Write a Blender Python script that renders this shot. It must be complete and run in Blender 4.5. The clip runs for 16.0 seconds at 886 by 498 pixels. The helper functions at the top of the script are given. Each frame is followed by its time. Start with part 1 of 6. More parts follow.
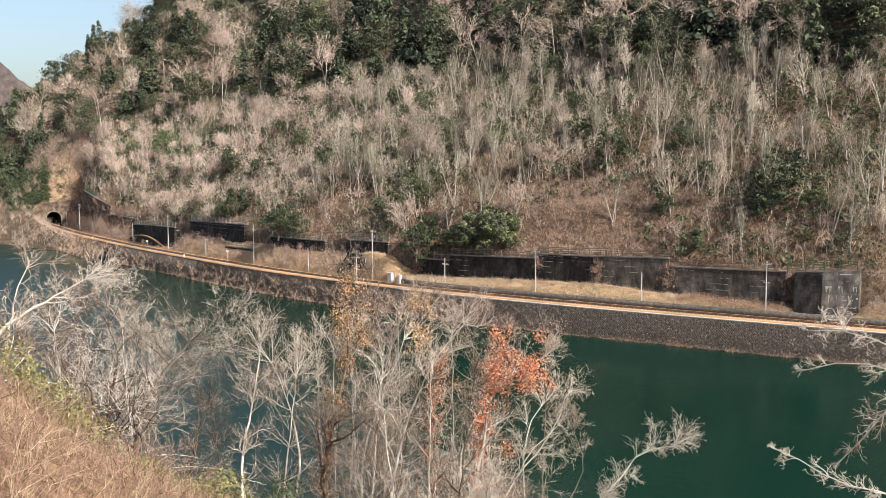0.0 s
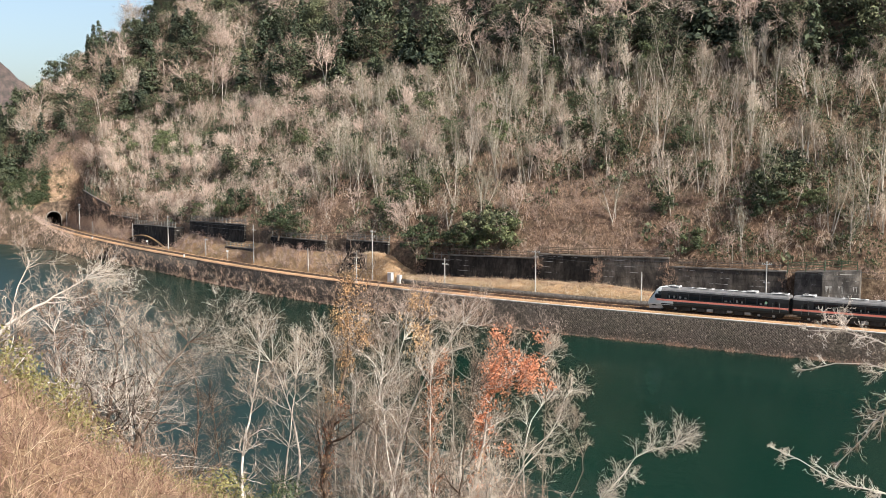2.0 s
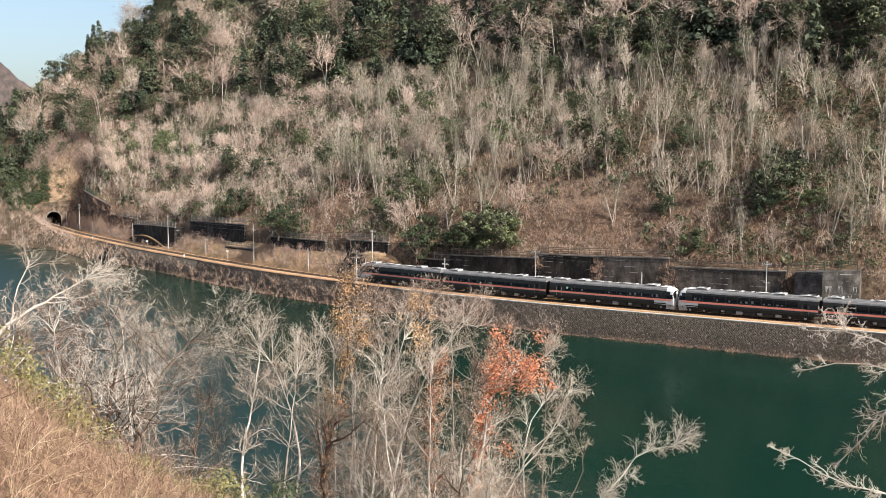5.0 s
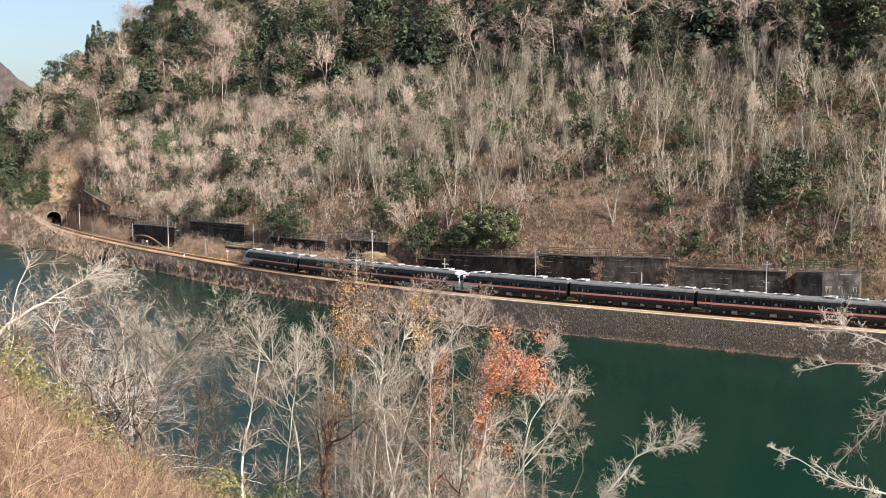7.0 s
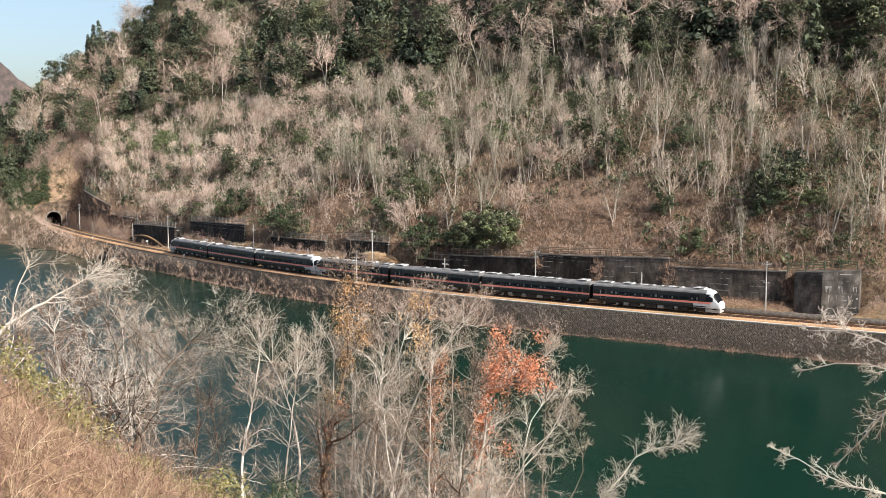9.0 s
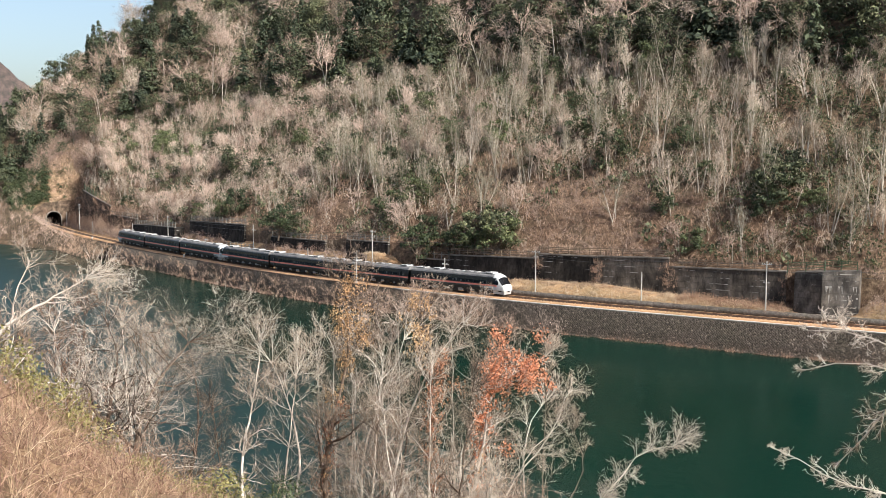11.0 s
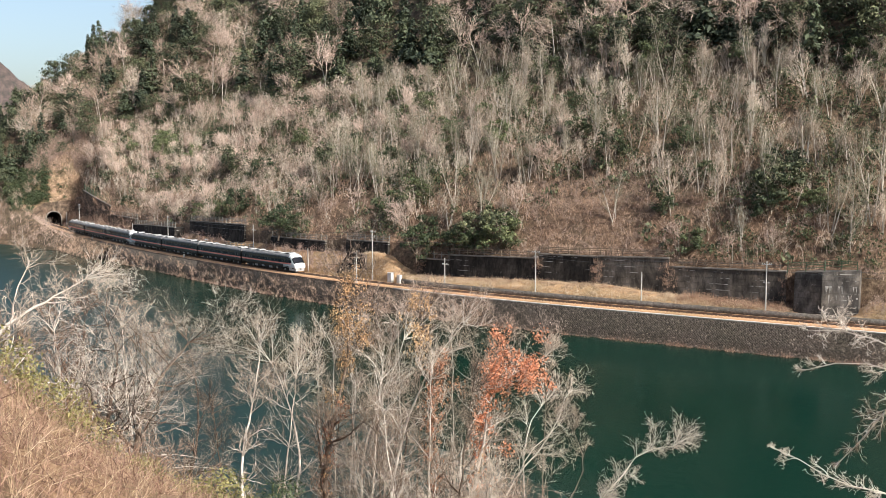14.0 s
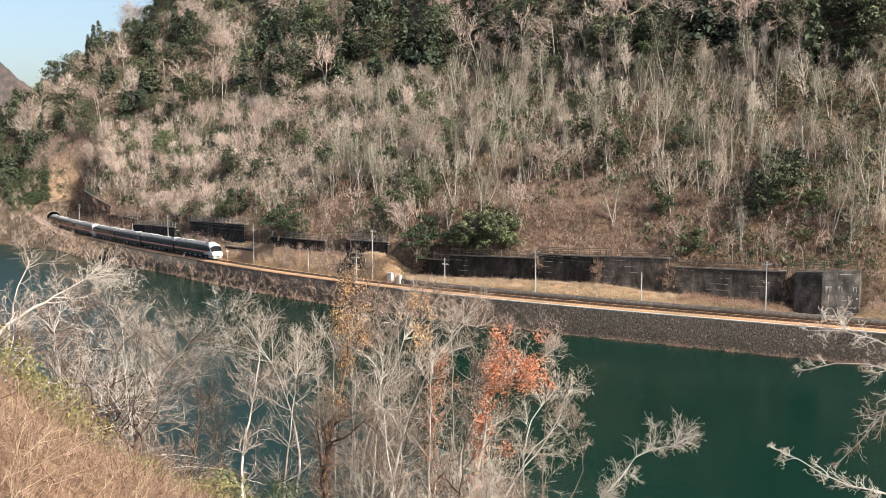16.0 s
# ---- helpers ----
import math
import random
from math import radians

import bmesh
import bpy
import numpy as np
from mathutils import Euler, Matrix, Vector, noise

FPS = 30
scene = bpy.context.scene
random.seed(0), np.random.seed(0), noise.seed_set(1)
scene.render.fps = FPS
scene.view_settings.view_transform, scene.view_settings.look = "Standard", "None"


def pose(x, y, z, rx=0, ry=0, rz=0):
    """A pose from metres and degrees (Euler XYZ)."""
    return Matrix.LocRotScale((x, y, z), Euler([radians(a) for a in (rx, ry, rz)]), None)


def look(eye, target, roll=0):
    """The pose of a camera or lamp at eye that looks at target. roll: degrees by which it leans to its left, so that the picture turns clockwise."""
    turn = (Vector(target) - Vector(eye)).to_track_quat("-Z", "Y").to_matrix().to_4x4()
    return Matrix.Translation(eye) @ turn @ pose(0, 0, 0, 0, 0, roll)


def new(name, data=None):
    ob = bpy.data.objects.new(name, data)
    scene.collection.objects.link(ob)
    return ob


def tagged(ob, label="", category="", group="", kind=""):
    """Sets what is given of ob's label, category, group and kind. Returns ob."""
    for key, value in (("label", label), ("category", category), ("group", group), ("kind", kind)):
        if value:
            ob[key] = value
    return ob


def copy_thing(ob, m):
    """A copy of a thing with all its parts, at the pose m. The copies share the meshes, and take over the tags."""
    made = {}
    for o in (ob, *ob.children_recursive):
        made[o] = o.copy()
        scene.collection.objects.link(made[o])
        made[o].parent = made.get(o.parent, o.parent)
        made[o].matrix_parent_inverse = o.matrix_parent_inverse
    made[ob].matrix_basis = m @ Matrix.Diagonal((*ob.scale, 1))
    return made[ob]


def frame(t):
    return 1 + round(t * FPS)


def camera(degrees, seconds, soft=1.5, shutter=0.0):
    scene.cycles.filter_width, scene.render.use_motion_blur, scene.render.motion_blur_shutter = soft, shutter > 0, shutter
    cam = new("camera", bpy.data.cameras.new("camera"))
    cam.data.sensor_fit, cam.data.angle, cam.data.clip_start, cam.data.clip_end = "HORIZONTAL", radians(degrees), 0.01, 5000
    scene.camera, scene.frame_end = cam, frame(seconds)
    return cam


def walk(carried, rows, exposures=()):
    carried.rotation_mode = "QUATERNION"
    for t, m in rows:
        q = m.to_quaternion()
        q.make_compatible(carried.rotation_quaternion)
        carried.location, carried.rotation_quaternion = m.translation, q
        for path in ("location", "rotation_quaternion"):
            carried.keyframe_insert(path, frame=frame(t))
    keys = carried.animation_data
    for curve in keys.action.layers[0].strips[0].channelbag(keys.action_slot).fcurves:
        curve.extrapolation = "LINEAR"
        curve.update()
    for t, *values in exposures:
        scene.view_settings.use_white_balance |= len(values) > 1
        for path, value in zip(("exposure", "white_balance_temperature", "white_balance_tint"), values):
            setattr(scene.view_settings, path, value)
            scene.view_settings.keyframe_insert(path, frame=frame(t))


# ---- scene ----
EYE = (0.0, 0.0, 27.6)
cam = camera(48.5, 16.0, soft=0.6)
STILL = pose(*EYE, 90 - 5.24, 0, 0)
walk(cam, [(0.0, STILL), (16.0, STILL)])

# ---- sky, sun, exposure ----
SUN = Vector((0.60, -0.46, 0.64)).normalized()
world = bpy.data.worlds.new("sky")
scene.world = world
world.use_nodes = True
wn = world.node_tree
sky = wn.nodes.new("ShaderNodeTexSky")
sky.sky_type = "NISHITA"
sky.sun_disc = False
sky.sun_elevation = math.asin(SUN.z)
sky.sun_rotation = math.atan2(SUN.x, SUN.y)
sky.air_density, sky.dust_density, sky.ozone_density = 1.0, 3.0, 1.0
wn.links.new(sky.outputs[0], wn.nodes["Background"].inputs[0])
wn.nodes["Background"].inputs[1].default_value = 0.114
sun = new("sun", bpy.data.lights.new("sun", "SUN"))
sun.data.energy, sun.data.angle, sun.data.color = 4.9, radians(0.55), (1.0, 0.988, 0.94)
sun.matrix_world = look((0, 0, 0), -SUN)
scene.view_settings.exposure = 0.84


# ---- materials ----
def shader(name, rough=0.8, metal=0.0, spec=0.4):
    m = bpy.data.materials.new(name)
    m.use_nodes = True
    b = m.node_tree.nodes["Principled BSDF"]
    b.inputs["Roughness"].default_value, b.inputs["Metallic"].default_value = rough, metal
    b.inputs["Specular IOR Level"].default_value = spec
    return m, m.node_tree, b


def ramp(nt, source, stops):
    r = nt.nodes.new("ShaderNodeValToRGB")
    while len(r.color_ramp.elements) < len(stops):
        r.color_ramp.elements.new(0.5)
    for e, (p, c) in zip(r.color_ramp.elements, stops):
        e.position, e.color = p, (*c, 1)
    nt.links.new(source, r.inputs[0])
    return r.outputs[0]


def noise_at(nt, scale, detail=4.0, stretch=(1, 1, 1), rough=0.6):
    co = nt.nodes.new("ShaderNodeTexCoord")
    mp = nt.nodes.new("ShaderNodeMapping")
    mp.inputs["Scale"].default_value = stretch
    nt.links.new(co.outputs["Object"], mp.inputs[0])
    n = nt.nodes.new("ShaderNodeTexNoise")
    n.inputs["Scale"].default_value, n.inputs["Detail"].default_value, n.inputs["Roughness"].default_value = scale, detail, rough
    nt.links.new(mp.outputs[0], n.inputs["Vector"])
    return n.outputs["Fac"]


def blend(nt, fac, a, b, mode="MIX"):
    x = nt.nodes.new("ShaderNodeMix")
    x.data_type, x.blend_type = "RGBA", mode
    for k, v in ((0, fac), (6, a), (7, b)):
        if isinstance(v, bpy.types.NodeSocket):
            nt.links.new(v, x.inputs[k])
        else:
            x.inputs[k].default_value = v if k == 0 else (*v, 1)
    return x.outputs[2]


def relief(nt, b, height, strength, distance):
    n = nt.nodes.new("ShaderNodeBump")
    n.inputs["Strength"].default_value, n.inputs["Distance"].default_value = strength, distance
    nt.links.new(height, n.inputs["Height"])
    nt.links.new(n.outputs[0], b.inputs["Normal"])


def earthy(name, dark, mid, light, big=0.08, small=1.6, bump=0.6, depth=0.15, rough=0.95):
    """Ground: large patches, fine litter and relief."""
    m, nt, b = shader(name, rough, spec=0.15)
    fine = noise_at(nt, small, 6, rough=0.75)
    base = ramp(nt, fine, [(0.3, dark), (0.5, mid), (0.72, light)])
    patch = noise_at(nt, big, 3)
    tone = ramp(nt, patch, [(0.35, (0.72, 0.74, 0.7)), (0.65, (1.15, 1.05, 1.0))])
    nt.links.new(blend(nt, 1.0, base, tone, "MULTIPLY"), b.inputs["Base Color"])
    relief(nt, b, fine, bump, depth)
    return m


def plant(name, colours, rough=0.85, spec=0.2, through_light=0.0):
    """Twigs, stems or leaves: tone by piece and by plant."""
    m, nt, b = shader(name, rough, spec=spec)
    geo = nt.nodes.new("ShaderNodeNewGeometry")
    info = nt.nodes.new("ShaderNodeObjectInfo")
    add = nt.nodes.new("ShaderNodeMath")
    add.operation = "MULTIPLY_ADD"
    add.inputs[1].default_value, add.inputs[2].default_value = 0.55, 0.0
    nt.links.new(geo.outputs["Random Per Island"], add.inputs[0])
    mul = nt.nodes.new("ShaderNodeMath")
    mul.operation = "MULTIPLY_ADD"
    mul.inputs[1].default_value = 0.45
    nt.links.new(info.outputs["Random"], mul.inputs[0])
    nt.links.new(add.outputs[0], mul.inputs[2])
    n = len(colours)
    col = ramp(nt, mul.outputs[0], [((i + 0.5) / n, c) for i, c in enumerate(colours)])
    nt.links.new(col, b.inputs["Base Color"])
    if through_light:
        tr = nt.nodes.new("ShaderNodeBsdfTranslucent")
        mx = nt.nodes.new("ShaderNodeMixShader")
        mx.inputs[0].default_value = through_light
        nt.links.new(col, tr.inputs[0])
        nt.links.new(b.outputs[0], mx.inputs[1])
        nt.links.new(tr.outputs[0], mx.inputs[2])
        nt.links.new(mx.outputs[0], nt.nodes["Material Output"].inputs[0])
    return m


def painted(name, colour, rough=0.4, metal=0.0, dirt=0.25, scale=2.0, spec=0.5):
    """Painted or bare metal with faint dirt."""
    m, nt, b = shader(name, rough, metal, spec)
    f = noise_at(nt, scale, 5)
    low = tuple(c * (1 - dirt) for c in colour)
    nt.links.new(ramp(nt, f, [(0.3, low), (0.65, colour)]), b.inputs["Base Color"])
    return m


def masonry(name, dark, mid, light, size=2.6):
    m, nt, b = shader(name, 0.9, spec=0.25)
    co = nt.nodes.new("ShaderNodeTexCoord")
    v = nt.nodes.new("ShaderNodeTexVoronoi")
    v.inputs["Scale"].default_value = size
    nt.links.new(co.outputs["Object"], v.inputs["Vector"])
    tone = ramp(nt, noise_at(nt, 3.5, 6, rough=0.75), [(0.32, dark), (0.52, mid), (0.7, light)])
    geo = nt.nodes.new("ShaderNodeNewGeometry")
    per = ramp(nt, geo.outputs["Random Per Island"], [(0.0, (0.72, 0.70, 0.69)), (0.6, (1.0, 0.97, 0.94)), (0.88, (1.3, 1.25, 1.19)), (1.0, (2.3, 2.2, 2.08))])
    moss = ramp(nt, noise_at(nt, 0.12, 4), [(0.4, (1.05, 1.0, 0.97)), (0.65, (0.8, 0.8, 0.74))])
    c = blend(nt, 1.0, blend(nt, 1.0, tone, per, "MULTIPLY"), moss, "MULTIPLY")
    nt.links.new(c, b.inputs["Base Color"])
    relief(nt, b, v.outputs["Distance"], 0.5, 0.06)
    return m


def old_concrete(name, dark, mid, light, lime=0.62):
    """Weathered wall: black algae, run-down streaks, pale scars."""
    m, nt, b = shader(name, 0.92, spec=0.2)
    streak = noise_at(nt, 0.7, 6, (1.0, 1.0, 0.45), 0.7)
    base = ramp(nt, streak, [(0.36, dark), (0.5, mid), (0.68, light)])
    patch = ramp(nt, noise_at(nt, 0.25, 4), [(0.4, (0.7, 0.7, 0.72)), (0.62, (1.2, 1.15, 1.1))])
    c = blend(nt, 1.0, base, patch, "MULTIPLY")
    co = nt.nodes.new("ShaderNodeTexCoord")
    xyz = nt.nodes.new("ShaderNodeSeparateXYZ")
    nt.links.new(co.outputs["Object"], xyz.inputs[0])
    lift = nt.nodes.new("ShaderNodeMath")
    lift.operation = "PINGPONG"
    lift.inputs[1].default_value = 0.46
    nt.links.new(xyz.outputs["Z"], lift.inputs[0])
    joint = ramp(nt, lift.outputs[0], [(0.0, (1, 1, 1)), (0.07, (0, 0, 0))])
    seep = ramp(nt, noise_at(nt, 0.3, 5, (1, 1, 0.8), 0.75), [(lime - 0.02, (0, 0, 0)), (lime + 0.05, (1, 1, 1))])
    blot = ramp(nt, noise_at(nt, 1.5, 6, (1, 1, 0.9), 0.75), [(lime + 0.1, (0, 0, 0)), (lime + 0.13, (0.8, 0.8, 0.8))])
    scar = blend(nt, 1.0, blend(nt, 1.0, joint, seep, "MULTIPLY"), blot, "LIGHTEN")
    c = blend(nt, blend(nt, 0.45, (0, 0, 0), joint), c, (0.02, 0.017, 0.014))
    nt.links.new(blend(nt, scar, c, (0.42, 0.40, 0.37)), b.inputs["Base Color"])
    relief(nt, b, noise_at(nt, 4.0, 5), 0.35, 0.05)
    return m


M = {}
M["litter"] = earthy("leaf_litter", (0.025, 0.020, 0.013), (0.098, 0.072, 0.048), (0.27, 0.198, 0.135), 0.06, 0.9, 0.8, 0.3)
M["bracken"] = earthy("bracken_litter", (0.045, 0.030, 0.020), (0.14, 0.094, 0.064), (0.31, 0.22, 0.152), 0.12, 1.4, 0.8, 0.25)
M["dry_grass"] = earthy("dry_grass", (0.16, 0.10, 0.055), (0.36, 0.24, 0.135), (0.52, 0.37, 0.22), 0.15, 3.0)
M["rock_soil"] = earthy("pale_soil", (0.07, 0.048, 0.032), (0.20, 0.142, 0.094), (0.38, 0.28, 0.186), 0.2, 0.6, 0.9, 0.4)
M["near_soil"] = earthy("bank_soil", (0.08, 0.05, 0.03), (0.20, 0.13, 0.08), (0.34, 0.24, 0.14), 0.3, 4.0, depth=0.05)
M["ballast"] = earthy("rusty_ballast", (0.18, 0.10, 0.055), (0.41, 0.25, 0.14), (0.60, 0.41, 0.25), 0.1, 9.0, 0.6, 0.05)
M["river_wall"] = masonry("dark_stone_masonry", (0.042, 0.034, 0.028), (0.125, 0.105, 0.089), (0.25, 0.212, 0.178))
M["low_wall"] = masonry("grey_stone_masonry", (0.05, 0.046, 0.042), (0.13, 0.12, 0.11), (0.26, 0.24, 0.22))
M["black_concrete"] = old_concrete("algae_black_concrete", (0.012, 0.010, 0.009), (0.034, 0.029, 0.025), (0.085, 0.073, 0.061), 0.58)
M["grey_concrete"] = old_concrete("grey_weathered_concrete", (0.034, 0.029, 0.024), (0.082, 0.071, 0.060), (0.18, 0.155, 0.132), 0.56)
M["limed_concrete"] = old_concrete("lime_stained_concrete", (0.036, 0.032, 0.028), (0.085, 0.076, 0.067), (0.20, 0.18, 0.158), 0.545)
M["lime"] = painted("white_lime_crust", (0.48, 0.46, 0.43), 0.95, 0, 0.55, 2.5, 0.1)
M["wall_cap"] = painted("grey_wall_cap", (0.24, 0.215, 0.185), 0.9, 0, 0.5, 1.5, 0.2)
M["rock_face"] = earthy("brown_rock_face", (0.04, 0.029, 0.022), (0.125, 0.09, 0.068), (0.27, 0.205, 0.155), 0.2, 0.8, 0.9, 0.3)
M["coping"] = painted("pale_concrete", (0.52, 0.49, 0.45), 0.9, 0, 0.45, 1.5, 0.2)
M["rail"] = painted("rusty_rail", (0.13, 0.07, 0.042), 0.6, 0.4, 0.4, 3)
M["sleeper"] = painted("old_sleeper", (0.12, 0.085, 0.06), 0.9, 0, 0.5, 4, 0.2)
M["pole"] = painted("pale_concrete_pole", (0.47, 0.45, 0.41), 0.8, 0, 0.35, 3, 0.3)
M["white"] = painted("white_paint", (0.56, 0.555, 0.54), 0.4, 0, 0.18, 1.5)
M["dark_metal"] = painted("dark_metal", (0.03, 0.03, 0.032), 0.5, 0.5, 0.4, 3)
M["wire"] = painted("black_wire", (0.05, 0.05, 0.05), 0.6, 0, 0.1)
M["rust_fence"] = painted("rusty_rail_post", (0.27, 0.205, 0.15), 0.85, 0, 0.5, 5, 0.2)
M["pale_fence"] = painted("pale_fence_post", (0.30, 0.275, 0.235), 0.85, 0, 0.4, 5, 0.2)
M["green_fence"] = painted("mossy_green_fence_post", (0.10, 0.14, 0.085), 0.85, 0, 0.4, 5, 0.2)
# train
M["charcoal"] = painted("charcoal_body", (0.025, 0.023, 0.022), 0.38, 0.0, 0.25, 1.2, 0.25)
M["lower"] = painted("dark_grey_green_body", (0.034, 0.041, 0.037), 0.45, 0.0, 0.25, 1.2, 0.35)
M["orange"] = painted("faded_orange_stripe", (0.86, 0.27, 0.19), 0.45, 0, 0.1, 2)
M["roof"] = painted("grey_roof", (0.19, 0.18, 0.175), 0.6, 0.0, 0.45, 0.9, 0.3)
M["unit"] = painted("white_roof_unit", (0.46, 0.45, 0.435), 0.6, 0, 0.35, 1.5, 0.3)
M["under"] = painted("dusty_underframe", (0.035, 0.030, 0.026), 0.85, 0.1, 0.5, 3)
M["under_pale"] = painted("grey_equipment_box", (0.30, 0.29, 0.27), 0.7, 0, 0.3, 3)
M["lamp"] = painted("lamp_lens", (0.9, 0.88, 0.8), 0.1, 0, 0.02)
m, nt, b = shader("tinted_glass", 0.08, spec=0.35)
b.inputs["Base Color"].default_value = (0.008, 0.009, 0.011, 1)
M["glass"] = m
m, nt, b = shader("green_marking", 0.4)
b.inputs["Base Color"].default_value = (0.36, 0.52, 0.33, 1)
M["green_mark"] = m
M["seat_cover"] = painted("pale_seat_cover", (0.15, 0.145, 0.14), 0.9, 0, 0.3, 3, 0.2)
# plants
M["bark"] = plant("pale_bark", [(0.23, 0.195, 0.155), (0.35, 0.30, 0.25), (0.50, 0.44, 0.375)])
M["twig"] = plant("tan_twigs", [(0.12, 0.09, 0.066), (0.27, 0.205, 0.155), (0.46, 0.365, 0.285), (0.68, 0.575, 0.47)])
M["twig_pink"] = plant("pink_brown_twigs", [(0.22, 0.152, 0.12), (0.44, 0.32, 0.255), (0.66, 0.515, 0.42)])
M["twig_olive"] = plant("olive_twigs", [(0.13, 0.115, 0.078), (0.23, 0.20, 0.142), (0.38, 0.33, 0.25)])
M["leaf"] = plant("evergreen_leaves", [(0.028, 0.034, 0.022), (0.056, 0.065, 0.038), (0.106, 0.117, 0.064), (0.20, 0.204, 0.108)], 0.75, 0.2, 0.15)
M["scrub_leaf"] = plant("dull_green_leaves", [(0.025, 0.034, 0.018), (0.050, 0.066, 0.031), (0.10, 0.122, 0.056), (0.19, 0.205, 0.092)], 0.6, 0.25, 0.15)
M["olive_leaf"] = plant("olive_green_leaves", [(0.045, 0.052, 0.024), (0.095, 0.105, 0.048), (0.17, 0.178, 0.085)], 0.7, 0.2, 0.2)
M["slope_straw"] = plant("bracken_straw", [(0.23, 0.14, 0.095), (0.40, 0.262, 0.18), (0.54, 0.385, 0.275)], 0.9, 0.1, 0.1)
M["needle"] = plant("cedar_needles", [(0.028, 0.038, 0.024), (0.052, 0.066, 0.039), (0.10, 0.116, 0.063)], 0.7, 0.25, 0.1)
M["bush_leaf"] = plant("yellow_green_leaves", [(0.11, 0.11, 0.04), (0.21, 0.19, 0.07), (0.33, 0.285, 0.12)], 0.6, 0.3, 0.25)
M["straw"] = plant("dry_grass_blades", [(0.28, 0.19, 0.12), (0.44, 0.32, 0.21), (0.58, 0.46, 0.33)], 0.9, 0.1, 0.15)
M["red_straw"] = plant("russet_brush_stems", [(0.13, 0.075, 0.055), (0.32, 0.20, 0.14), (0.52, 0.375, 0.275)], 0.9, 0.1, 0.1)
M["fg_bark"] = plant("grey_white_bark", [(0.28, 0.235, 0.195), (0.47, 0.41, 0.35), (0.66, 0.60, 0.53)])
M["fg_dark_bark"] = plant("dark_brown_bark", [(0.06, 0.042, 0.032), (0.11, 0.08, 0.06), (0.17, 0.13, 0.10)])
M["fg_twig"] = plant("grey_tan_twigs", [(0.15, 0.106, 0.078), (0.34, 0.265, 0.205), (0.62, 0.525, 0.425)])
M["white_twig"] = plant("ash_white_twigs", [(0.23, 0.185, 0.147), (0.45, 0.38, 0.315), (0.71, 0.635, 0.55)])
M["rust_leaf"] = plant("rust_orange_leaves", [(0.40, 0.15, 0.08), (0.60, 0.245, 0.135), (0.74, 0.38, 0.23)], 0.7, 0.2, 0.3)
M["dead_leaf"] = plant("brown_creeper_leaves", [(0.20, 0.085, 0.05), (0.36, 0.16, 0.09), (0.50, 0.25, 0.145)], 0.8, 0.15, 0.2)
M["ochre_leaf"] = plant("ochre_seed_pods", [(0.32, 0.185, 0.09), (0.48, 0.30, 0.155), (0.62, 0.42, 0.24)], 0.7, 0.2, 0.3)
# water; the sky sheen on its left is put in as locally stronger specular
m, nt, b = shader("green_river_water", 0.16, spec=0.5)
b.inputs["IOR"].default_value = 1.33
co = nt.nodes.new("ShaderNodeTexCoord")
slant = nt.nodes.new("ShaderNodeVectorMath")
slant.operation = "DOT_PRODUCT"
slant.inputs[1].default_value = (1.0, 0.6, 0.0)
nt.links.new(co.outputs["Object"], slant.inputs[0])
sheen_mask = nt.nodes.new("ShaderNodeMath")
sheen_mask.operation = "MULTIPLY_ADD"
sheen_mask.inputs[1].default_value = 40.0
nt.links.new(noise_at(nt, 0.05, 4, (1, 0.5, 1)), sheen_mask.inputs[0])
nt.links.new(slant.outputs["Value"], sheen_mask.inputs[2])
# specular and roughness raised by position to place the sheen
for socket, calm, sheen in (("Specular IOR Level", 0.07, 0.85), ("Roughness", 0.15, 0.45)):
    span = nt.nodes.new("ShaderNodeMapRange")
    for k, v in ((1, 62.0), (2, 84.0), (3, sheen), (4, calm)):
        span.inputs[k].default_value = v
    nt.links.new(sheen_mask.outputs[0], span.inputs[0])
    nt.links.new(span.outputs[0], b.inputs[socket])
murk = noise_at(nt, 0.018, 3)
nt.links.new(ramp(nt, murk, [(0.35, (0.0015, 0.0150, 0.0101)), (0.65, (0.0022, 0.0194, 0.0129))]), b.inputs["Base Color"])
relief(nt, b, noise_at(nt, 1.3, 4, (1, 0.6, 1)), 0.55, 0.08)
M["water"] = m
m, nt, b = shader("far_wood", 0.95, spec=0.1)
nt.links.new(ramp(nt, noise_at(nt, 0.12, 8, rough=0.8), [(0.35, (0.03, 0.036, 0.03)), (0.5, (0.075, 0.057, 0.052)), (0.7, (0.13, 0.095, 0.085))]), b.inputs["Base Color"])
M["far_wood"] = m


# ---- mesh helpers ----
def raw_mesh(name, verts, tris=None, quads=None):
    """A mesh from arrays."""
    verts = np.asarray(verts, np.float32).reshape(-1, 3)
    loops, sizes = [], []
    if tris is not None and len(tris):
        t = np.asarray(tris, np.int32)
        loops.append(t.ravel()), sizes.append(np.full(len(t), 3, np.int32))
    if quads is not None and len(quads):
        q = np.asarray(quads, np.int32)
        loops.append(q.ravel()), sizes.append(np.full(len(q), 4, np.int32))
    loops, sizes = np.concatenate(loops), np.concatenate(sizes)
    me = bpy.data.meshes.new(name)
    me.vertices.add(len(verts)), me.loops.add(len(loops)), me.polygons.add(len(sizes))
    me.vertices.foreach_set("co", verts.ravel())
    me.loops.foreach_set("vertex_index", loops)
    me.polygons.foreach_set("loop_start", np.concatenate([[0], np.cumsum(sizes)[:-1]]).astype(np.int32))
    me.update(calc_edges=True)
    me.validate()
    return me


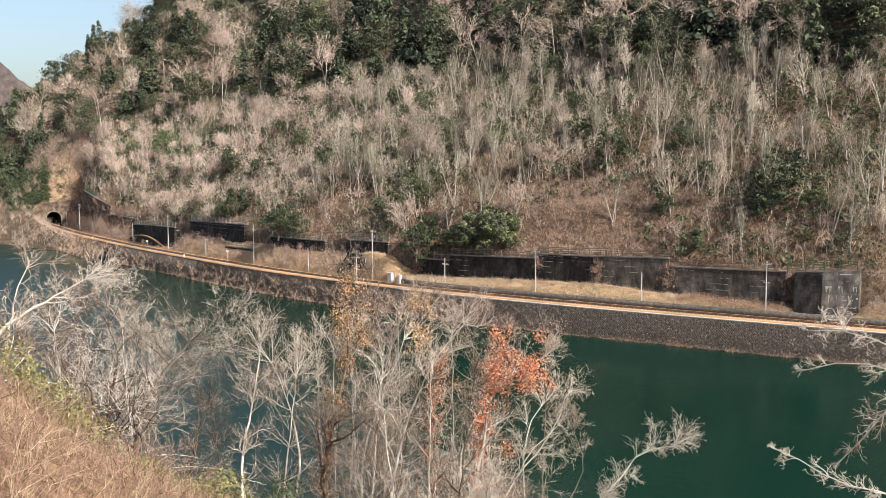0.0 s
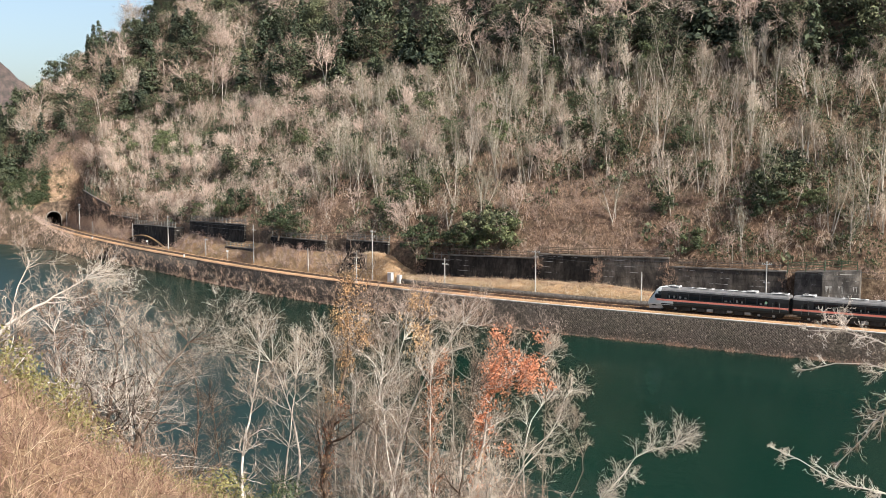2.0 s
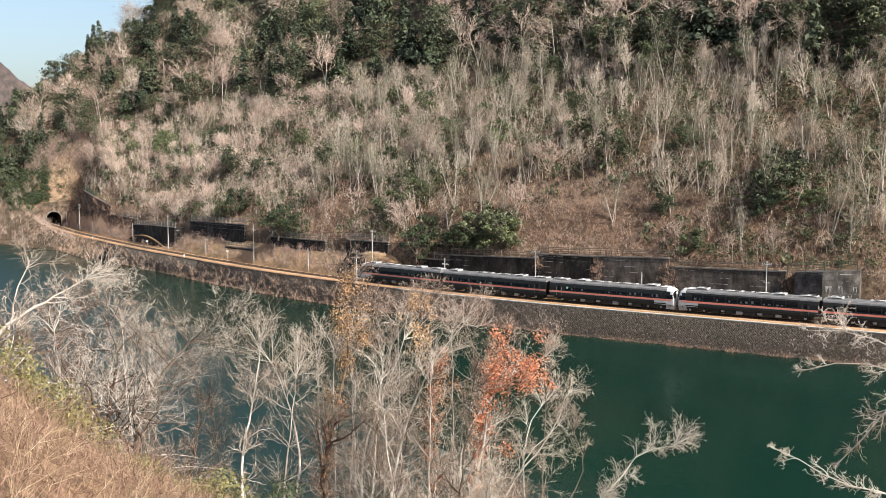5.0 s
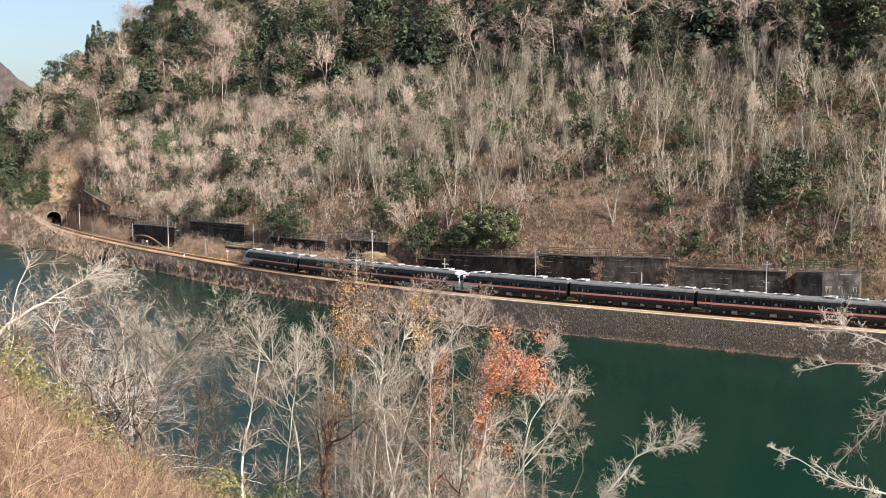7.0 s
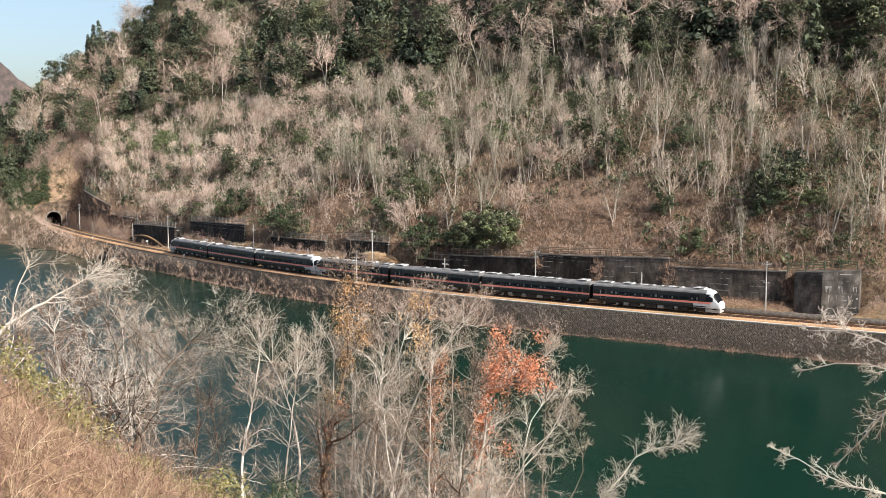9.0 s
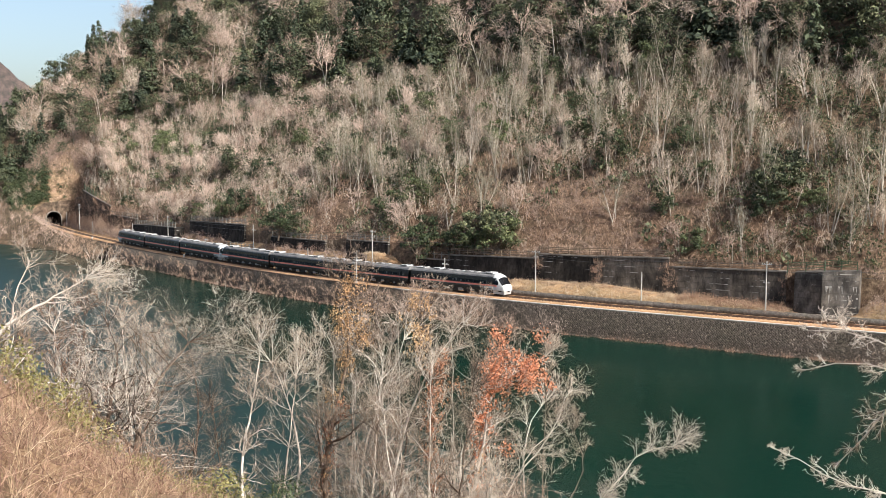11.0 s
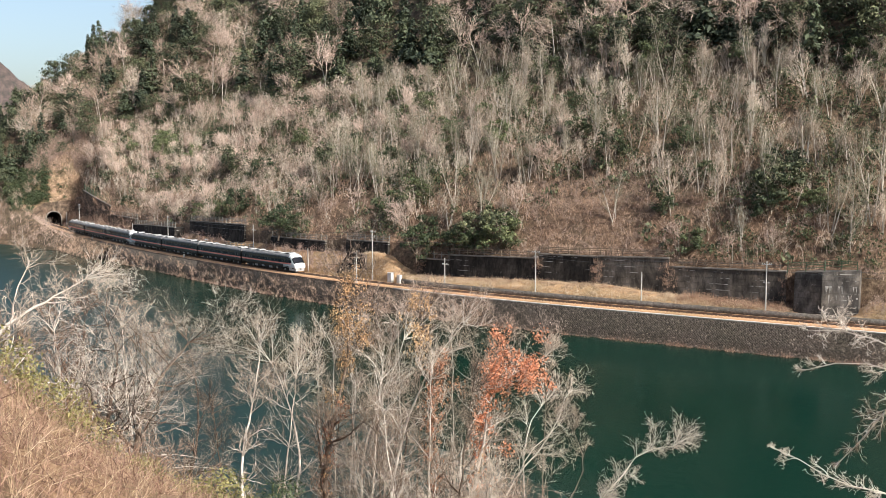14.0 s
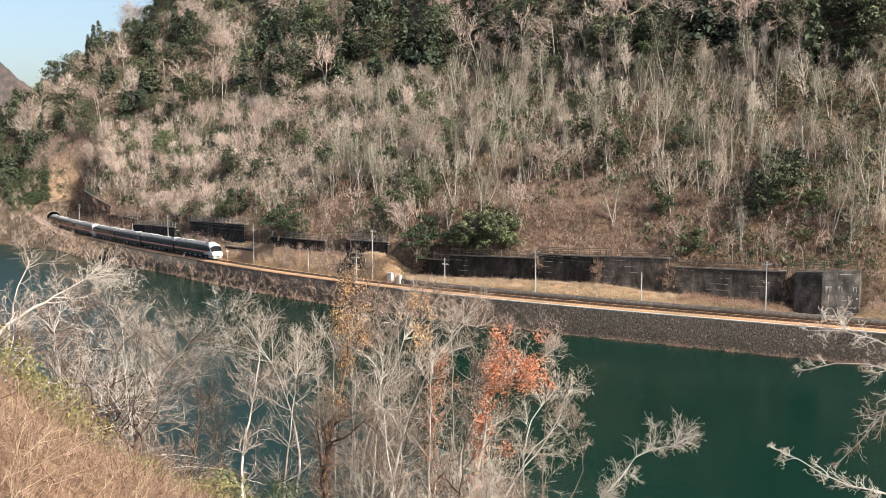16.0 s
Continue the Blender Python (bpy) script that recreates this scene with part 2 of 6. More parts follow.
def solid(name, me, material, parent=None, label="", smooth=False):
    if isinstance(me, bmesh.types.BMesh):
        bm, me = me, bpy.data.meshes.new(name)
        bm.normal_update()
        bm.to_mesh(me)
        bm.free()
    if material is not None and not me.materials:
        me.materials.append(material)
    if smooth:
        me.polygons.foreach_set("use_smooth", [True] * len(me.polygons))
    ob = new(name, me)
    if parent:
        ob.parent = parent
    if label:
        ob["label"] = label
    return ob


def part(name, bm, material, parent, label="", smooth=False):
    return solid(name, bm, material, parent, label, smooth)


def box(size, at=(0, 0, 0), bevel=0.0, turn=None):
    bm = bmesh.new()
    bmesh.ops.create_cube(bm, size=1, matrix=Matrix.Diagonal((*size, 1)))
    if bevel:
        bmesh.ops.bevel(bm, geom=bm.edges[:], offset=bevel, segments=2, affect="EDGES", profile=0.6)
    bmesh.ops.transform(bm, matrix=Matrix.Translation(at) @ (turn or Matrix()), verts=bm.verts)
    return bm


def rod(p, q, r0, r1=None, sides=8):
    bm = bmesh.new()
    p, q = Vector(p), Vector(q)
    d = q - p
    bmesh.ops.create_cone(bm, cap_ends=True, segments=sides, radius1=r0, radius2=r0 if r1 is None else r1, depth=d.length,
                          matrix=Matrix.Translation((p + q) / 2) @ d.to_track_quat("Z", "Y").to_matrix().to_4x4())
    return bm


def merge(*bms):
    out = bms[0]
    for b in bms[1:]:
        me = bpy.data.meshes.new("tmp")
        b.to_mesh(me)
        b.free()
        out.from_mesh(me)
        bpy.data.meshes.remove(me)
    return out


# ---- the railway's line and the lie of the land ----
def natural(xk, yk, x):
    n = len(xk)
    h, A, b = np.diff(xk), np.eye(n), np.zeros(n)
    for i in range(1, n - 1):
        A[i, i - 1:i + 2] = [h[i - 1], 2 * (h[i - 1] + h[i]), h[i]]
        b[i] = 6 * ((yk[i + 1] - yk[i]) / h[i] - (yk[i] - yk[i - 1]) / h[i - 1])
    mm = np.linalg.solve(A, b)
    j = np.clip(np.searchsorted(xk, x) - 1, 0, n - 2)
    a, c = (xk[j + 1] - x) / h[j], (x - xk[j]) / h[j]
    return a * yk[j] + c * yk[j + 1] + ((a ** 3 - a) * mm[j] + (c ** 3 - c) * mm[j + 1]) * h[j] ** 2 / 6


KNOTS = np.array([(231.5, 28.8), (111.8, 101.3), (60.5, 132.4), (37.1, 146.7), (14.2, 161.5), (-7.5, 178.3), (-27.7, 196.8), (-45.8, 216.6),
                  (-63.6, 238.0), (-80.4, 259.1), (-96.2, 280.9), (-113.2, 305.3), (-136.2, 342.5), (-162.0, 385.0), (-200.0, 452.0), (-260.0, 550.0)])
kd = np.r_[0, np.cumsum(np.linalg.norm(np.diff(KNOTS, axis=0), axis=1))]
dense = np.linspace(0, kd[-1], 2400)
LINE = np.c_[natural(kd, KNOTS[:, 0], dense), natural(kd, KNOTS[:, 1], dense)]
ARC = np.r_[0, np.cumsum(np.linalg.norm(np.diff(LINE, axis=0), axis=1))]
ARC -= ARC[np.argmin(np.linalg.norm(LINE - KNOTS[2], axis=1))]
TAN = np.gradient(LINE, ARC, axis=0)
TAN /= np.linalg.norm(TAN, axis=1)[:, None]
RAIL, PORTAL, S_MIN = 4.7, 289.0, -195.0


def on_line(s):
    """Points and headings of the centre line at s metres."""
    s = np.asarray(s, float)
    p = np.stack([np.interp(s, ARC, LINE[:, 0]), np.interp(s, ARC, LINE[:, 1])], -1)
    t = np.stack([np.interp(s, ARC, TAN[:, 0]), np.interp(s, ARC, TAN[:, 1])], -1)
    return p, t / np.linalg.norm(t, axis=-1, keepdims=True)


def beside(s, n, z):
    """The place at s along the line, n metres uphill of it, at height z."""
    p, t = on_line(s)
    n = np.asarray(n, float)[..., None] if np.ndim(n) else n
    q = p + np.stack([t[..., 1], -t[..., 0]], -1) * n
    return np.concatenate([q, np.broadcast_to(np.asarray(z, float)[..., None] if np.ndim(z) else np.full(q.shape[:-1] + (1,), float(z)), q.shape[:-1] + (1,))], -1)


def nearest(points, line):
    """Distance to a polyline, the signed side (right of it is positive), and the index of the nearest piece."""
    pts = np.asarray(points, float)
    best, side, where = np.full(len(pts), 1e9), np.zeros(len(pts)), np.zeros(len(pts))
    for i in range(len(line) - 1):
        a, d = line[i], line[i + 1] - line[i]
        u = np.clip(((pts - a) @ d) / (d @ d), 0, 1)
        v = pts - (a + u[:, None] * d)
        r = np.hypot(v[:, 0], v[:, 1])
        m = r < best
        best[m], where[m] = r[m], i + u[m]
        side[m] = (v[:, 1] * -d[0] + v[:, 0] * d[1])[m]
    return best, np.sign(side), where


STEPS = np.arange(S_MIN, 222, 9.0)
SHORE = np.concatenate([beside(STEPS, -4.0, 0)[:, :2], [(-108.6, 288.0), (-128, 306), (-147, 321), (-188, 340), (-216, 372), (-234, 430), (-249, 520), (-272, 760)]])
COARSE_S = np.arange(S_MIN, 420, 6.0)
COARSE = beside(COARSE_S, 0, 0)[:, :2]


def line_place(pts):
    """s and n of points of the plan."""
    d, side, w = nearest(pts, COARSE)
    return np.interp(w, np.arange(len(COARSE_S)), COARSE_S), d * side


def rough(pts, scale, seed):
    return np.array([noise.noise(Vector((x * scale, y * scale, seed))) for x, y in np.asarray(pts)])


def hill(pts):
    """Height of the far hillside."""
    pts = np.asarray(pts, float).reshape(-1, 2)
    d, side, _ = nearest(pts, SHORE)
    d = d * side
    z = np.minimum(1.05 * d, 2.6 + 0.80 * d)
    z = np.where(d > 0, z + np.clip(d / 40, 0, 1) * (6.0 * rough(pts, 0.014, 3.1) + 2.2 * rough(pts, 0.05, 7.7)), np.maximum(z, -3))
    return z


def bank(pts):
    """Height of the bank on which the viewer stands."""
    pts = np.asarray(pts, float).reshape(-1, 2)
    x, y = pts[:, 0], pts[:, 1]
    plane = 24.65 - 0.578 * np.clip(x, -40, 9) - 0.35 * y
    edge = 21.0 + 0.0 * x
    z = np.where(y > edge, plane - 0.55 * (y - edge), plane)
    z = np.where(y < 4, np.minimum(25.9 + 0.5 * np.maximum(0, -4 - y), 60), np.minimum(z, 25.9))
    z = z + np.clip((np.hypot(x, y) - 3) / 8, 0, 1) * 0.6 * rough(pts, 0.22, 1.3)
    return np.maximum(z, -3)


def sweep(name, section, s0, s1, step, material, parent=None, label="", thick_ends=True, wobble=0.0):
    """A section of (n, z) drawn along the line; closed where its first and last points agree."""
    ss = np.linspace(s0, s1, max(2, int(round((s1 - s0) / step)) + 1))
    k = len(section)
    rows = np.stack([beside(ss, np.full(len(ss), n), np.full(len(ss), z)) for n, z in section], 1)
    if wobble:
        rows[:, 1:-1, 2] += wobble * np.random.uniform(-1, 1, rows[:, 1:-1, 2].shape)
    idx = np.arange(len(ss) * k).reshape(len(ss), k)
    q = np.stack([idx[:-1, :-1], idx[:-1, 1:], idx[1:, 1:], idx[1:, :-1]], -1).reshape(-1, 4)
    me = raw_mesh(name, rows, None, q)
    if thick_ends and section[0] == section[-1]:
        bm = bmesh.new()
        bm.from_mesh(me)
        bmesh.ops.remove_doubles(bm, verts=bm.verts, dist=0.0005)
        bmesh.ops.holes_fill(bm, edges=[e for e in bm.edges if e.is_boundary], sides=0)
        bmesh.ops.recalc_face_normals(bm, faces=bm.faces)
        bm.to_mesh(me)
        bm.free()
    return solid(name, me, material, parent, label)


def block(n0, n1, z0, z1):
    return [(n0, z0), (n0, z1), (n1, z1), (n1, z0), (n0, z0)]


# ---- the large structure ----
# the ground sheet, the river
g = bmesh.new()
bmesh.ops.create_grid(g, x_segments=8, y_segments=8, size=4000, matrix=Matrix.Translation((0, 0, -3.2)))
tagged(solid("ground", g, M["litter"]), "brown river bed and valley floor under the water", "ground", kind="structure")
g = bmesh.new()
bmesh.ops.create_grid(g, x_segments=4, y_segments=4, size=900, matrix=Matrix.Translation((0, 300, 0)))
tagged(solid("water", g, M["water"]), "calm deep green river water in the gorge", "water", kind="structure")

# the far hillside: one sheet, cut along the railway's bench
STEP = 2.5
gx, gy = np.arange(-430, 330, STEP), np.arange(24, 640, STEP)
GX, GY = np.meshgrid(gx, gy, indexing="ij")
flat = np.c_[GX.ravel(), GY.ravel()]
HZ = hill(flat)
hs, hn = line_place(flat)
low = (hs < PORTAL + 1) & (hn < 0) & (hn > -30)
HZ = np.where(low, np.minimum(HZ, 3.9 + 1.2 * np.maximum(0, -hn - 5)), HZ)
idx = np.arange(len(flat)).reshape(GX.shape)
q = np.stack([idx[:-1, :-1], idx[1:, :-1], idx[1:, 1:], idx[:-1, 1:]], -1).reshape(-1, 4)
cs, cn, cz = hs[q].mean(1), hn[q].mean(1), HZ[q].max(1)
keep = (cz > -2.0) & ~((cs < PORTAL + 2.5) & (cn > -5.5) & (cn < 15.3)) & ~((cs > PORTAL - 2) & (cs < PORTAL + 8) & (cn > -12.5) & (cn < 14.5))
used = np.unique(q[keep])
renum = np.full(len(flat), -1)
renum[used] = np.arange(len(used))
hillside = solid("hillside", raw_mesh("hillside", np.c_[flat, HZ][used], None, renum[q[keep]]), M["litter"], smooth=True)
tagged(hillside, "steep gorge hillside covered in brown leaf litter", "hillside", kind="structure")


TOP_S = [-195, 0, 5, 13.6, 15, 32.8, 33.4, 45, 57, 58, 76, 77, 85, 93, 105, 112, 132, 145, 173, 178, 210, 214, 236, 238, 271, 273, 289]
TOP_Z = [9, 9.5, 11.6, 10.8, 10.7, 10.4, 11.5, 11.4, 11.2, 10.4, 9.9, 8.8, 8.8, 11.3, 11.3, 10.6, 10.4, 12.3, 11.9, 9.7, 9.4, 10.4, 10.6, 13.2, 17.0, 14.6, 13.8]
BACK_S = [-195, 3, 6, 13, 15, 34, 45, 57, 76, 84, 90, 105, 132, 151, 173, 179, 210, 215, 240, 289]
BACK_Z = [8.0, 7.2, 5.0, 5.0, 5.5, 6.4, 7.2, 6.9, 6.0, 5.8, 7.8, 8.9, 8.8, 8.6, 9.3, 5.2, 5.2, 6.6, 6.4, 5.6]
wall_top = lambda s: np.interp(s, TOP_S, TOP_Z)
verge_back = lambda s: np.interp(s, BACK_S, BACK_Z)


def strip(name, s0, s1, ns, heights, material, label, step=1.5, jitter=0.12):
    """A lofted strip of ground beside the line; heights: a function of s and the plan points for each n."""
    ss = np.arange(s0, s1 + 0.1, step)
    rows = []
    for n, h in zip(ns, heights):
        p = beside(ss, np.full(len(ss), n), 0)
        p[:, 2] = h(ss, p[:, :2]) + np.random.uniform(-jitter, jitter, len(ss))
        rows.append(p)
    rows = np.stack(rows, 1)
    idx = np.arange(rows.shape[0] * rows.shape[1]).reshape(rows.shape[:2])
    q = np.stack([idx[:-1, :-1], idx[:-1, 1:], idx[1:, 1:], idx[1:, :-1]], -1).reshape(-1, 4)
    return tagged(solid(name, raw_mesh(name, rows, None, q), material, smooth=True), label, "ground", kind="structure")


def verge_z(s, n):
    """Height of the ground between the track and the walls."""
    lip = np.where(s < 86, np.where(s > 14, 5.25, 4.7), 4.5)
    return lip + (verge_back(s) - lip) * np.clip((n - 2.9) / 4.3, 0, 1) ** 0.8


mix = lambda k: (lambda s, p: wall_top(s) * (1 - k) + (hill(p) + 0.1) * k)
strip("hillside_edge", S_MIN, PORTAL + 1, [7.2, 7.5, 9, 11, 13.5, 17, 19.5],
      [lambda s, p: verge_back(s) - 0.3, mix(0), mix(0.25), mix(0.6), mix(1), mix(1), lambda s, p: hill(p) - 0.6], M["bracken"], "tan bracken-covered ground above the railway walls")
verge = strip("verge", S_MIN, PORTAL + 1, [2.6, 2.9, 3.8, 5, 6.2, 7.4],
      [lambda s, p: 4.2 + 0 * s] + [(lambda n: (lambda s, p: verge_z(s, n)))(n) for n in (2.9, 3.8, 5, 6.2, 7.4)], M["dry_grass"], "dry straw-coloured grass verge beside the track")
strip("embankment", 205, PORTAL + 1, [-2.2, -3.2, -5, -7, -9.5], [lambda s, p: 4.25 + 0 * s, lambda s, p: 3.8 + 0 * s, lambda s, p: 2.4 + 0 * s, lambda s, p: 0.9 + 0 * s, lambda s, p: -1.2 + 0 * s],
      M["litter"], "rough brown earth embankment dropping to the river")
# the near bank
nx, ny = np.arange(-90, 91, 1.5), np.arange(-70, 62, 1.5)
NX, NY = np.meshgrid(nx, ny, indexing="ij")
flat = np.c_[NX.ravel(), NY.ravel()]
idx = np.arange(len(flat)).reshape(NX.shape)
q = np.stack([idx[:-1, :-1], idx[1:, :-1], idx[1:, 1:], idx[:-1, 1:]], -1).reshape(-1, 4)
tagged(solid("near_bank", raw_mesh("near_bank", np.c_[flat, bank(flat)], None, q), M["near_soil"], smooth=True),
       "brushy brown slope falling from the viewpoint to the river", "bank", kind="structure")

# the railway's bench
formation = sweep("track_bed", [(-2.25, 4.3), (-1.75, 4.55), (1.75, 4.55), (2.7, 4.25), (2.7, 3.4), (-2.25, 3.4), (-2.25, 4.3)], S_MIN, 420, 3, M["ballast"])
tagged(formation, "single railway track bed of rusty orange-brown ballast", "track bed", kind="structure")
track = tagged(new("railway_track"), "single rusty railway track on orange-brown ballast", "railway track")
for side in (-1, 1):
    n = side * 0.5335
    sweep("rail", [(n - 0.06, 4.56), (n - 0.06, 4.58), (n - 0.012, 4.6), (n - 0.032, 4.66), (n - 0.032, 4.7), (n + 0.032, 4.7), (n + 0.032, 4.66), (n + 0.012, 4.6), (n + 0.06, 4.58), (n + 0.06, 4.56), (n - 0.06, 4.56)],
          S_MIN, 420, 4, M["rail"], track)
first = None
for s_ in np.arange(-6, 176, 0.62):
    if first is None:
        ob = part("sleeper", box((0.22, 2.0, 0.12), (0, 0, 0)), M["sleeper"], track)
        first = ob.data
    else:
        ob = new("sleeper", first)
        ob.parent = track
    p, t = on_line(s_)
    ob.matrix_basis = Matrix.Translation((p[0], p[1], 4.54)) @ Matrix.Rotation(math.atan2(t[1], t[0]), 4, "Z")
bm = bmesh.new()
for s_ in np.concatenate([np.arange(-190, -6.5, 0.62), np.arange(176.1, 300, 0.62)]):
    p, t = on_line(s_)
    bmesh.ops.create_cube(bm, size=1, matrix=Matrix.Translation((p[0], p[1], 4.54)) @ Matrix.Rotation(math.atan2(t[1], t[0]), 4, "Z") @ Matrix.Diagonal((0.22, 2.0, 0.12, 1)))
rest = part("sleeper_row", bm, M["sleeper"], track)
rest["kind"] = "stuff"
river_wall = sweep("river_wall", [(-2.7, 4.25), (-3.9, -2.0), (-2.3, -2.0), (-2.3, 4.25), (-2.7, 4.25)], S_MIN, 216, 3, M["river_wall"])
tagged(river_wall, "dark grey stone masonry river wall below the railway", "retaining wall", kind="structure")
srng = np.random.default_rng(3)
V_, Q_ = [], []
for row in range(25):
    z0 = -0.1 + row * 0.175
    ss = np.arange(-30 + (row % 2) * 0.2, 150, 0.4)
    ss = ss + srng.uniform(-0.1, 0.1, len(ss))
    nf = lambda z: -2.7 - 1.2 * (4.25 - z) / 6.25
    hw, hh, out = 0.195, 0.17, srng.uniform(0.04, 0.075, len(ss))
    for k, (ds, dz, o) in enumerate(((0, -hh, 0), (hw, 0, 0), (0, hh, 0), (-hw, 0, 0), (0, -hh * 0.72, 1), (hw * 0.72, 0, 1), (0, hh * 0.72, 1), (-hw * 0.72, 0, 1))):
        zz = np.full(len(ss), z0 + dz) + srng.uniform(-0.035, 0.035, len(ss))
        V_.append(beside(ss + ds * srng.uniform(0.88, 1.08, len(ss)), nf(zz) + 0.02 - o * out, zz))
    base = sum(len(v) for v in V_[:-8])
    i = base + np.arange(len(ss))[:, None]
    c = np.arange(8) * len(ss)
    for f in ((4, 5, 6, 7), (0, 1, 5, 4), (1, 2, 6, 5), (2, 3, 7, 6), (3, 0, 4, 7)):
        Q_.append(i + c[list(f)][None])
stones = solid("wall_stone", raw_mesh("wall_stone", np.concatenate(V_), None, np.concatenate(Q_)), M["river_wall"], river_wall)
stones["kind"] = "stuff"
coping = sweep("coping", block(-2.75, -2.3, 4.254, 4.40), S_MIN, 82, 3, M["coping"])
tagged(sweep("coping", block(-2.75, -2.3, 4.254, 4.36), 82, 216, 3, M["rock_face"]), "soil-covered brown coping along the river wall", "coping", kind="structure")
tagged(coping, "pale concrete coping along the river wall", "coping", kind="structure")
low_wall = sweep("low_stone_wall", [(2.62, 4.2), (2.78, 5.3), (3.05, 5.3), (3.05, 4.2), (2.62, 4.2)], -60, 85, 2, M["low_wall"])
tagged(low_wall, "low grey stone wall holding the grass verge", "stone wall", kind="structure")

# weathered retaining walls: s from, s to, face n, depth, foot, top at either end, material
WALLS = [(15.0, 33.2, 7.0, 0.5, 4.6, 10.7, 10.4, "grey_concrete"), (33.2, 45.6, 7.05, 0.5, 5, 11.75, 11.4, "grey_concrete"), (45.6, 57.0, 7.0, 0.5, 5, 11.35, 11.2, "black_concrete"),
         (57.0, 76.6, 7.05, 0.5, 5, 10.45, 9.9, "black_concrete"), (76.6, 84.6, 6.9, 0.6, 5, 8.9, 8.8, "black_concrete"), (92.5, 105.0, 6.9, 0.6, 7, 11.35, 11.2, "black_concrete"),
         (112, 133, 6.9, 0.6, 7.5, 10.5, 10.3, "black_concrete"), (145, 174, 6.9, 0.6, 7.5, 12.3, 11.8, "black_concrete"), (137.5, 151, 4.9, 0.6, 4, 7.3, 7.0, "black_concrete"),
         (179, 196, 4.9, 2.7, 4, 9.9, 9.6, "black_concrete"), (196, 210, 4.9, 2.7, 4, 9.6, 9.1, "black_concrete"),
         (212, 237, 6.8, 0.8, 5, 10.4, 10.6, "rock_face"), (237, 272, 6.8, 0.8, 5, 13.2, 17.0, "rock_face"), (272, 287, 6.8, 0.8, 4.5, 14.6, 13.9, "rock_face")]
for s0, s1, n, deep, foot, za, zb, mat in WALLS:
    ss = np.linspace(s0 + 0.02, s1 - 0.02, max(2, int((s1 - s0) / 3)))
    bm = bmesh.new()
    rings = []
    for s in ss:
        z = za + (zb - za) * (s - s0) / (s1 - s0)
        rings.append([bm.verts.new(beside(s, a, h)) for a, h in ((n - 0.35, foot), (n, z), (n + deep, z), (n + deep, foot))])
    for a, b in zip(rings, rings[1:]):
        for i in range(4):
            bm.faces.new((a[i], a[(i + 1) % 4], b[(i + 1) % 4], b[i]))
    bm.faces.new(rings[0]), bm.faces.new(rings[-1][::-1])
    bmesh.ops.recalc_face_normals(bm, faces=bm.faces)
    w = tagged(solid("retaining_wall", bm, M[mat]), "rough brown rock cutting beside the railway" if mat == "rock_face" else "algae-blackened concrete retaining wall above the railway" if mat == "black_concrete" else "grey streaked concrete retaining wall above the railway", "retaining wall", kind="structure")
    bm = bmesh.new()
    rings = []
    for s in ss:
        z = za + (zb - za) * (s - s0) / (s1 - s0)
        rings.append([bm.verts.new(beside(s, a, h)) for a, h in ((n - 0.12, z + 0.004), (n - 0.12, z + 0.22), (n + 0.4, z + 0.22), (n + 0.4, z + 0.004))])
    for a, b in zip(rings, rings[1:]):
        for i in range(4):
            bm.faces.new((a[i], a[(i + 1) % 4], b[(i + 1) % 4], b[i]))
    bm.faces.new(rings[0]), bm.faces.new(rings[-1][::-1])
    bmesh.ops.recalc_face_normals(bm, faces=bm.faces)
    part("wall_coping", bm, M["wall_cap"], w)

# the buttress that steps forward to the track
bm = bmesh.new()
r = []
for s, n, z in ((4.6, 5.9, 11.6), (9.4, 4.3, 11.3), (13.4, 5.0, 11.0)):
    r.append([bm.verts.new(beside(s, a, h)) for a, h in ((n - 0.5, 4.2), (n, z), (7.6, z), (7.6, 4.2))])
for a, b in zip(r, r[1:]):
    for i in range(4):
        bm.faces.new((a[i], a[(i + 1) % 4], b[(i + 1) % 4], b[i]))
bm.faces.new(r[0]), bm.faces.new(r[-1][::-1])
bmesh.ops.recalc_face_normals(bm, faces=bm.faces)
BUTTRESS = tagged(solid("buttress_wall", bm, M["limed_concrete"]), "grey concrete wall stepping forward with white lime stains", "retaining wall", kind="structure")

# the tunnel
def arch(half, spring, crown, count=14):
    return [(-half, 0)] + [(-half * math.cos(math.pi * i / count), spring + (crown - spring) * math.sin(math.pi * i / count)) for i in range(count + 1)] + [(half, 0)]


tunnel = tagged(new("tunnel_portal"), "stone tunnel portal with a pale arch ring", "tunnel", kind="structure")
hole = [(n, 4.3 + z) for n, z in arch(2.4, 2.7, 5.1)]
bm = bmesh.new()
outer = [(-7.0, 3.0), (-7.0, 10.2), (-3.0, 12.4), (4.0, 13.2), (9.0, 13.6), (9.0, 3.0)]
for face_s in (0,):
    oi = [bm.verts.new(beside(PORTAL, n, z)) for n, z in outer]
    hi = [bm.verts.new(beside(PORTAL, n, z)) for n, z in hole]
    edges = [bm.edges.new((a, b)) for a, b in zip(oi, oi[1:])] + [bm.edges.new((a, b)) for a, b in zip(hi, hi[1:])]
    edges += [bm.edges.new((oi[0], hi[0])), bm.edges.new((oi[-1], hi[-1]))]
    bmesh.ops.triangle_fill(bm, edges=edges, use_beauty=True)
geo = bmesh.ops.extrude_face_region(bm, geom=bm.faces[:])
_, tdir = on_line(PORTAL)
bmesh.ops.translate(bm, verts=[v for v in geo["geom"] if isinstance(v, bmesh.types.BMVert)], vec=(*(tdir * 1.2), 0))
bmesh.ops.recalc_face_normals(bm, faces=bm.faces)
part("headwall", bm, M["rock_face"], tunnel, "grey-brown weathered headwall")
bm = bmesh.new()
rings = []
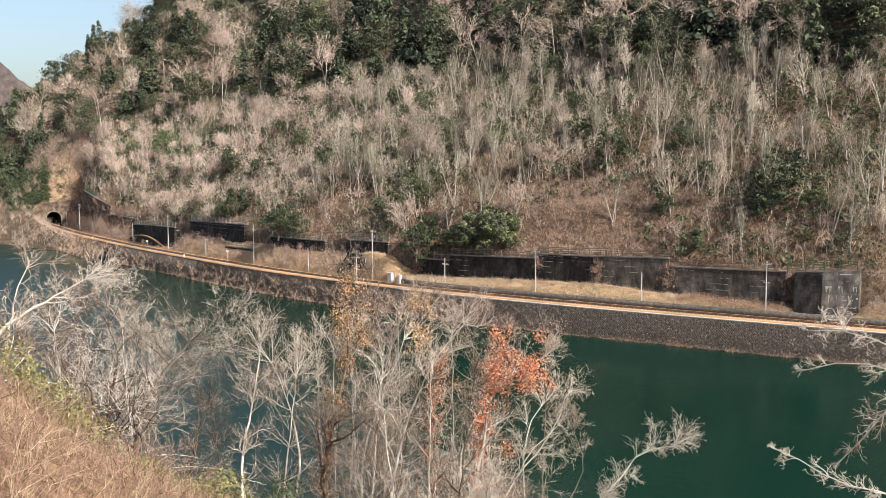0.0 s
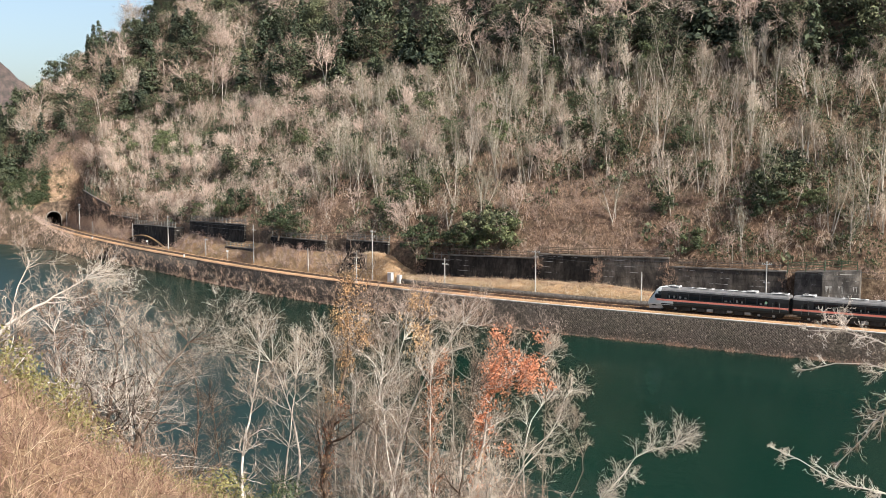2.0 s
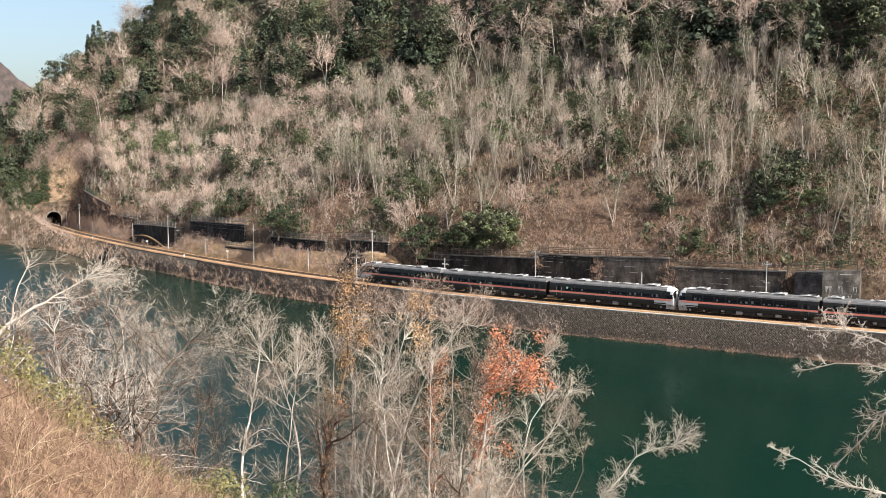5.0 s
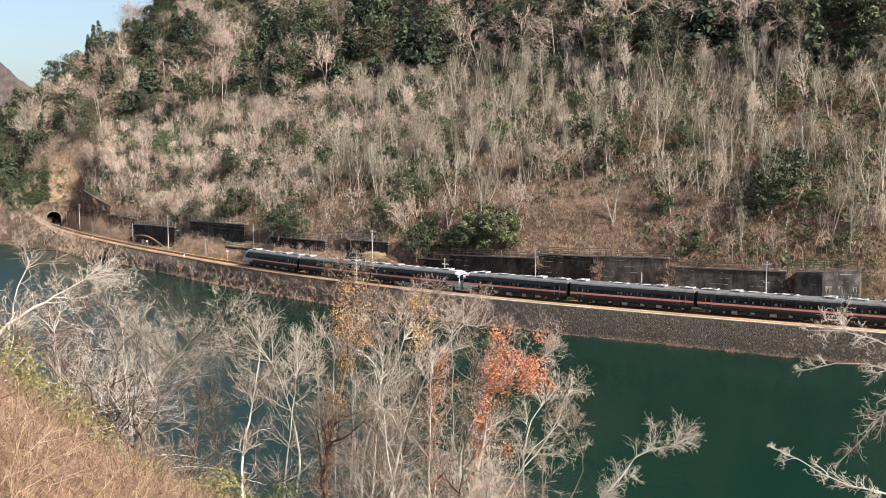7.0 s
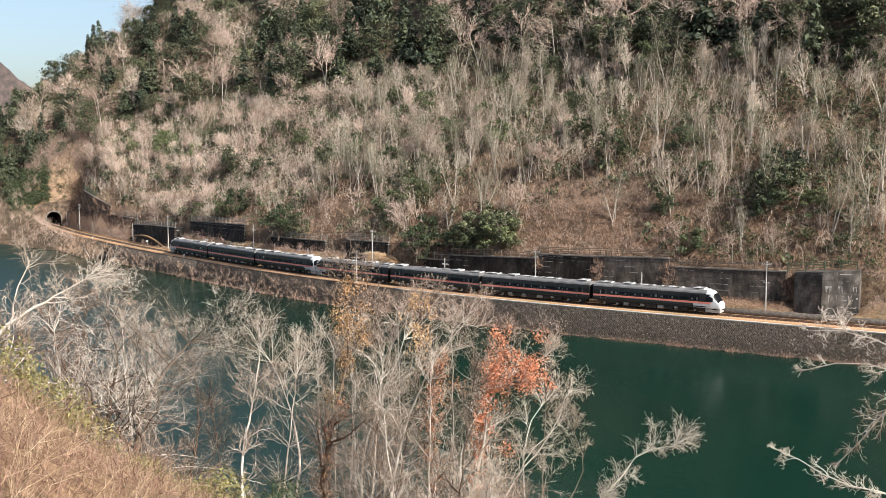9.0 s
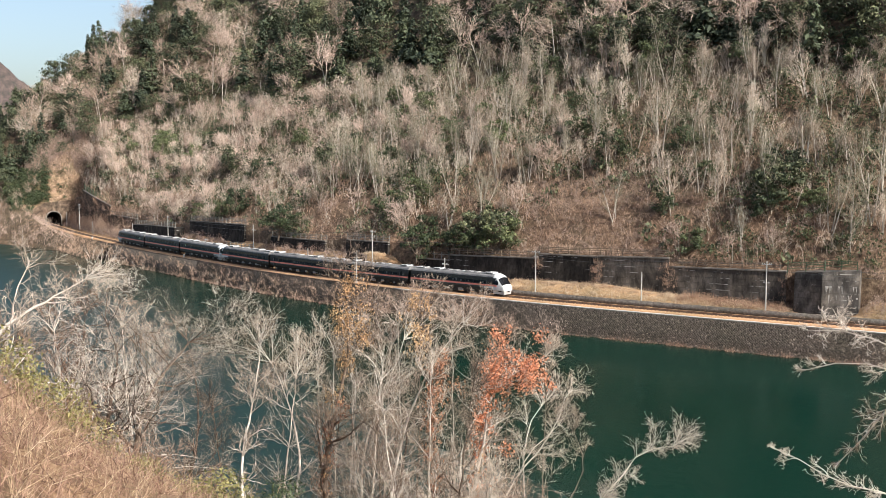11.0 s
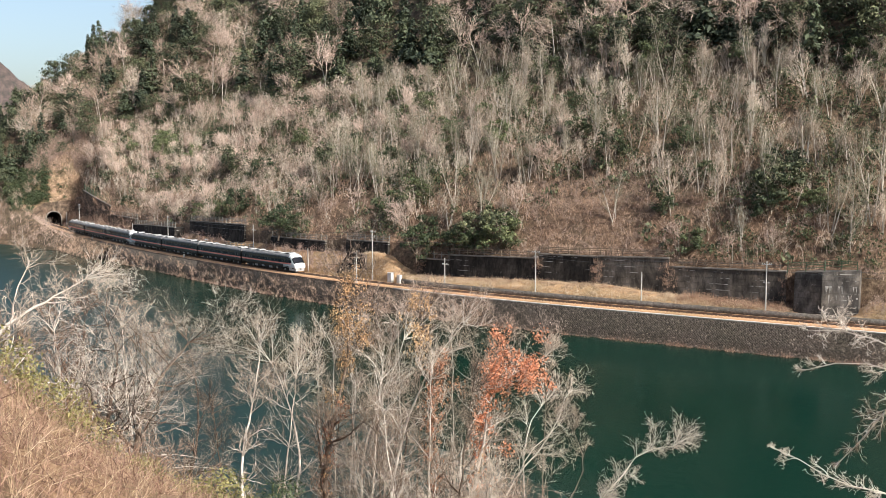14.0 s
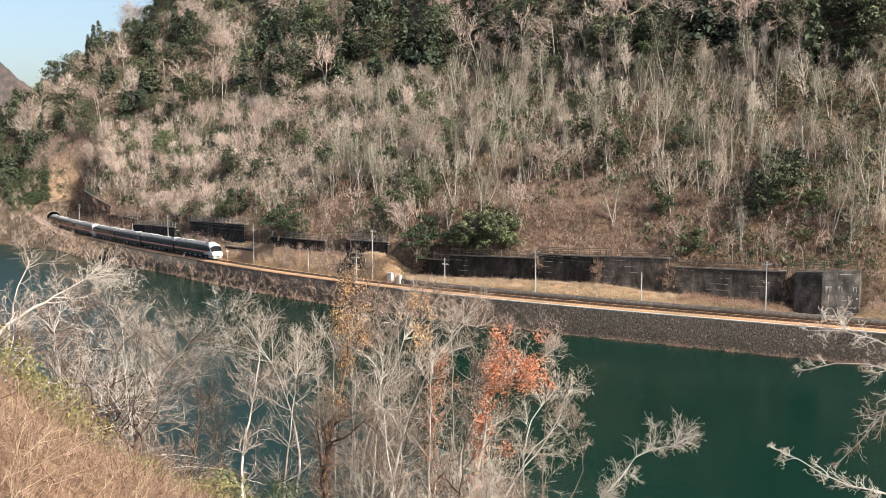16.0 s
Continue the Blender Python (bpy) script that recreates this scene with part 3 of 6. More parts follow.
for ds, grow in ((-0.25, 0.0), (-0.25, 0.32), (0.02, 0.32)):
    rings.append([bm.verts.new(beside(PORTAL + ds, n, 4.3 + z)) for n, z in arch(2.4 + grow, 2.7, 5.1 + grow)])
for a, b in zip(rings, rings[1:]):
    for i in range(len(a) - 1):
        bm.faces.new((a[i], a[i + 1], b[i + 1], b[i]))
part("arch_ring", bm, M["wall_cap"], tunnel, "pale stone arch ring")
ss = np.linspace(PORTAL - 0.25, 418, 40)
sec = arch(2.4, 2.7, 5.1)
rows = np.stack([beside(ss, np.full(len(ss), n), np.full(len(ss), 4.3 + z)) for n, z in sec], 1)
idx = np.arange(rows.shape[0] * rows.shape[1]).reshape(rows.shape[:2])
bm = bmesh.new()
bm.from_mesh(raw_mesh("lining", rows, None, np.stack([idx[:-1, :-1], idx[1:, :-1], idx[1:, 1:], idx[:-1, 1:]], -1).reshape(-1, 4)))
part("lining", bm, M["black_concrete"], tunnel, "sooty black tunnel lining")
# dry slope above the portal
ns = np.linspace(-14, 16, 17)
rows = []
for k, ds in enumerate((0.6, 3.5, 7, 11, 16)):
    p = beside(np.where((ns < -7.5) & (k == 0), PORTAL - 5, PORTAL + ds), ns, 0)
    front = np.interp(ns, [-14, -10, -7, -3, 4, 9, 12, 16], [15.0, 10.6, 10.1, 12.2, 13.0, 13.6, 23.5, 30.5])
    hz = hill(p[:, :2]) + (0.35 if k < 4 else -0.9)
    p[:, 2] = front + (hz - front) * min(1, k / 2) + np.random.uniform(-0.5, 0.5, len(ns)) * (k > 0)
    if k == 0:
        p[:, 2] = np.where(ns < -7.5, np.minimum(hill(p[:, :2]), 3.9 + 1.2 * np.maximum(0, -ns - 5)) - 0.4, p[:, 2])
    rows.append(p)
rows = np.stack(rows, 1)
idx = np.arange(rows.shape[0] * rows.shape[1]).reshape(rows.shape[:2])
PORTAL_ROWS = rows
tagged(solid("portal_slope", raw_mesh("portal_slope", rows, None, np.stack([idx[:-1, :-1], idx[:-1, 1:], idx[1:, 1:], idx[1:, :-1]], -1).reshape(-1, 4)), M["rock_soil"], smooth=True),
       "pale dry grassy slope above the tunnel portal", "ground", kind="structure")

# the low curved wall with a pale top
bm, bc = bmesh.new(), bmesh.new()
arc_s = np.linspace(182.5, 211, 20)
arc_z = natural(np.array([182.5, 188.9, 199.4, 206.0, 211.0]), np.array([4.5, 6.1, 6.9, 6.2, 5.2]), arc_s)
for m_, dz0, dz1, n0, n1 in ((bm, None, -0.18, 3.5, 3.9), (bc, -0.176, 0.06, 3.42, 3.98)):
    rings = []
    for s, z in zip(arc_s, arc_z):
        rings.append([m_.verts.new(beside(s, n, h)) for n, h in ((n0, 3.8 if dz0 is None else z + dz0), (n0, z + dz1), (n1, z + dz1), (n1, 3.8 if dz0 is None else z + dz0))])
    for a, b in zip(rings, rings[1:]):
        for i in range(4):
            m_.faces.new((a[i], a[(i + 1) % 4], b[(i + 1) % 4], b[i]))
    m_.faces.new(rings[0]), m_.faces.new(rings[-1][::-1])
    bmesh.ops.recalc_face_normals(m_, faces=m_.faces)
cw = tagged(solid("curved_wall", bm, M["black_concrete"]), "low dark wall with a pale arched top beside the track", "retaining wall", kind="structure")
part("wall_coping", bc, M["dry_grass"], cw)

# the grassy mound with a rock face, whose shade is put into its colour
mx_, my_ = np.meshgrid(np.linspace(86.5, 103.5, 24), np.linspace(2.9, 8.0, 12), indexing="ij")
mz = 4.3 + 5.0 * np.clip(np.sin(np.clip((mx_ - 86.5) / 17, 0, 1) * math.pi), 0, 1) ** 0.55 * np.clip((my_ - 2.9) / 2.2, 0, 1) ** 0.6
mz += 0.35 * np.array([noise.noise(Vector((a * 0.5, b * 0.5, 2))) for a, b in zip(mx_.ravel(), my_.ravel())]).reshape(mz.shape)
pts = beside(mx_.ravel(), my_.ravel(), mz.ravel())
idx = np.arange(len(pts)).reshape(mz.shape)
q = np.stack([idx[:-1, :-1], idx[:-1, 1:], idx[1:, 1:], idx[1:, :-1]], -1).reshape(-1, 4)
tagged(solid("grass_mound", raw_mesh("grass_mound", pts, None, q), M["dry_grass"], smooth=True), "rounded mound of dry tan grass beside the track", "ground", kind="structure")
rock = bmesh.new()
quads = []
for n, k in ((3.0, 1.0), (4.6, 0.9)):
    quads.append([rock.verts.new(beside(sx, n + (0.9 if zz > 6 else 0), zz)) for sx, zz in ((93.6, 4.0), (96.2, 8.9), (101.0, 9.2), (104.2, 4.0))])
rock.faces.new(quads[0]), rock.faces.new(quads[1][::-1])
for i in range(4):
    rock.faces.new((quads[0][i], quads[1][i], quads[1][(i + 1) % 4], quads[0][(i + 1) % 4]))
bmesh.ops.recalc_face_normals(rock, faces=rock.faces)
bmesh.ops.subdivide_edges(rock, edges=rock.edges[:], cuts=5, use_grid_fill=True)
for v in rock.verts:
    v.co += 0.16 * Vector((noise.noise(v.co * 0.9), noise.noise(v.co * 0.9 + Vector((9, 0, 0))), 0.5 * noise.noise(v.co * 0.8 + Vector((0, 9, 0)))))
# black material carries the shade of this face
tagged(solid("mound_wall", rock, M["black_concrete"]), "sloping stone facing set into the mound, its shade coloured black", "stone wall", kind="structure")


# ---- fences, poles, signal, boxes ----
def fence(s0, s1, n, za, zb, mat, label, high=1.25, rails=(0.45, 0.8, 1.1), gap=1.9, skip=()):
    f = tagged(new("fence"), label, "fence", "fences above the railway")
    count = max(2, int(round((s1 - s0) / gap)) + 1)
    ss = np.linspace(s0, s1, count)
    zs = za + (zb - za) * (ss - s0) / (s1 - s0)
    me = None
    for s, z in zip(ss, zs):
        if me is None:
            ob = part("post", box((0.13, 0.13, high + 0.25), (0, 0, high / 2 - 0.125), 0.015), mat, f)
            me = ob.data
        else:
            ob = new("post", me)
            ob.parent = f
        p = beside(s, n, z)
        _, t = on_line(s)
        ob.matrix_basis = Matrix.Translation(p) @ pose(0, 0, 0, random.uniform(-3, 3), random.uniform(-4, 4), math.degrees(math.atan2(t[1], t[0]))) @ Matrix.Diagonal((1, 1, random.uniform(0.9, 1.12), 1))
    for h in rails:
        bm = bmesh.new()
        rings = []
        for s, z in zip(ss, zs):
            zz = z + h + random.uniform(-0.05, 0.05)
            rings.append([bm.verts.new(beside(s, n + a, zz + b)) for a, b in ((-0.11, -0.05), (-0.11, 0.05), (-0.05, 0.05), (-0.05, -0.05))])
        for a, b in zip(rings, rings[1:]):
            for i in range(4):
                bm.faces.new((a[i], a[(i + 1) % 4], b[(i + 1) % 4], b[i]))
        part("rail", bm, mat, f)
    return f


rusty = "rusty brown rail fence on top of the retaining wall"
pale = "pale weathered post-and-rail fence above the railway"
fence(16, 33, 7.3, 10.9, 10.6, M["rust_fence"], rusty)
fence(33.4, 57, 7.3, 11.95, 11.4, M["rust_fence"], rusty)
fence(57.4, 76.4, 7.3, 10.6, 10.1, M["rust_fence"], rusty)
fence(77, 84.4, 7.3, 9.1, 9.0, M["pale_fence"], pale, rails=(0.9,))
fence(92.6, 105, 7.3, 11.5, 11.4, M["pale_fence"], pale)
fence(112, 133, 7.3, 10.7, 10.5, M["pale_fence"], pale)
fence(145, 174, 7.3, 12.5, 12.0, M["pale_fence"], pale)
fence(138, 150.6, 5.2, 7.45, 7.2, M["pale_fence"], pale, 1.0, (0.4, 0.85))
fence(179.4, 209.5, 5.3, 10.1, 9.3, M["pale_fence"], pale)
fence(213, 236, 7.2, 10.6, 10.8, M["pale_fence"], pale, 1.3, (0.6, 1.1), 2.4)
fence(238, 272, 7.2, 13.4, 17.2, M["green_fence"], pale.replace("pale", "mossy"), 1.9, (0.7, 1.5), 2.2)
fence(5.0, 9.4, 6.0, 11.6, 11.6, M["green_fence"], "mossy green rail fence on the forward wall", 1.35, (0.5, 0.95, 1.3), 2.2)
fence(9.4, 14.6, 5.6, 11.4, 10.95, M["green_fence"], "mossy green rail fence on the forward wall", 1.35, (0.5, 0.95, 1.3), 2.3)
lime = [(random.uniform(4.9, 9.2), random.choice((8.0, 9.3, 9.3)), random.uniform(0.25, 1.3)) for _ in range(16)]
stain = bmesh.new()
for s, z, drop in lime:
    f = lambda q, h: 4.3 + (9.4 - q) * 0.333 - 0.5 * (11.4 - h) / 7.2 - 0.02
    w = random.uniform(0.06, 0.15)
    quad = [stain.verts.new(beside(q, f(q, h), h)) for q, h in ((s - 0.9 * w, z), (s + w, z + 0.05), (s + w * 0.4, z - drop * 0.6), (s + w * 0.1, z - drop), (s - w * 0.5, z - drop * 0.5))]
    stain.faces.new(quad)
bmesh.ops.solidify(stain, geom=stain.faces[:], thickness=0.012)
part("lime_run", stain, M["lime"], BUTTRESS, "white lime runs down the wall")


def pole(s, top, arms, n=2.95, r=0.12):
    """A concrete line-side pole; arms: heights of its crossarms below the top."""
    p = beside(s, n, 4.2)
    h = top - 4.2
    ob = tagged(new("line_pole"), "pale concrete line-side pole with a crossarm" if arms else "slim pale line-side pole", "pole", "poles along the railway")
    _, t = on_line(s)
    ob.matrix_basis = Matrix.Translation(p) @ Matrix.Rotation(math.atan2(t[1], t[0]), 4, "Z")
    part("shaft", rod((0, 0, -0.4), (0, 0, h), r, r * 0.7, 10), M["pole"], ob)
    for k, a in enumerate(arms):
        arm = part("crossarm", box((1.5 if k == 0 else 0.9, 0.1, 0.1), (0, -0.12, h - a), 0.01), M["pole"], ob)
        for x in (-0.65, -0.35, 0.35, 0.65):
            if k == 0 or abs(x) < 0.5:
                part("insulator", rod((x, -0.12, h - a + 0.05), (x, -0.12, h - a + 0.22), 0.06, 0.04), M["white"], arm)
    return ob


POLES = [(17.0, 12.6, (0.5, 3.2)), (36.2, 9.8, ()), (55.2, 12.4, (0.4, 1.2)), (74.5, 9.9, (1.2,)), (92.8, 14.0, (0.3, 1.3)), (112.7, 9.3, ()), (133.9, 13.1, (1.2, 5.0)), (157.1, 8.6, (0.3,)),
         (178.7, 13.1, (0.4, 1.3)), (204.5, 9.8, (1.8,)), (243.2, 8.4, ()), (260.6, 13.0, (0.3,)), (282, 9.4, (0.8,)), (-8, 12.6, (0.5, 3.2)), (-34, 12.6, (0.5,))]
for s, top, arms in POLES:
    pole(s, top, arms)
tall = sorted((s, top) for s, top, arms in POLES if top > 12)
for drop in (0.35, 1.15):
    for (sa, ta), (sb, tb) in zip(tall, tall[1:]):
        a, b = Vector(beside(sa, 2.83, ta - drop)), Vector(beside(sb, 2.83, tb - drop))
        cu = bpy.data.curves.new("line_wire", "CURVE")
        cu.dimensions, cu.bevel_depth, cu.bevel_resolution = "3D", 0.022, 0
        sp = cu.splines.new("POLY")
        sp.points.add(12)
        for i, pt in enumerate(sp.points):
            k = i / 12
            v = a.lerp(b, k)
            pt.co = (v.x, v.y, v.z - 4 * 0.5 * k * (1 - k), 1)
        cu.materials.append(M["wire"])
        tagged(new("line_wire", cu), "thin dark telegraph wire strung between poles", "wire", "wires along the railway")

# white marker posts and the small signs
for s, n, h in ((145.9, 2.9, 2.3), (193, 2.9, 1.6)):
    ob = tagged(new("track_sign"), "small white sign on a slim post beside the track", "sign", "signs by the track")
    ob.matrix_basis = Matrix.Translation(beside(s, n, 4.2))
    part("post", rod((0, 0, -0.3), (0, 0, h), 0.05), M["pole"], ob)
    part("plate", box((0.5, 0.05, 0.4), (0, -0.08, h - 0.1), 0.01), M["white"], ob)
for s in (158.5, 226.0):
    ob = tagged(solid("marker_post", box((0.32, 0.25, 0.7), (0, 0, 0.3), 0.04), M["white"]), "white kilometre marker on the river side of the track", "marker", "markers by the track")
    ob.matrix_basis = Matrix.Translation(beside(s, -2.0, 4.36))

signal = tagged(new("rail_signal"), "railway colour-light signal with black head on white post", "signal")
p = beside(91.9, -2.05, 4.3)
_, t = on_line(91.9)
signal.matrix_basis = Matrix.Translation(p) @ Matrix.Rotation(math.atan2(t[1], t[0]), 4, "Z")
part("post", rod((0, 0, -0.3), (0, 0, 6.2), 0.09, 0.08, 10), M["white"], signal)
head = part("head", merge(box((0.12, 0.75, 1.25), (-0.4, -0.1, 5.75), 0.05), box((0.3, 0.5, 0.9), (-0.3, -0.1, 5.75), 0.05)), M["dark_metal"], signal, "black signal head")
for z in (5.5, 5.95):
    part("hood", rod((-0.4, -0.1, z), (-0.75, -0.1, z), 0.16, 0.16, 12), M["dark_metal"], head)
part("platform", box((0.9, 0.7, 0.06), (0, 0, 4.85)), M["white"], signal)
part("ladder", merge(rod((0.35, -0.15, 0), (0.35, -0.15, 4.8), 0.025), rod((0.35, 0.15, 0), (0.35, 0.15, 4.8), 0.025), *[rod((0.35, -0.15, z), (0.35, 0.15, z), 0.018) for z in np.arange(0.4, 4.7, 0.4)]), M["pole"], signal)
for s, w, h, lab in ((87.7, 1.0, 1.6, "white steel relay cabinet beside the track"), (85.4, 0.75, 1.3, "smaller white relay cabinet beside the track")):
    ob = tagged(new("relay_cabinet"), lab, "cabinet", "relay cabinets")
    _, t = on_line(s)
    ob.matrix_basis = Matrix.Translation(beside(s, 2.75, 4.62)) @ Matrix.Rotation(math.atan2(t[1], t[0]), 4, "Z")
    part("body", box((w, 0.7, h), (0, 0, h / 2), 0.04), M["white"], ob)
    part("lid", box((w + 0.12, 0.82, 0.08), (0, 0, h + 0.03), 0.02), M["white"], ob)
    part("door", box((w - 0.16, 0.03, h - 0.25), (0, 0.36, h / 2), 0.01), M["white"], ob)
    part("plinth", box((w + 0.1, 0.8, 0.5), (0, 0, -0.248)), M["coping"], ob)


# ---- the train ----
CAR, REAR_CAR = 21.3, 20.6
SECTION = [(-1.36, 0.92), (-1.44, 1.12), (-1.45, 1.7), (-1.44, 2.5), (-1.36, 3.05), (-1.22, 3.32), (-0.9, 3.48), (-0.4, 3.55), (0.0, 3.56)]
SECTION = SECTION + [(-y, z) for y, z in SECTION[-2::-1]]


def loft(rings, caps=True):
    bm = bmesh.new()
    rows = [[bm.verts.new(p) for p in r] for r in rings]
    for a, b in zip(rows, rows[1:]):
        for i in range(len(a) - 1):
            bm.faces.new((a[i], a[i + 1], b[i + 1], b[i]))
    if caps:
        bm.faces.new(rows[0])
        bm.faces.new(rows[-1][::-1])
    bmesh.ops.recalc_face_normals(bm, faces=bm.faces)
    return bm


def side_y(z):
    return float(np.interp(z, [p[1] for p in SECTION[:9]], [-p[0] for p in SECTION[:9]]))


def side_panel(x0, x1, z0, z1, out, side, rows=3):
    """A slab that follows the car's flank, proud of it by out."""
    zs = np.linspace(z0, z1, rows)
    outer = [(side_y(z) + out) * side for z in zs]
    inner = [(side_y(z) - 0.02) * side for z in zs]
    loop = [(y, z) for y, z in zip(outer, zs)] + [(y, z) for y, z in zip(inner[::-1], zs[::-1])]
    return loft([[(x0, y, z) for y, z in loop + loop[:1]], [(x1, y, z) for y, z in loop + loop[:1]]])


RAKED = ((0.0, 3.56, 1.0, 0.92), (0.35, 3.52, 0.995, 0.91), (0.75, 3.36, 0.985, 0.90), (1.0, 3.08, 0.97, 0.89), (1.85, 1.86, 0.92, 0.86), (2.03, 1.62, 0.88, 0.84), (2.1, 1.2, 0.84, 0.84))
UPRIGHT = ((0.0, 3.56, 1.0, 0.92), (0.5, 3.46, 0.995, 0.91), (0.85, 3.28, 0.99, 0.90), (1.0, 3.05, 0.98, 0.89), (1.12, 2.0, 0.96, 0.88), (1.16, 1.75, 0.95, 0.86), (1.18, 1.2, 0.94, 0.86))


def rail_car(cab, mark, label, long=CAR):
    """One car; cab: the profile of its driver's end, or None."""
    car = tagged(new("rail_car"), label, "train car", "cars of the train")
    L = long / 2 - 0.28
    front = L - (cab[-1][0] if cab else 0.0)
    mid = (front - L) / 2
    # shell: dark flanks with the lower body, the roof on top
    part("body", loft([[(x, y, z) for y, z in SECTION[0:5] + SECTION[-5:]] for x in (-L, -L / 2, 0, L / 2, front)]), M["charcoal"], car)
    roof = part("roof", loft([[(x, y, z) for y, z in SECTION[4:-4]] for x in (-L + 0.02, -L / 2, 0, L / 2, front)]), M["roof"], car, "grey ribbed roof")
    for y in (-1.3, -0.95, -0.5, 0.5, 0.95, 1.3):
        z = float(np.interp(abs(y), [0.4, 0.9, 1.22, 1.36], [3.55, 3.48, 3.32, 3.05]))
        part("roof_rib", box((front + L - 0.3, 0.05, 0.05), (mid, y, z + 0.012)), M["under_pale"], roof)
    doors = [-L + 1.7] if cab else [-L + 1.7, L - 1.7]
    for side in (-1, 1):
        part("lower_panel", side_panel(-L + 0.01, front - 0.01, 0.94, 1.54, 0.006, side), M["lower"], car, "dark grey-green lower body panel")
        part("stripe", side_panel(-L + 0.01, front - 0.01, 1.56, 1.83, 0.020, side, 2), M["orange"], car, "faded orange stripe")
        part("trim_line", side_panel(-L + 0.01, front - 0.01, 1.50, 1.55, 0.012, side, 2), M["under_pale"], car, "thin grey line below the stripe")
        x0, x1 = -L + 2.7, front - (0.9 if cab else 2.7)
        part("window_band", side_panel(x0 - 0.1, x1 + 0.1, 1.98, 2.86, 0.004, side), M["dark_metal"], car, "black window band")
        n = 9
        w = (x1 - x0) / n
        for i in range(n):
            pane = part("window", side_panel(x0 + i * w + 0.09, x0 + (i + 1) * w - 0.09, 2.03, 2.82, 0.010, side), M["glass"], car, "tinted window pane")
            for dx in (0.3, 0.72):
                if random.random() < 0.55:
                    xs, half = x0 + (i + dx + random.uniform(-0.06, 0.06)) * w, random.uniform(0.08, 0.2)
                    part("seat_back", side_panel(xs - half, xs + half, 2.05, random.uniform(2.2, 2.45), 0.0125, side, 2), M["seat_cover"], pane, "pale headrest seen through the glass")
        for x in doors:
            door = part("door", side_panel(x - 0.42, x + 0.42, 1.02, 2.86, 0.014, side, 5), M["charcoal"], car, "dark folding door")
            part("door_window", side_panel(x - 0.2, x + 0.2, 1.95, 2.66, 0.02, side), M["glass"], door)
            for e in (-0.46, 0.46):
                part("handrail", side_panel(x + e - 0.02, x + e + 0.02, 1.1, 2.4, 0.03, side), M["under_pale"], door)
        if mark:
            part("round_mark", side_panel(-L + 2.95, -L + 3.3, 2.2, 2.55, 0.022, side), M["green_mark"], car, "pale green car marking")
    # roof equipment
    for x, l, w, h in ((-L + 1.5, 2.4, 1.5, 0.20), (-L + 5.4, 1.5, 1.6, 0.26), (-2.2, 3.6, 1.1, 0.13), (2.4, 3.4, 1.2, 0.13), (6.6 if cab else 8.4, 1.7, 1.6, 0.27)):
        u = part("roof_unit", box((l, w, h), (x, 0, 3.56 + h / 2 - 0.03), 0.07), M["unit"], car, "pale grey roof equipment box")
        for k in (-0.28, 0.28):
            part("grille", rod((x + k * l, 0, 3.52 + h), (x + k * l, 0, 3.55 + h), min(w * 0.36, l * 0.2), sides=14), M["under"], u)
        part("side_louvre", box((l * 0.7, w + 0.02, h * 0.45), (x, 0, 3.56 + h * 0.4), 0.01), M["under"], u)
    # underframe
    part("underframe", merge(box((2 * L - 1.2, 2.3, 0.25), (0, 0, 0.82)), box((2 * L - 2.0, 1.2, 0.5), (0, 0, 0.48))), M["under"], car, "dusty dark underframe")
    for x, l, w, h, mt in ((-4.6, 0.8, 2.5, 0.40, "under_pale"), (-3.3, 1.3, 2.4, 0.52, "under"), (-2.0, 0.7, 2.5, 0.34, "under_pale"), (-0.6, 1.6, 2.4, 0.56, "under"), (0.9, 0.9, 2.52, 0.42, "under_pale"), (2.2, 1.2, 2.4, 0.5, "under"), (3.3, 0.5, 2.5, 0.3, "under_pale"), (4.4, 1.2, 2.4, 0.54, "under")):
        part("equipment_box", box((l, w, h), (x, 0, 0.78 - h / 2), 0.03), M[mt], car, "underfloor equipment box")
    for x in (-7.2, 7.2):
        bogie = part("bogie", merge(box((3.0, 0.14, 0.26), (x, -0.95, 0.56), 0.03), box((3.0, 0.14, 0.26), (x, 0.95, 0.56), 0.03), box((0.5, 2.0, 0.24), (x, 0, 0.58), 0.03)), M["under"], car, "two-axle bogie")
        for dx in (-1.05, 1.05):
            for y in (-0.56, 0.56):
                part("wheel", rod((x + dx, y - 0.06, 0.43), (x + dx, y + 0.06, 0.43), 0.43, sides=18), M["dark_metal"], bogie)
            part("axle", rod((x + dx, -0.9, 0.43), (x + dx, 0.9, 0.43), 0.08), M["dark_metal"], bogie)
            for y in (-1.04, 1.04):
                part("axle_box", box((0.34, 0.12, 0.3), (x + dx, y, 0.45), 0.04), M["under_pale"], bogie)
    for end in ((-1,) if cab else (-1, 1)):
        part("gangway", merge(box((0.28, 1.0, 2.1), (end * (L + 0.13), 0, 2.0), 0.04), box((0.1, 1.14, 2.24), (end * (L + 0.02), 0, 2.0), 0.02)), M["dark_metal"], car, "black gangway bellows")
        part("coupler", rod((end * (L - 0.3), 0, 0.85), (end * (L + 0.27), 0, 0.85), 0.12), M["dark_metal"], car)
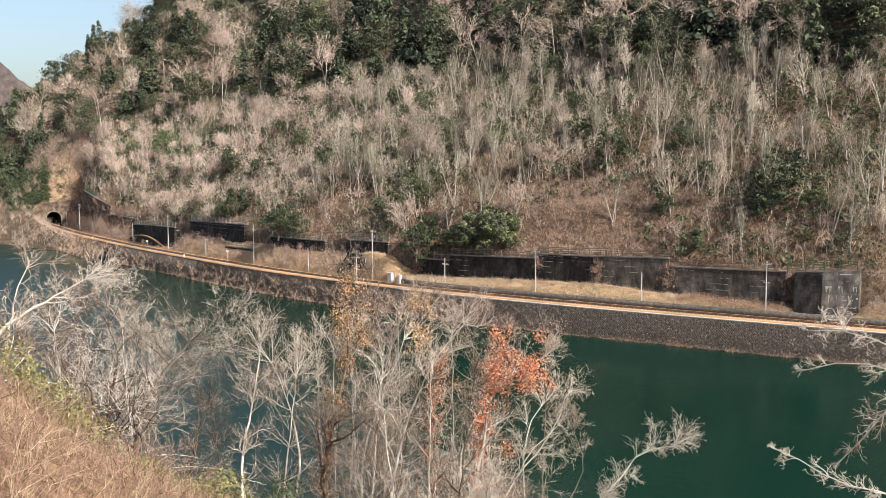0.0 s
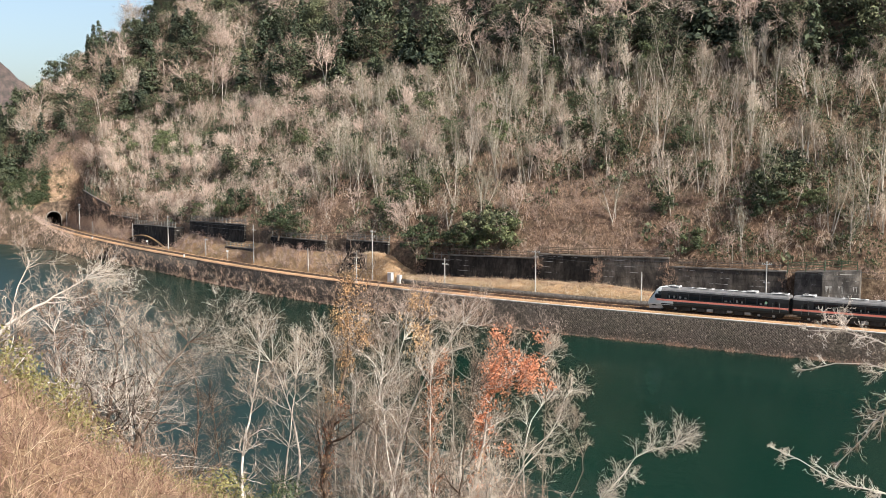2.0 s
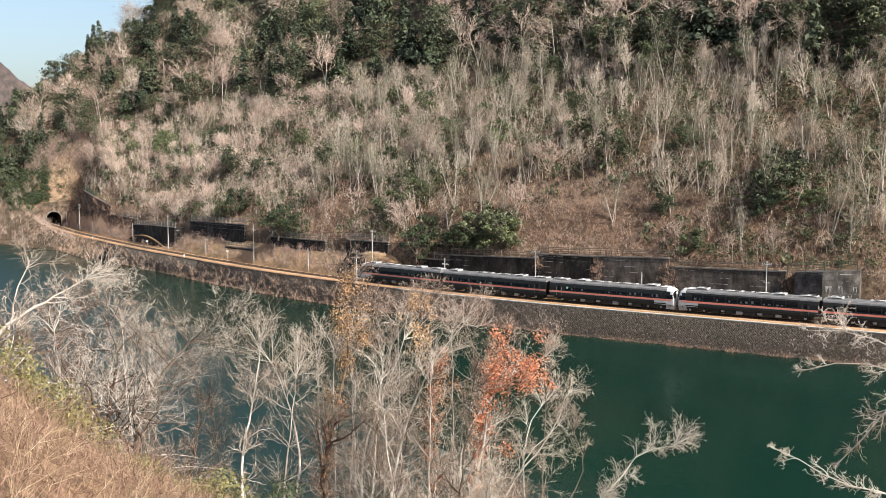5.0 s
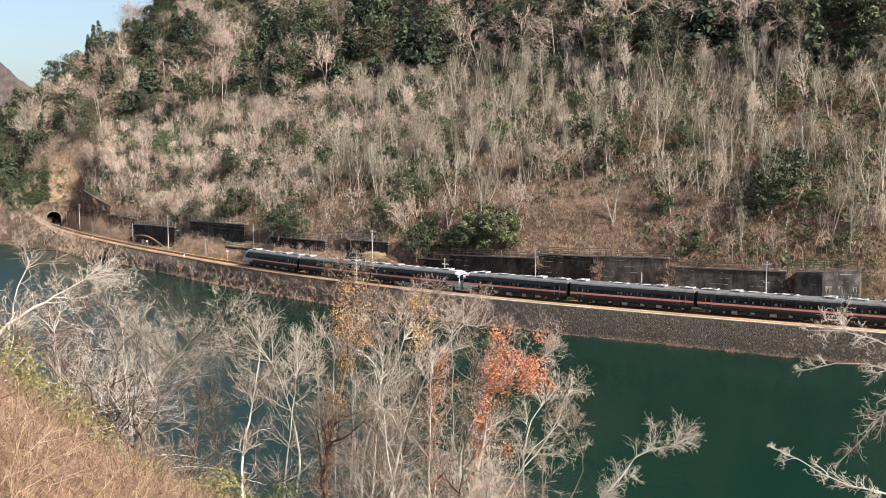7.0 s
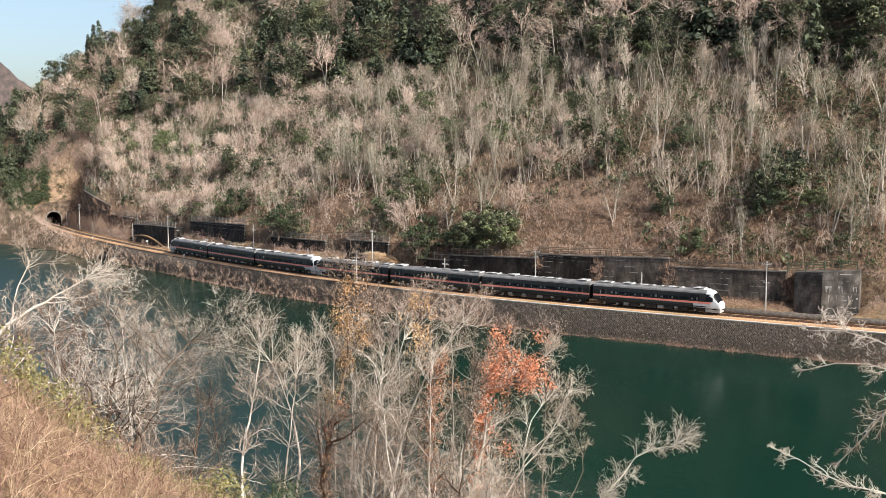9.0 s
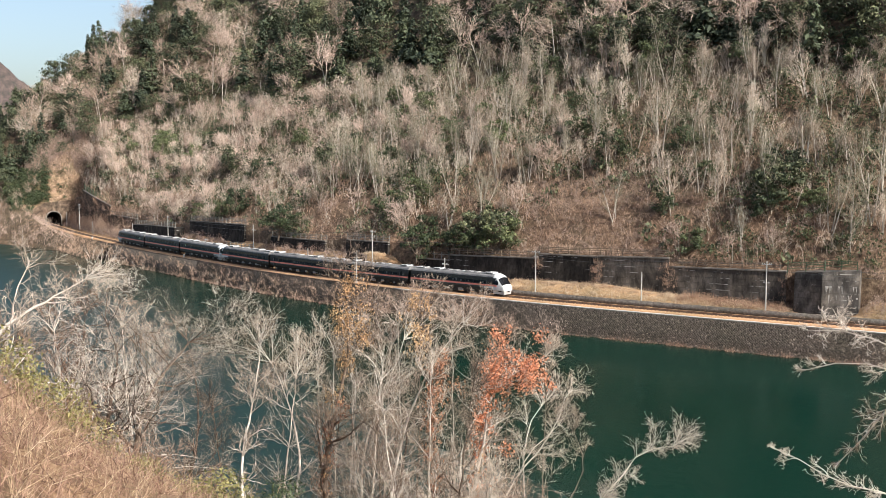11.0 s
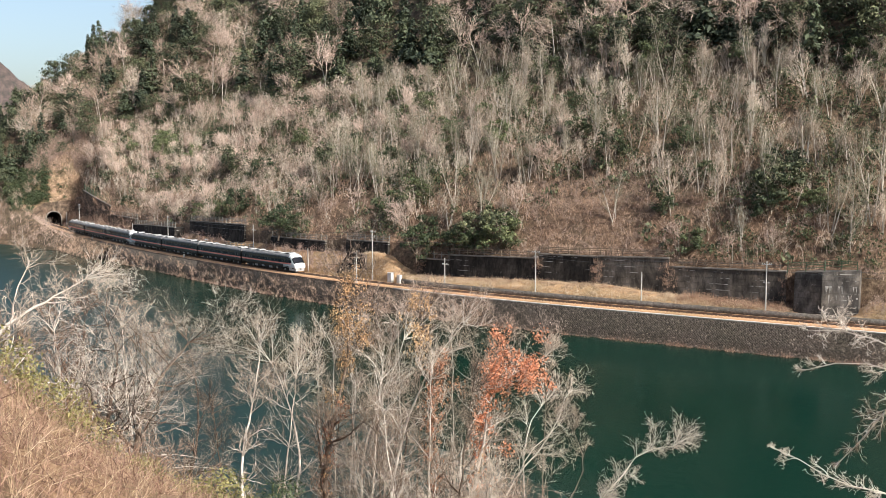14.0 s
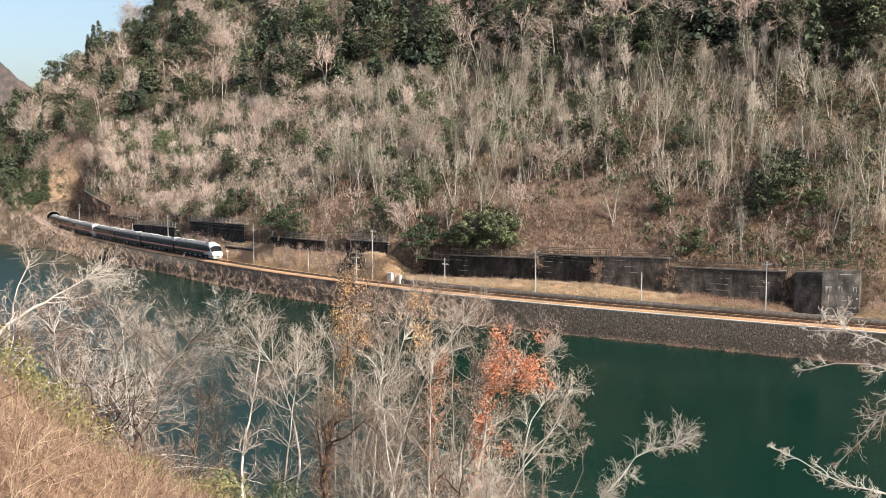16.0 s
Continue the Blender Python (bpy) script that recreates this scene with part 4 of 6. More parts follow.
    if cab:
        outline = lambda dx, zt, wd, zb: [(front + dx, y * wd, zb + (z - 0.92) / 2.64 * (zt - zb)) for y, z in SECTION]
        rings = [outline(*row) for row in cab]
        part("nose", loft(rings), M["white"], car, "rounded white cab front", smooth=False)
        # glass lies a little proud of the sloping front and of the flanks
        def pane(name, k0, k1, pts, inset, push, text):
            a, b = rings[k0], rings[k1]
            lower = [Vector(a[i]).lerp(Vector(b[i]), inset) + push for i in pts]
            upper = [Vector(a[i]).lerp(Vector(b[i]), 1 - inset) + push for i in pts]
            bm = bmesh.new()
            va, vb = [bm.verts.new(p) for p in lower], [bm.verts.new(p) for p in upper]
            wa, wb = [bm.verts.new(p - push * 1.6) for p in lower], [bm.verts.new(p - push * 1.6) for p in upper]
            for i in range(len(va) - 1):
                bm.faces.new((va[i], va[i + 1], vb[i + 1], vb[i]))
                bm.faces.new((wa[i], wb[i], wb[i + 1], wa[i + 1]))
                bm.faces.new((va[i], wa[i], wa[i + 1], va[i + 1]))
                bm.faces.new((vb[i], vb[i + 1], wb[i + 1], wb[i]))
            bm.faces.new((va[0], vb[0], wb[0], wa[0])), bm.faces.new((va[-1], wa[-1], wb[-1], vb[-1]))
            bmesh.ops.recalc_face_normals(bm, faces=bm.faces)
            part(name, bm, M["glass"], car, text)
        ahead = Vector((0.022, 0, 0.016))
        pane("windshield", 3, 4, range(4, 13), 0.04, ahead, "large black windshield")
        for side in (-1, 1):
            rows = []
            for k in range(5):
                flank = sorted((z, abs(y)) for _, y, z in rings[k][:9])
                lo, hi = 1.87, max(1.92, min(2.96, cab[k][1] - 0.28))
                rows.append([(rings[k][0][0], side * (float(np.interp(z, [f[0] for f in flank], [f[1] for f in flank])) + g), z) for z, g in ((lo, 0.014), (lo * 0.5 + hi * 0.5, 0.016), (hi, 0.014), (hi, -0.03), (lo, -0.03), (lo, 0.014))])
            part("cab_window", loft(rows), M["glass"], car, "black wrap-around cab side window")
            part("stripe", side_panel(front - 0.01, front + 0.7, 1.56, 1.83, 0.010, side, 2), M["orange"], car, "faded orange stripe")
            part("cab_flank", side_panel(front - 1.9, front + 0.02, 0.94, 1.54, 0.014, side), M["white"], car, "white flank behind the cab")
            part("headlight", box((0.1, 0.34, 0.16), (L - 0.03, side * 0.78, 1.30), 0.03), M["lamp"], car, "clear headlight")
            part("roof_light", box((0.3, 0.3, 0.1), (front + 0.5, side * 0.35, 3.45), 0.03), M["lamp"], car)
        if cab is UPRIGHT:
            part("end_door", box((0.06, 0.8, 1.9), (L - 0.04, 0, 1.95), 0.02), M["white"], car, "white end door")
        part("roof_cap", box((1.2, 1.9, 0.05), (front - 0.5, 0, 3.545), 0.02), M["white"], car, "white roof end")
        part("skirt", loft([[(front - 0.1, -1.25, 0.9), (front - 0.1, -1.2, 0.32), (front - 0.1, 1.2, 0.32), (front - 0.1, 1.25, 0.9)],
                            [(L - 0.02, -1.05, 0.9), (L - 0.12, -1.0, 0.24), (L - 0.12, 1.0, 0.24), (L - 0.02, 1.05, 0.9)]]), M["unit"], car, "grey front skirt")
        part("coupler", rod((L - 0.3, 0, 0.72), (L + 0.27, 0, 0.72), 0.12), M["dark_metal"], car)
    return car


end_label = "charcoal diesel railcar with raked white cab and orange stripe"
inner_label = "charcoal diesel railcar with upright white cab and orange stripe"
mid_label = "charcoal middle railcar with orange stripe and black windows"
mid_rear = rail_car(None, False, mid_label, REAR_CAR)
# front to rear; turned: its cab looks backwards
TRAIN = [(rail_car(RAKED, True, end_label), False, CAR), (rail_car(None, False, mid_label), False, CAR), (rail_car(UPRIGHT, True, inner_label), True, CAR),
         (rail_car(UPRIGHT, False, inner_label, REAR_CAR), False, REAR_CAR), (mid_rear, False, REAR_CAR), (copy_thing(mid_rear, pose(150, 78, 4.7)), True, REAR_CAR),
         (rail_car(RAKED, False, end_label, REAR_CAR), True, REAR_CAR)]


def nose_at(t):
    """How far along the line the train's nose is at t seconds."""
    return 33.8 + (t - 2) * 19.24 - 0.124 * (t - 2) * (t - 9)


def car_pose(s, turned):
    (a, _), (b, _) = on_line(s - 7.2), on_line(s + 7.2)
    mid, d = (a + b) / 2, b - a
    turn = math.degrees(math.atan2(d[1], d[0])) + (180 if turned else 0)
    return pose(mid[0], mid[1], RAIL, 0, 0, turn)


def motions():
    back = 0.0
    for car, turned, long in TRAIN:
        walk(car, [(t, car_pose(nose_at(t) - back - long / 2, turned)) for t in np.arange(0, 16.01, 0.5)])
        back += long




# ---- plants ----
def unit(v):
    return v / np.maximum(np.linalg.norm(v, axis=-1, keepdims=True), 1e-9)


def limbs(rng, P, D, L, R, segs, wiggle, lift, taper, curl=0.0):
    """Grow branches from points P along D: their nodes, directions and radii; curl: a steady bend of each."""
    nodes, dirs, rad = [P], [], [R]
    bend = curl * rng.normal(size=D.shape) if curl else 0.0
    for j in range(segs):
        D = unit(D + wiggle * rng.normal(size=D.shape) + bend + np.array([0, 0, lift]))
        P = P + D * (L / segs)[:, None]
        nodes.append(P), dirs.append(D), rad.append(R * (1 - (1 - taper) * (j + 1) / segs))
    return np.stack(nodes, 1), np.stack(dirs, 1), np.stack(rad, 1)


def offshoots(rng, nodes, dirs, rad, L, count, t0, angle, ratio, thin):
    """Where the next, finer branches start, and how."""
    nb, k = nodes.shape[0], dirs.shape[1]
    t = np.sort(rng.uniform(t0, 0.98, (nb, count)), 1) * k
    i = np.minimum(t.astype(int), k - 1)
    f = (t - i)[..., None]
    rows = np.arange(nb)[:, None]
    P = nodes[rows, i] * (1 - f) + nodes[rows, i + 1] * f
    D = dirs[rows, i]
    r = rad[rows, i] * (1 - f[..., 0]) + rad[rows, i + 1] * f[..., 0]
    side = unit(np.cross(D, rng.normal(size=D.shape)))
    a = np.radians(rng.normal(angle, angle * 0.22, (nb, count)))[..., None]
    D2 = D * np.cos(a) + side * np.sin(a)
    L2 = L[:, None] * ratio * (1.25 - 0.65 * t / k) * rng.uniform(0.65, 1.25, (nb, count))
    return P.reshape(-1, 3), D2.reshape(-1, 3), L2.ravel(), np.maximum(r * thin, 0.0).ravel()


def tubes(nodes, rad, sides=3):
    """Verts and quads of tapered tubes through the nodes of many branches."""
    nb, k, _ = nodes.shape
    d = np.gradient(nodes, axis=1)
    d = unit(d)
    ref = np.where(np.abs(d[..., 2:]) > 0.9, np.array([1.0, 0, 0]), np.array([0, 0, 1.0]))
    u = unit(np.cross(d, ref))
    v = np.cross(d, u)
    an = np.arange(sides) * 2 * math.pi / sides
    V = nodes[:, :, None, :] + rad[:, :, None, None] * (np.cos(an)[:, None] * u[:, :, None, :] + np.sin(an)[:, None] * v[:, :, None, :])
    idx = np.arange(nb * k * sides).reshape(nb, k, sides)
    nxt = np.roll(idx, -1, axis=2)
    q = np.stack([idx[:, :-1], nxt[:, :-1], nxt[:, 1:], idx[:, 1:]], -1).reshape(-1, 4)
    return V.reshape(-1, 3), q


def spikes(P, D, L, R):
    """Verts and triangles of thin three-sided twigs that end in a point."""
    D = unit(D)
    ref = np.where(np.abs(D[:, 2:]) > 0.9, np.array([1.0, 0, 0]), np.array([0, 0, 1.0]))
    u = unit(np.cross(D, ref))
    v = np.cross(D, u)
    an = np.arange(3) * 2 * math.pi / 3
    base = P[:, None] + R[:, None, None] * (np.cos(an)[None, :, None] * u[:, None] + np.sin(an)[None, :, None] * v[:, None])
    V = np.concatenate([base, (P + D * L[:, None])[:, None]], 1)
    i = np.arange(len(P))[:, None] * 4
    T = np.concatenate([i + np.array([0, 1, 3]), i + np.array([1, 2, 3]), i + np.array([2, 0, 3])], 0)
    return V.reshape(-1, 3), T


def leaves(rng, P, N, size, long=1.5):
    """Verts and quads of pointed leaves or sprays at P that face about N."""
    N = unit(N + 0.55 * rng.normal(size=N.shape))
    a = unit(np.cross(N, rng.normal(size=N.shape)))
    b = np.cross(N, a)
    s = size * rng.uniform(0.6, 1.3, (len(P), 1))
    bend = N * s * 0.18
    V = np.stack([P - a * s * long / 2, P - b * s / 2 + bend, P + a * s * long / 2, P + b * s / 2 + bend], 1)
    i = np.arange(len(P))[:, None] * 4
    return V.reshape(-1, 3), i + np.array([0, 1, 2, 3])


def leaf_tips(rng, P, N, size, long=1.6):
    """Verts and triangles of small pointed leaf tufts for far crowns."""
    N = unit(N + 0.6 * rng.normal(size=N.shape))
    a = unit(np.cross(N, rng.normal(size=N.shape)))
    b = np.cross(N, a)
    s = size * rng.uniform(0.6, 1.3, (len(P), 1))
    V = np.stack([P - a * s * long / 2 - b * s / 2, P - a * s * long / 2 + b * s / 2, P + a * s * long / 2 + N * s * 0.2], 1)
    return V.reshape(-1, 3), np.arange(len(P))[:, None] * 3 + np.array([0, 1, 2])


def slivers(rng, P, D, L, R):
    """Verts and triangles of the finest far twigs, one long blade each."""
    D = unit(D)
    u = unit(np.cross(D, rng.normal(size=D.shape)))
    V = np.stack([P - u * R[:, None], P + u * R[:, None], P + D * L[:, None]], 1)
    return V.reshape(-1, 3), np.arange(len(P))[:, None] * 3 + np.array([0, 1, 2])


class Bunch:
    """Collects pieces of geometry for one mesh."""
    def __init__(self):
        self.v, self.t, self.q, self.n = [], [], [], 0

    def add(self, V, tris=None, quads=None):
        if tris is not None:
            self.t.append(tris + self.n)
        if quads is not None:
            self.q.append(quads + self.n)
        self.v.append(V)
        self.n += len(V)

    def arrays(self):
        return (np.concatenate(self.v), np.concatenate(self.t) if self.t else np.zeros((0, 3), int), np.concatenate(self.q) if self.q else np.zeros((0, 4), int))

    def mesh(self, name):
        return raw_mesh(name, *self.arrays())


def bare_tree(rng, high, r, stems, spread, n1, n2, n3, fine=0.02, lift=0.08, crown_from=0.3, share=0.42, tips=2):
    """Trunk and twigs of a leafless far tree."""
    trunk, crown = Bunch(), Bunch()
    P = np.zeros((stems, 3))
    P[:, :2] = rng.normal(0, 0.12 * stems ** 0.5, (stems, 2))
    az = rng.uniform(0, 6.28, stems)
    lean = rng.uniform(0.02, 0.30 if stems > 1 else 0.12, stems)
    D = unit(np.stack([np.cos(az) * lean, np.sin(az) * lean, np.ones(stems)], 1))
    P[:, 2] -= 0.6
    L = high * rng.uniform(0.75, 1.0, stems)
    nodes, dirs, rad = limbs(rng, P, D, L, np.full(stems, r), 5, 0.06, 0.03, 0.25)
    V, q = tubes(nodes, rad, 4)
    trunk.add(V, None, q)
    A = offshoots(rng, nodes, dirs, rad, L, n1, crown_from, spread, share, 0.62)
    nodes, dirs, rad = limbs(rng, A[0], A[1], A[2], np.maximum(A[3], fine * 1.3), 3, 0.13, lift, 0.35)
    V, q = tubes(nodes, rad, 3)
    crown.add(V, None, q)
    B = offshoots(rng, nodes, dirs, rad, A[2], n2, 0.15, 38, 0.58, 0.7)
    nodes, dirs, rad = limbs(rng, B[0], B[1], B[2], np.full(len(B[2]), fine), 1, 0.06, lift, 0.6)
    V, T = spikes(B[0], dirs[:, 0], B[2], np.full(len(B[2]), fine))
    crown.add(V, T)
    C = offshoots(rng, nodes, dirs, rad, B[2], n3, 0.15, 36, 0.8, 0.7)
    V, T = slivers(rng, C[0], unit(C[1] + np.array([0, 0, lift])), C[2], np.full(len(C[2]), fine * 0.75))
    crown.add(V, T)
    if tips:
        E = offshoots(rng, np.stack([C[0], C[0] + C[1] * C[2][:, None]], 1), C[1][:, None], np.full((len(C[2]), 2), fine), C[2], tips, 0.2, 34, 0.6, 0.7)
        V, T = slivers(rng, E[0], E[1], E[2], np.full(len(E[2]), fine * 0.6))
        crown.add(V, T)
    return trunk, crown


def evergreen(rng, high, wide, clumps, per, leaf):
    """Broadleaf evergreen: trunk, limbs and clumps of leaves with gaps between."""
    trunk, crown = Bunch(), Bunch()
    nodes, dirs, rad = limbs(rng, np.array([[0, 0, -0.6]]), np.array([[0, 0, 1.0]]), np.array([high * 0.85]), np.array([0.035 * high]), 5, 0.07, 0, 0.3)
    V, q = tubes(nodes, rad, 4)
    trunk.add(V, None, q)
    A = offshoots(rng, nodes, dirs, rad, np.array([high]), clumps, 0.12, 66, 0.40 * wide, 0.5)
    nodes, dirs, rad = limbs(rng, A[0], A[1], A[2], A[3], 1, 0.1, 0.15, 0.4)
    V, q = tubes(nodes, rad, 3)
    trunk.add(V, None, q)
    ends = nodes[:, -1]
    ball = high * 0.15 * rng.uniform(0.45, 1.4, (len(ends), 1, 1)) * np.array([1.2, 1.2, 0.6])
    dirn = unit(rng.normal(size=(len(ends), per, 3)) + np.array([0, 0, 0.35]))
    P = ends[:, None] + dirn * ball * rng.uniform(0.3, 1.15, (len(ends), per, 1)) ** 0.7
    V, T = leaf_tips(rng, P.reshape(-1, 3), dirn.reshape(-1, 3), leaf)
    crown.add(V, T)
    return trunk, crown


def conifer(rng, high, wide, tiers):
    """Cedar: straight trunk with drooping sprays in uneven tiers."""
    trunk, crown = Bunch(), Bunch()
    nodes, dirs, rad = limbs(rng, np.array([[0, 0, -0.6]]), np.array([[0, 0, 1.0]]), np.array([high + 0.6]), np.array([0.018 * high]), 6, 0.02, 0, 0.1)
    V, q = tubes(nodes, rad, 5)
    trunk.add(V, None, q)
    for k in range(tiers):
        h = high * (0.2 + 0.8 * (k + rng.uniform(-0.4, 0.4)) / tiers)
        reach = wide * (1 - 0.88 * max(0, (h / high - 0.2) / 0.8)) * rng.uniform(0.7, 1.15)
        m = max(5, int(11 * reach / wide))
        az = rng.uniform(0, 6.28, m)
        D = np.stack([np.cos(az), np.sin(az), rng.uniform(-0.35, 0.25, m)], 1)
        for f in (0.35, 0.6, 0.82, 1.0):
            P = np.array([0, 0, h]) + D * (reach * f * rng.uniform(0.85, 1.1, (m, 1)))
            P = np.repeat(P, 2, 0) + rng.normal(0, 0.11 * reach + 0.1, (2 * m, 3))
            N = unit(np.repeat(D, 2, 0) * 0.6 + np.array([0, 0, 0.8]))
            V, q = leaves(rng, P, N, 0.23 + 0.14 * reach, 2.2)
            crown.add(V, None, q)
    V, q = leaves(rng, np.array([[0, 0, high * k] for k in (0.9, 0.94, 0.98, 1.0)]) + rng.normal(0, 0.1, (4, 3)), np.array([[1, 0, 0.6], [0, 1, 0.6], [-1, 0, 0.6], [0, -1, 0.6]]), 0.5, 1.9)
    crown.add(V, None, q)
    return trunk, crown


def tree_thing(name, pieces, bark, foliage, label, category, group):
    ob = tagged(new(name), label, category, group)
    solid("trunk", pieces[0].mesh("trunk"), bark, ob)
    solid("crown", pieces[1].mesh("crown"), foliage, ob)
    return ob


rng = np.random.default_rng(11)


def planted(protos, spots, rng, lo, hi):
    """Set copies of the prototypes on the hillside."""
    zz = hill(spots)
    ss, nn = line_place(spots)
    edge = (ss < PORTAL) & (nn < 15)
    k = np.clip((nn - 7.5) / 6, 0, 1)
    zz = np.where(edge, wall_top(ss) * (1 - k) + zz * k, zz)
    first = {}
    for (x, y), z in zip(spots, zz):
        i = int(rng.integers(len(protos)))
        m = Matrix.LocRotScale((x, y, z - 0.1), Euler((rng.normal(0, 0.05), rng.normal(0, 0.05), rng.uniform(0, 6.28))), None)
        s = rng.uniform(lo, hi)
        if i not in first:
            first[i] = protos[i]
            protos[i].scale = (s, s, s)
            protos[i].matrix_basis = m @ Matrix.Diagonal((s, s, s, 1))
        else:
            c = copy_thing(protos[i], m)
            c.scale = (s * rng.uniform(0.9, 1.1), s * rng.uniform(0.9, 1.1), s)


def scatter(rng, x0, x1, y0, y1, gap, test):
    """Jittered spots of the hillside that pass the test of (s, n, z, plan)."""
    X, Y = np.meshgrid(np.arange(x0, x1, gap), np.arange(y0, y1, gap), indexing="ij")
    p = np.c_[X.ravel(), Y.ravel()] + rng.uniform(-0.48, 0.48, (X.size, 2)) * gap
    # keep to the valley side that lies before the viewer
    bearing = p[:, 0] / np.maximum(p[:, 1], 1)
    p = p[(bearing > -0.50) & (bearing < 0.50)]
    z = hill(p)
    s, n = line_place(p)
    ok = (z > 0.8) & ((s > PORTAL + 6) | (n > 8.2)) & ~((s > PORTAL - 2) & (s < PORTAL + 8) & (np.abs(n) < 12))
    p, z, s, n = p[ok], z[ok], s[ok], n[ok]
    p = p[test(s, n, z, p)]
    return p[rng.permutation(len(p))]


patch = lambda p, k, seed: np.array([noise.noise(Vector((x * k, y * k, seed))) for x, y in p])
spur = lambda s, n, z: (s > PORTAL + 4) | ((n < 0) & (s > PORTAL - 20))
EDGE_B, EDGE_T = [-0.40, -0.336, -0.22, -0.05, 0.12, 0.45], [0.045, 0.032, 0.054, 0.078, 0.094, 0.097]
woods = lambda s, n, z, p: ((z - 27.6) / p[:, 1] + 0.014 * patch(p, 0.04, 9.0) > np.interp(p[:, 0] / p[:, 1], EDGE_B, EDGE_T)) | (spur(s, n, z))
bracken = lambda z, p: (p[:, 0] / p[:, 1] > 0.085) & (p[:, 0] / p[:, 1] < 0.265) & ((z - 27.6) / p[:, 1] < -0.026 + 0.02 * patch(p, 0.06, 21.0))
below_top = lambda z, p: z < 28 + 0.165 * p[:, 1] + 4

# bare wood of the upper slope, and single trees lower down
crowned = [bare_tree(rng, h, 0.12, 1, 56, 12, 7, 4, 0.034, 0.06, 0.28, 0.56, 1) for h in (9, 10, 11, 8.5)]
crowned += [bare_tree(rng, h, 0.10, 2, 42, 8, 6, 4, 0.032, 0.10, 0.25, 0.5, 1) for h in (9, 10.5)]
protos = [tree_thing("bare_tree", t, M["bark"], M["twig_pink"] if i % 2 == 0 else M["twig"], "leafless broad-crowned tree on the gorge hillside", "tree", "bare hillside trees") for i, t in enumerate(crowned)]
spots = scatter(rng, -240, 140, 100, 520, 6.8, lambda s, n, z, p: woods(s, n, z, p) & below_top(z, p) & (patch(p, 0.045, 4.0) > -0.06))
right = scatter(rng, 15, 140, 100, 330, 6.0, lambda s, n, z, p: woods(s, n, z, p) & below_top(z, p))
planted(protos, np.concatenate([spots[:215], right[:34]]), rng, 1.05, 1.6)
UPRIGHT = [(38, 163), (30, 178), (-39, 225), (39, 176), (-3, 218), (10, 205), (24, 195), (54, 173), (-18, 215), (64, 147), (61, 160), (29, 167), (-29, 227), (-89, 307), (-110, 329), (-97, 300), (48, 166), (16, 187)]
slender = [bare_tree(rng, h, 0.105, k, 30, 8, 5, 3, 0.022, 0.14, 0.3, tips=0) for h, k in ((9.5, 3), (8, 4), (10.5, 2), (7.5, 5), (9, 3))]
protos = [tree_thing("slender_tree", t, M["bark"], M["twig"] if i % 2 else M["twig_olive"], "slender many-stemmed leafless tree with pale bark", "tree", "slender hillside trees") for i, t in enumerate(slender)]
extra = scatter(rng, -150, 120, 120, 380, 5.6, lambda s, n, z, p: ~woods(s, n, z, p) & ~bracken(z, p) & (z > 15) & (p[:, 0] > -25 + 30 * patch(p, 0.03, 66.0)))
planted(protos, np.concatenate([np.array(UPRIGHT, float), extra])[:165], rng, 0.7, 1.25)

bushy = [bare_tree(rng, h, 0.06, k, 42, 8, 5, 3, 0.026, 0.10, 0.12, 0.5, tips=1) for h, k in ((5.5, 3), (6.5, 2), (5, 4), (6, 3))]
protos = [tree_thing("bushy_tree", t, M["bark"], M["twig_pink"] if i % 4 else M["twig"], "rounded pinkish-brown leafless tree on the slope", "tree", "rounded hillside trees") for i, t in enumerate(bushy)]
spots = scatter(rng, -200, 60, 140, 400, 6.0, lambda s, n, z, p: ~woods(s, n, z, p) & ((p[:, 0] < -5) | (patch(p, 0.05, 77.0) > 0.15)))
planted(protos, spots[:190], rng, 0.75, 1.45)

# evergreens
greens = [evergreen(rng, h, w, c, 46, 0.32) for h, w, c in ((8, 1.0, 32), (7, 1.3, 32), (9, 0.9, 34), (6, 1.4, 30), (10, 0.7, 36))]
protos = [tree_thing("evergreen_tree", t, M["fg_dark_bark"], M["scrub_leaf"] if i < 2 else M["leaf"], "dark green broadleaf evergreen tree on the hillside", "tree", "evergreen hillside trees") for i, t in enumerate(greens)]
CLUMPS = [(-27, 233), (-26, 247), (-64, 293), (-55, 266), (1, 183), (6, 178), (10, 176), (-150, 340), (-147, 351), (-143, 357), (-150, 362), (-149, 344), (53, 156), (52, 159), (-77, 278), (-64, 261), (-90, 293), (-5, 196), (39, 157),
          (-36, 214), (19, 189), (26, 192), (73, 179), (75, 174), (37, 163), (-10, 198), (57, 152), (-5, 184), (3, 180), (8, 179), (51, 154), (-29, 235), (-66, 291), (-135, 350)]
spots = scatter(rng, -240, 140, 100, 520, 6.4, lambda s, n, z, p: woods(s, n, z, p) & below_top(z, p) & ((patch(p, 0.045, 4.0) < 0.3) | (p[:, 0] > 25)))
half = rng.random(len(spots)) < 0.6
extra = scatter(rng, -110, 120, 110, 380, 9.0, lambda s, n, z, p: ~woods(s, n, z, p) & ~bracken(z, p) & (patch(p, 0.05, 43.0) > 0.02))
planted(protos[:2], np.concatenate([np.array(CLUMPS, float), extra[:100]]), rng, 0.4, 0.95)
planted(protos[3:4], np.array([(2, 184), (7, 180), (10, 178), (53, 157), (55, 160), (-56, 266), (-27, 234)], float), rng, 0.9, 1.3)
planted(protos[2:], np.concatenate([spots[half][:215], right[34:66]]), rng, 0.85, 1.5)
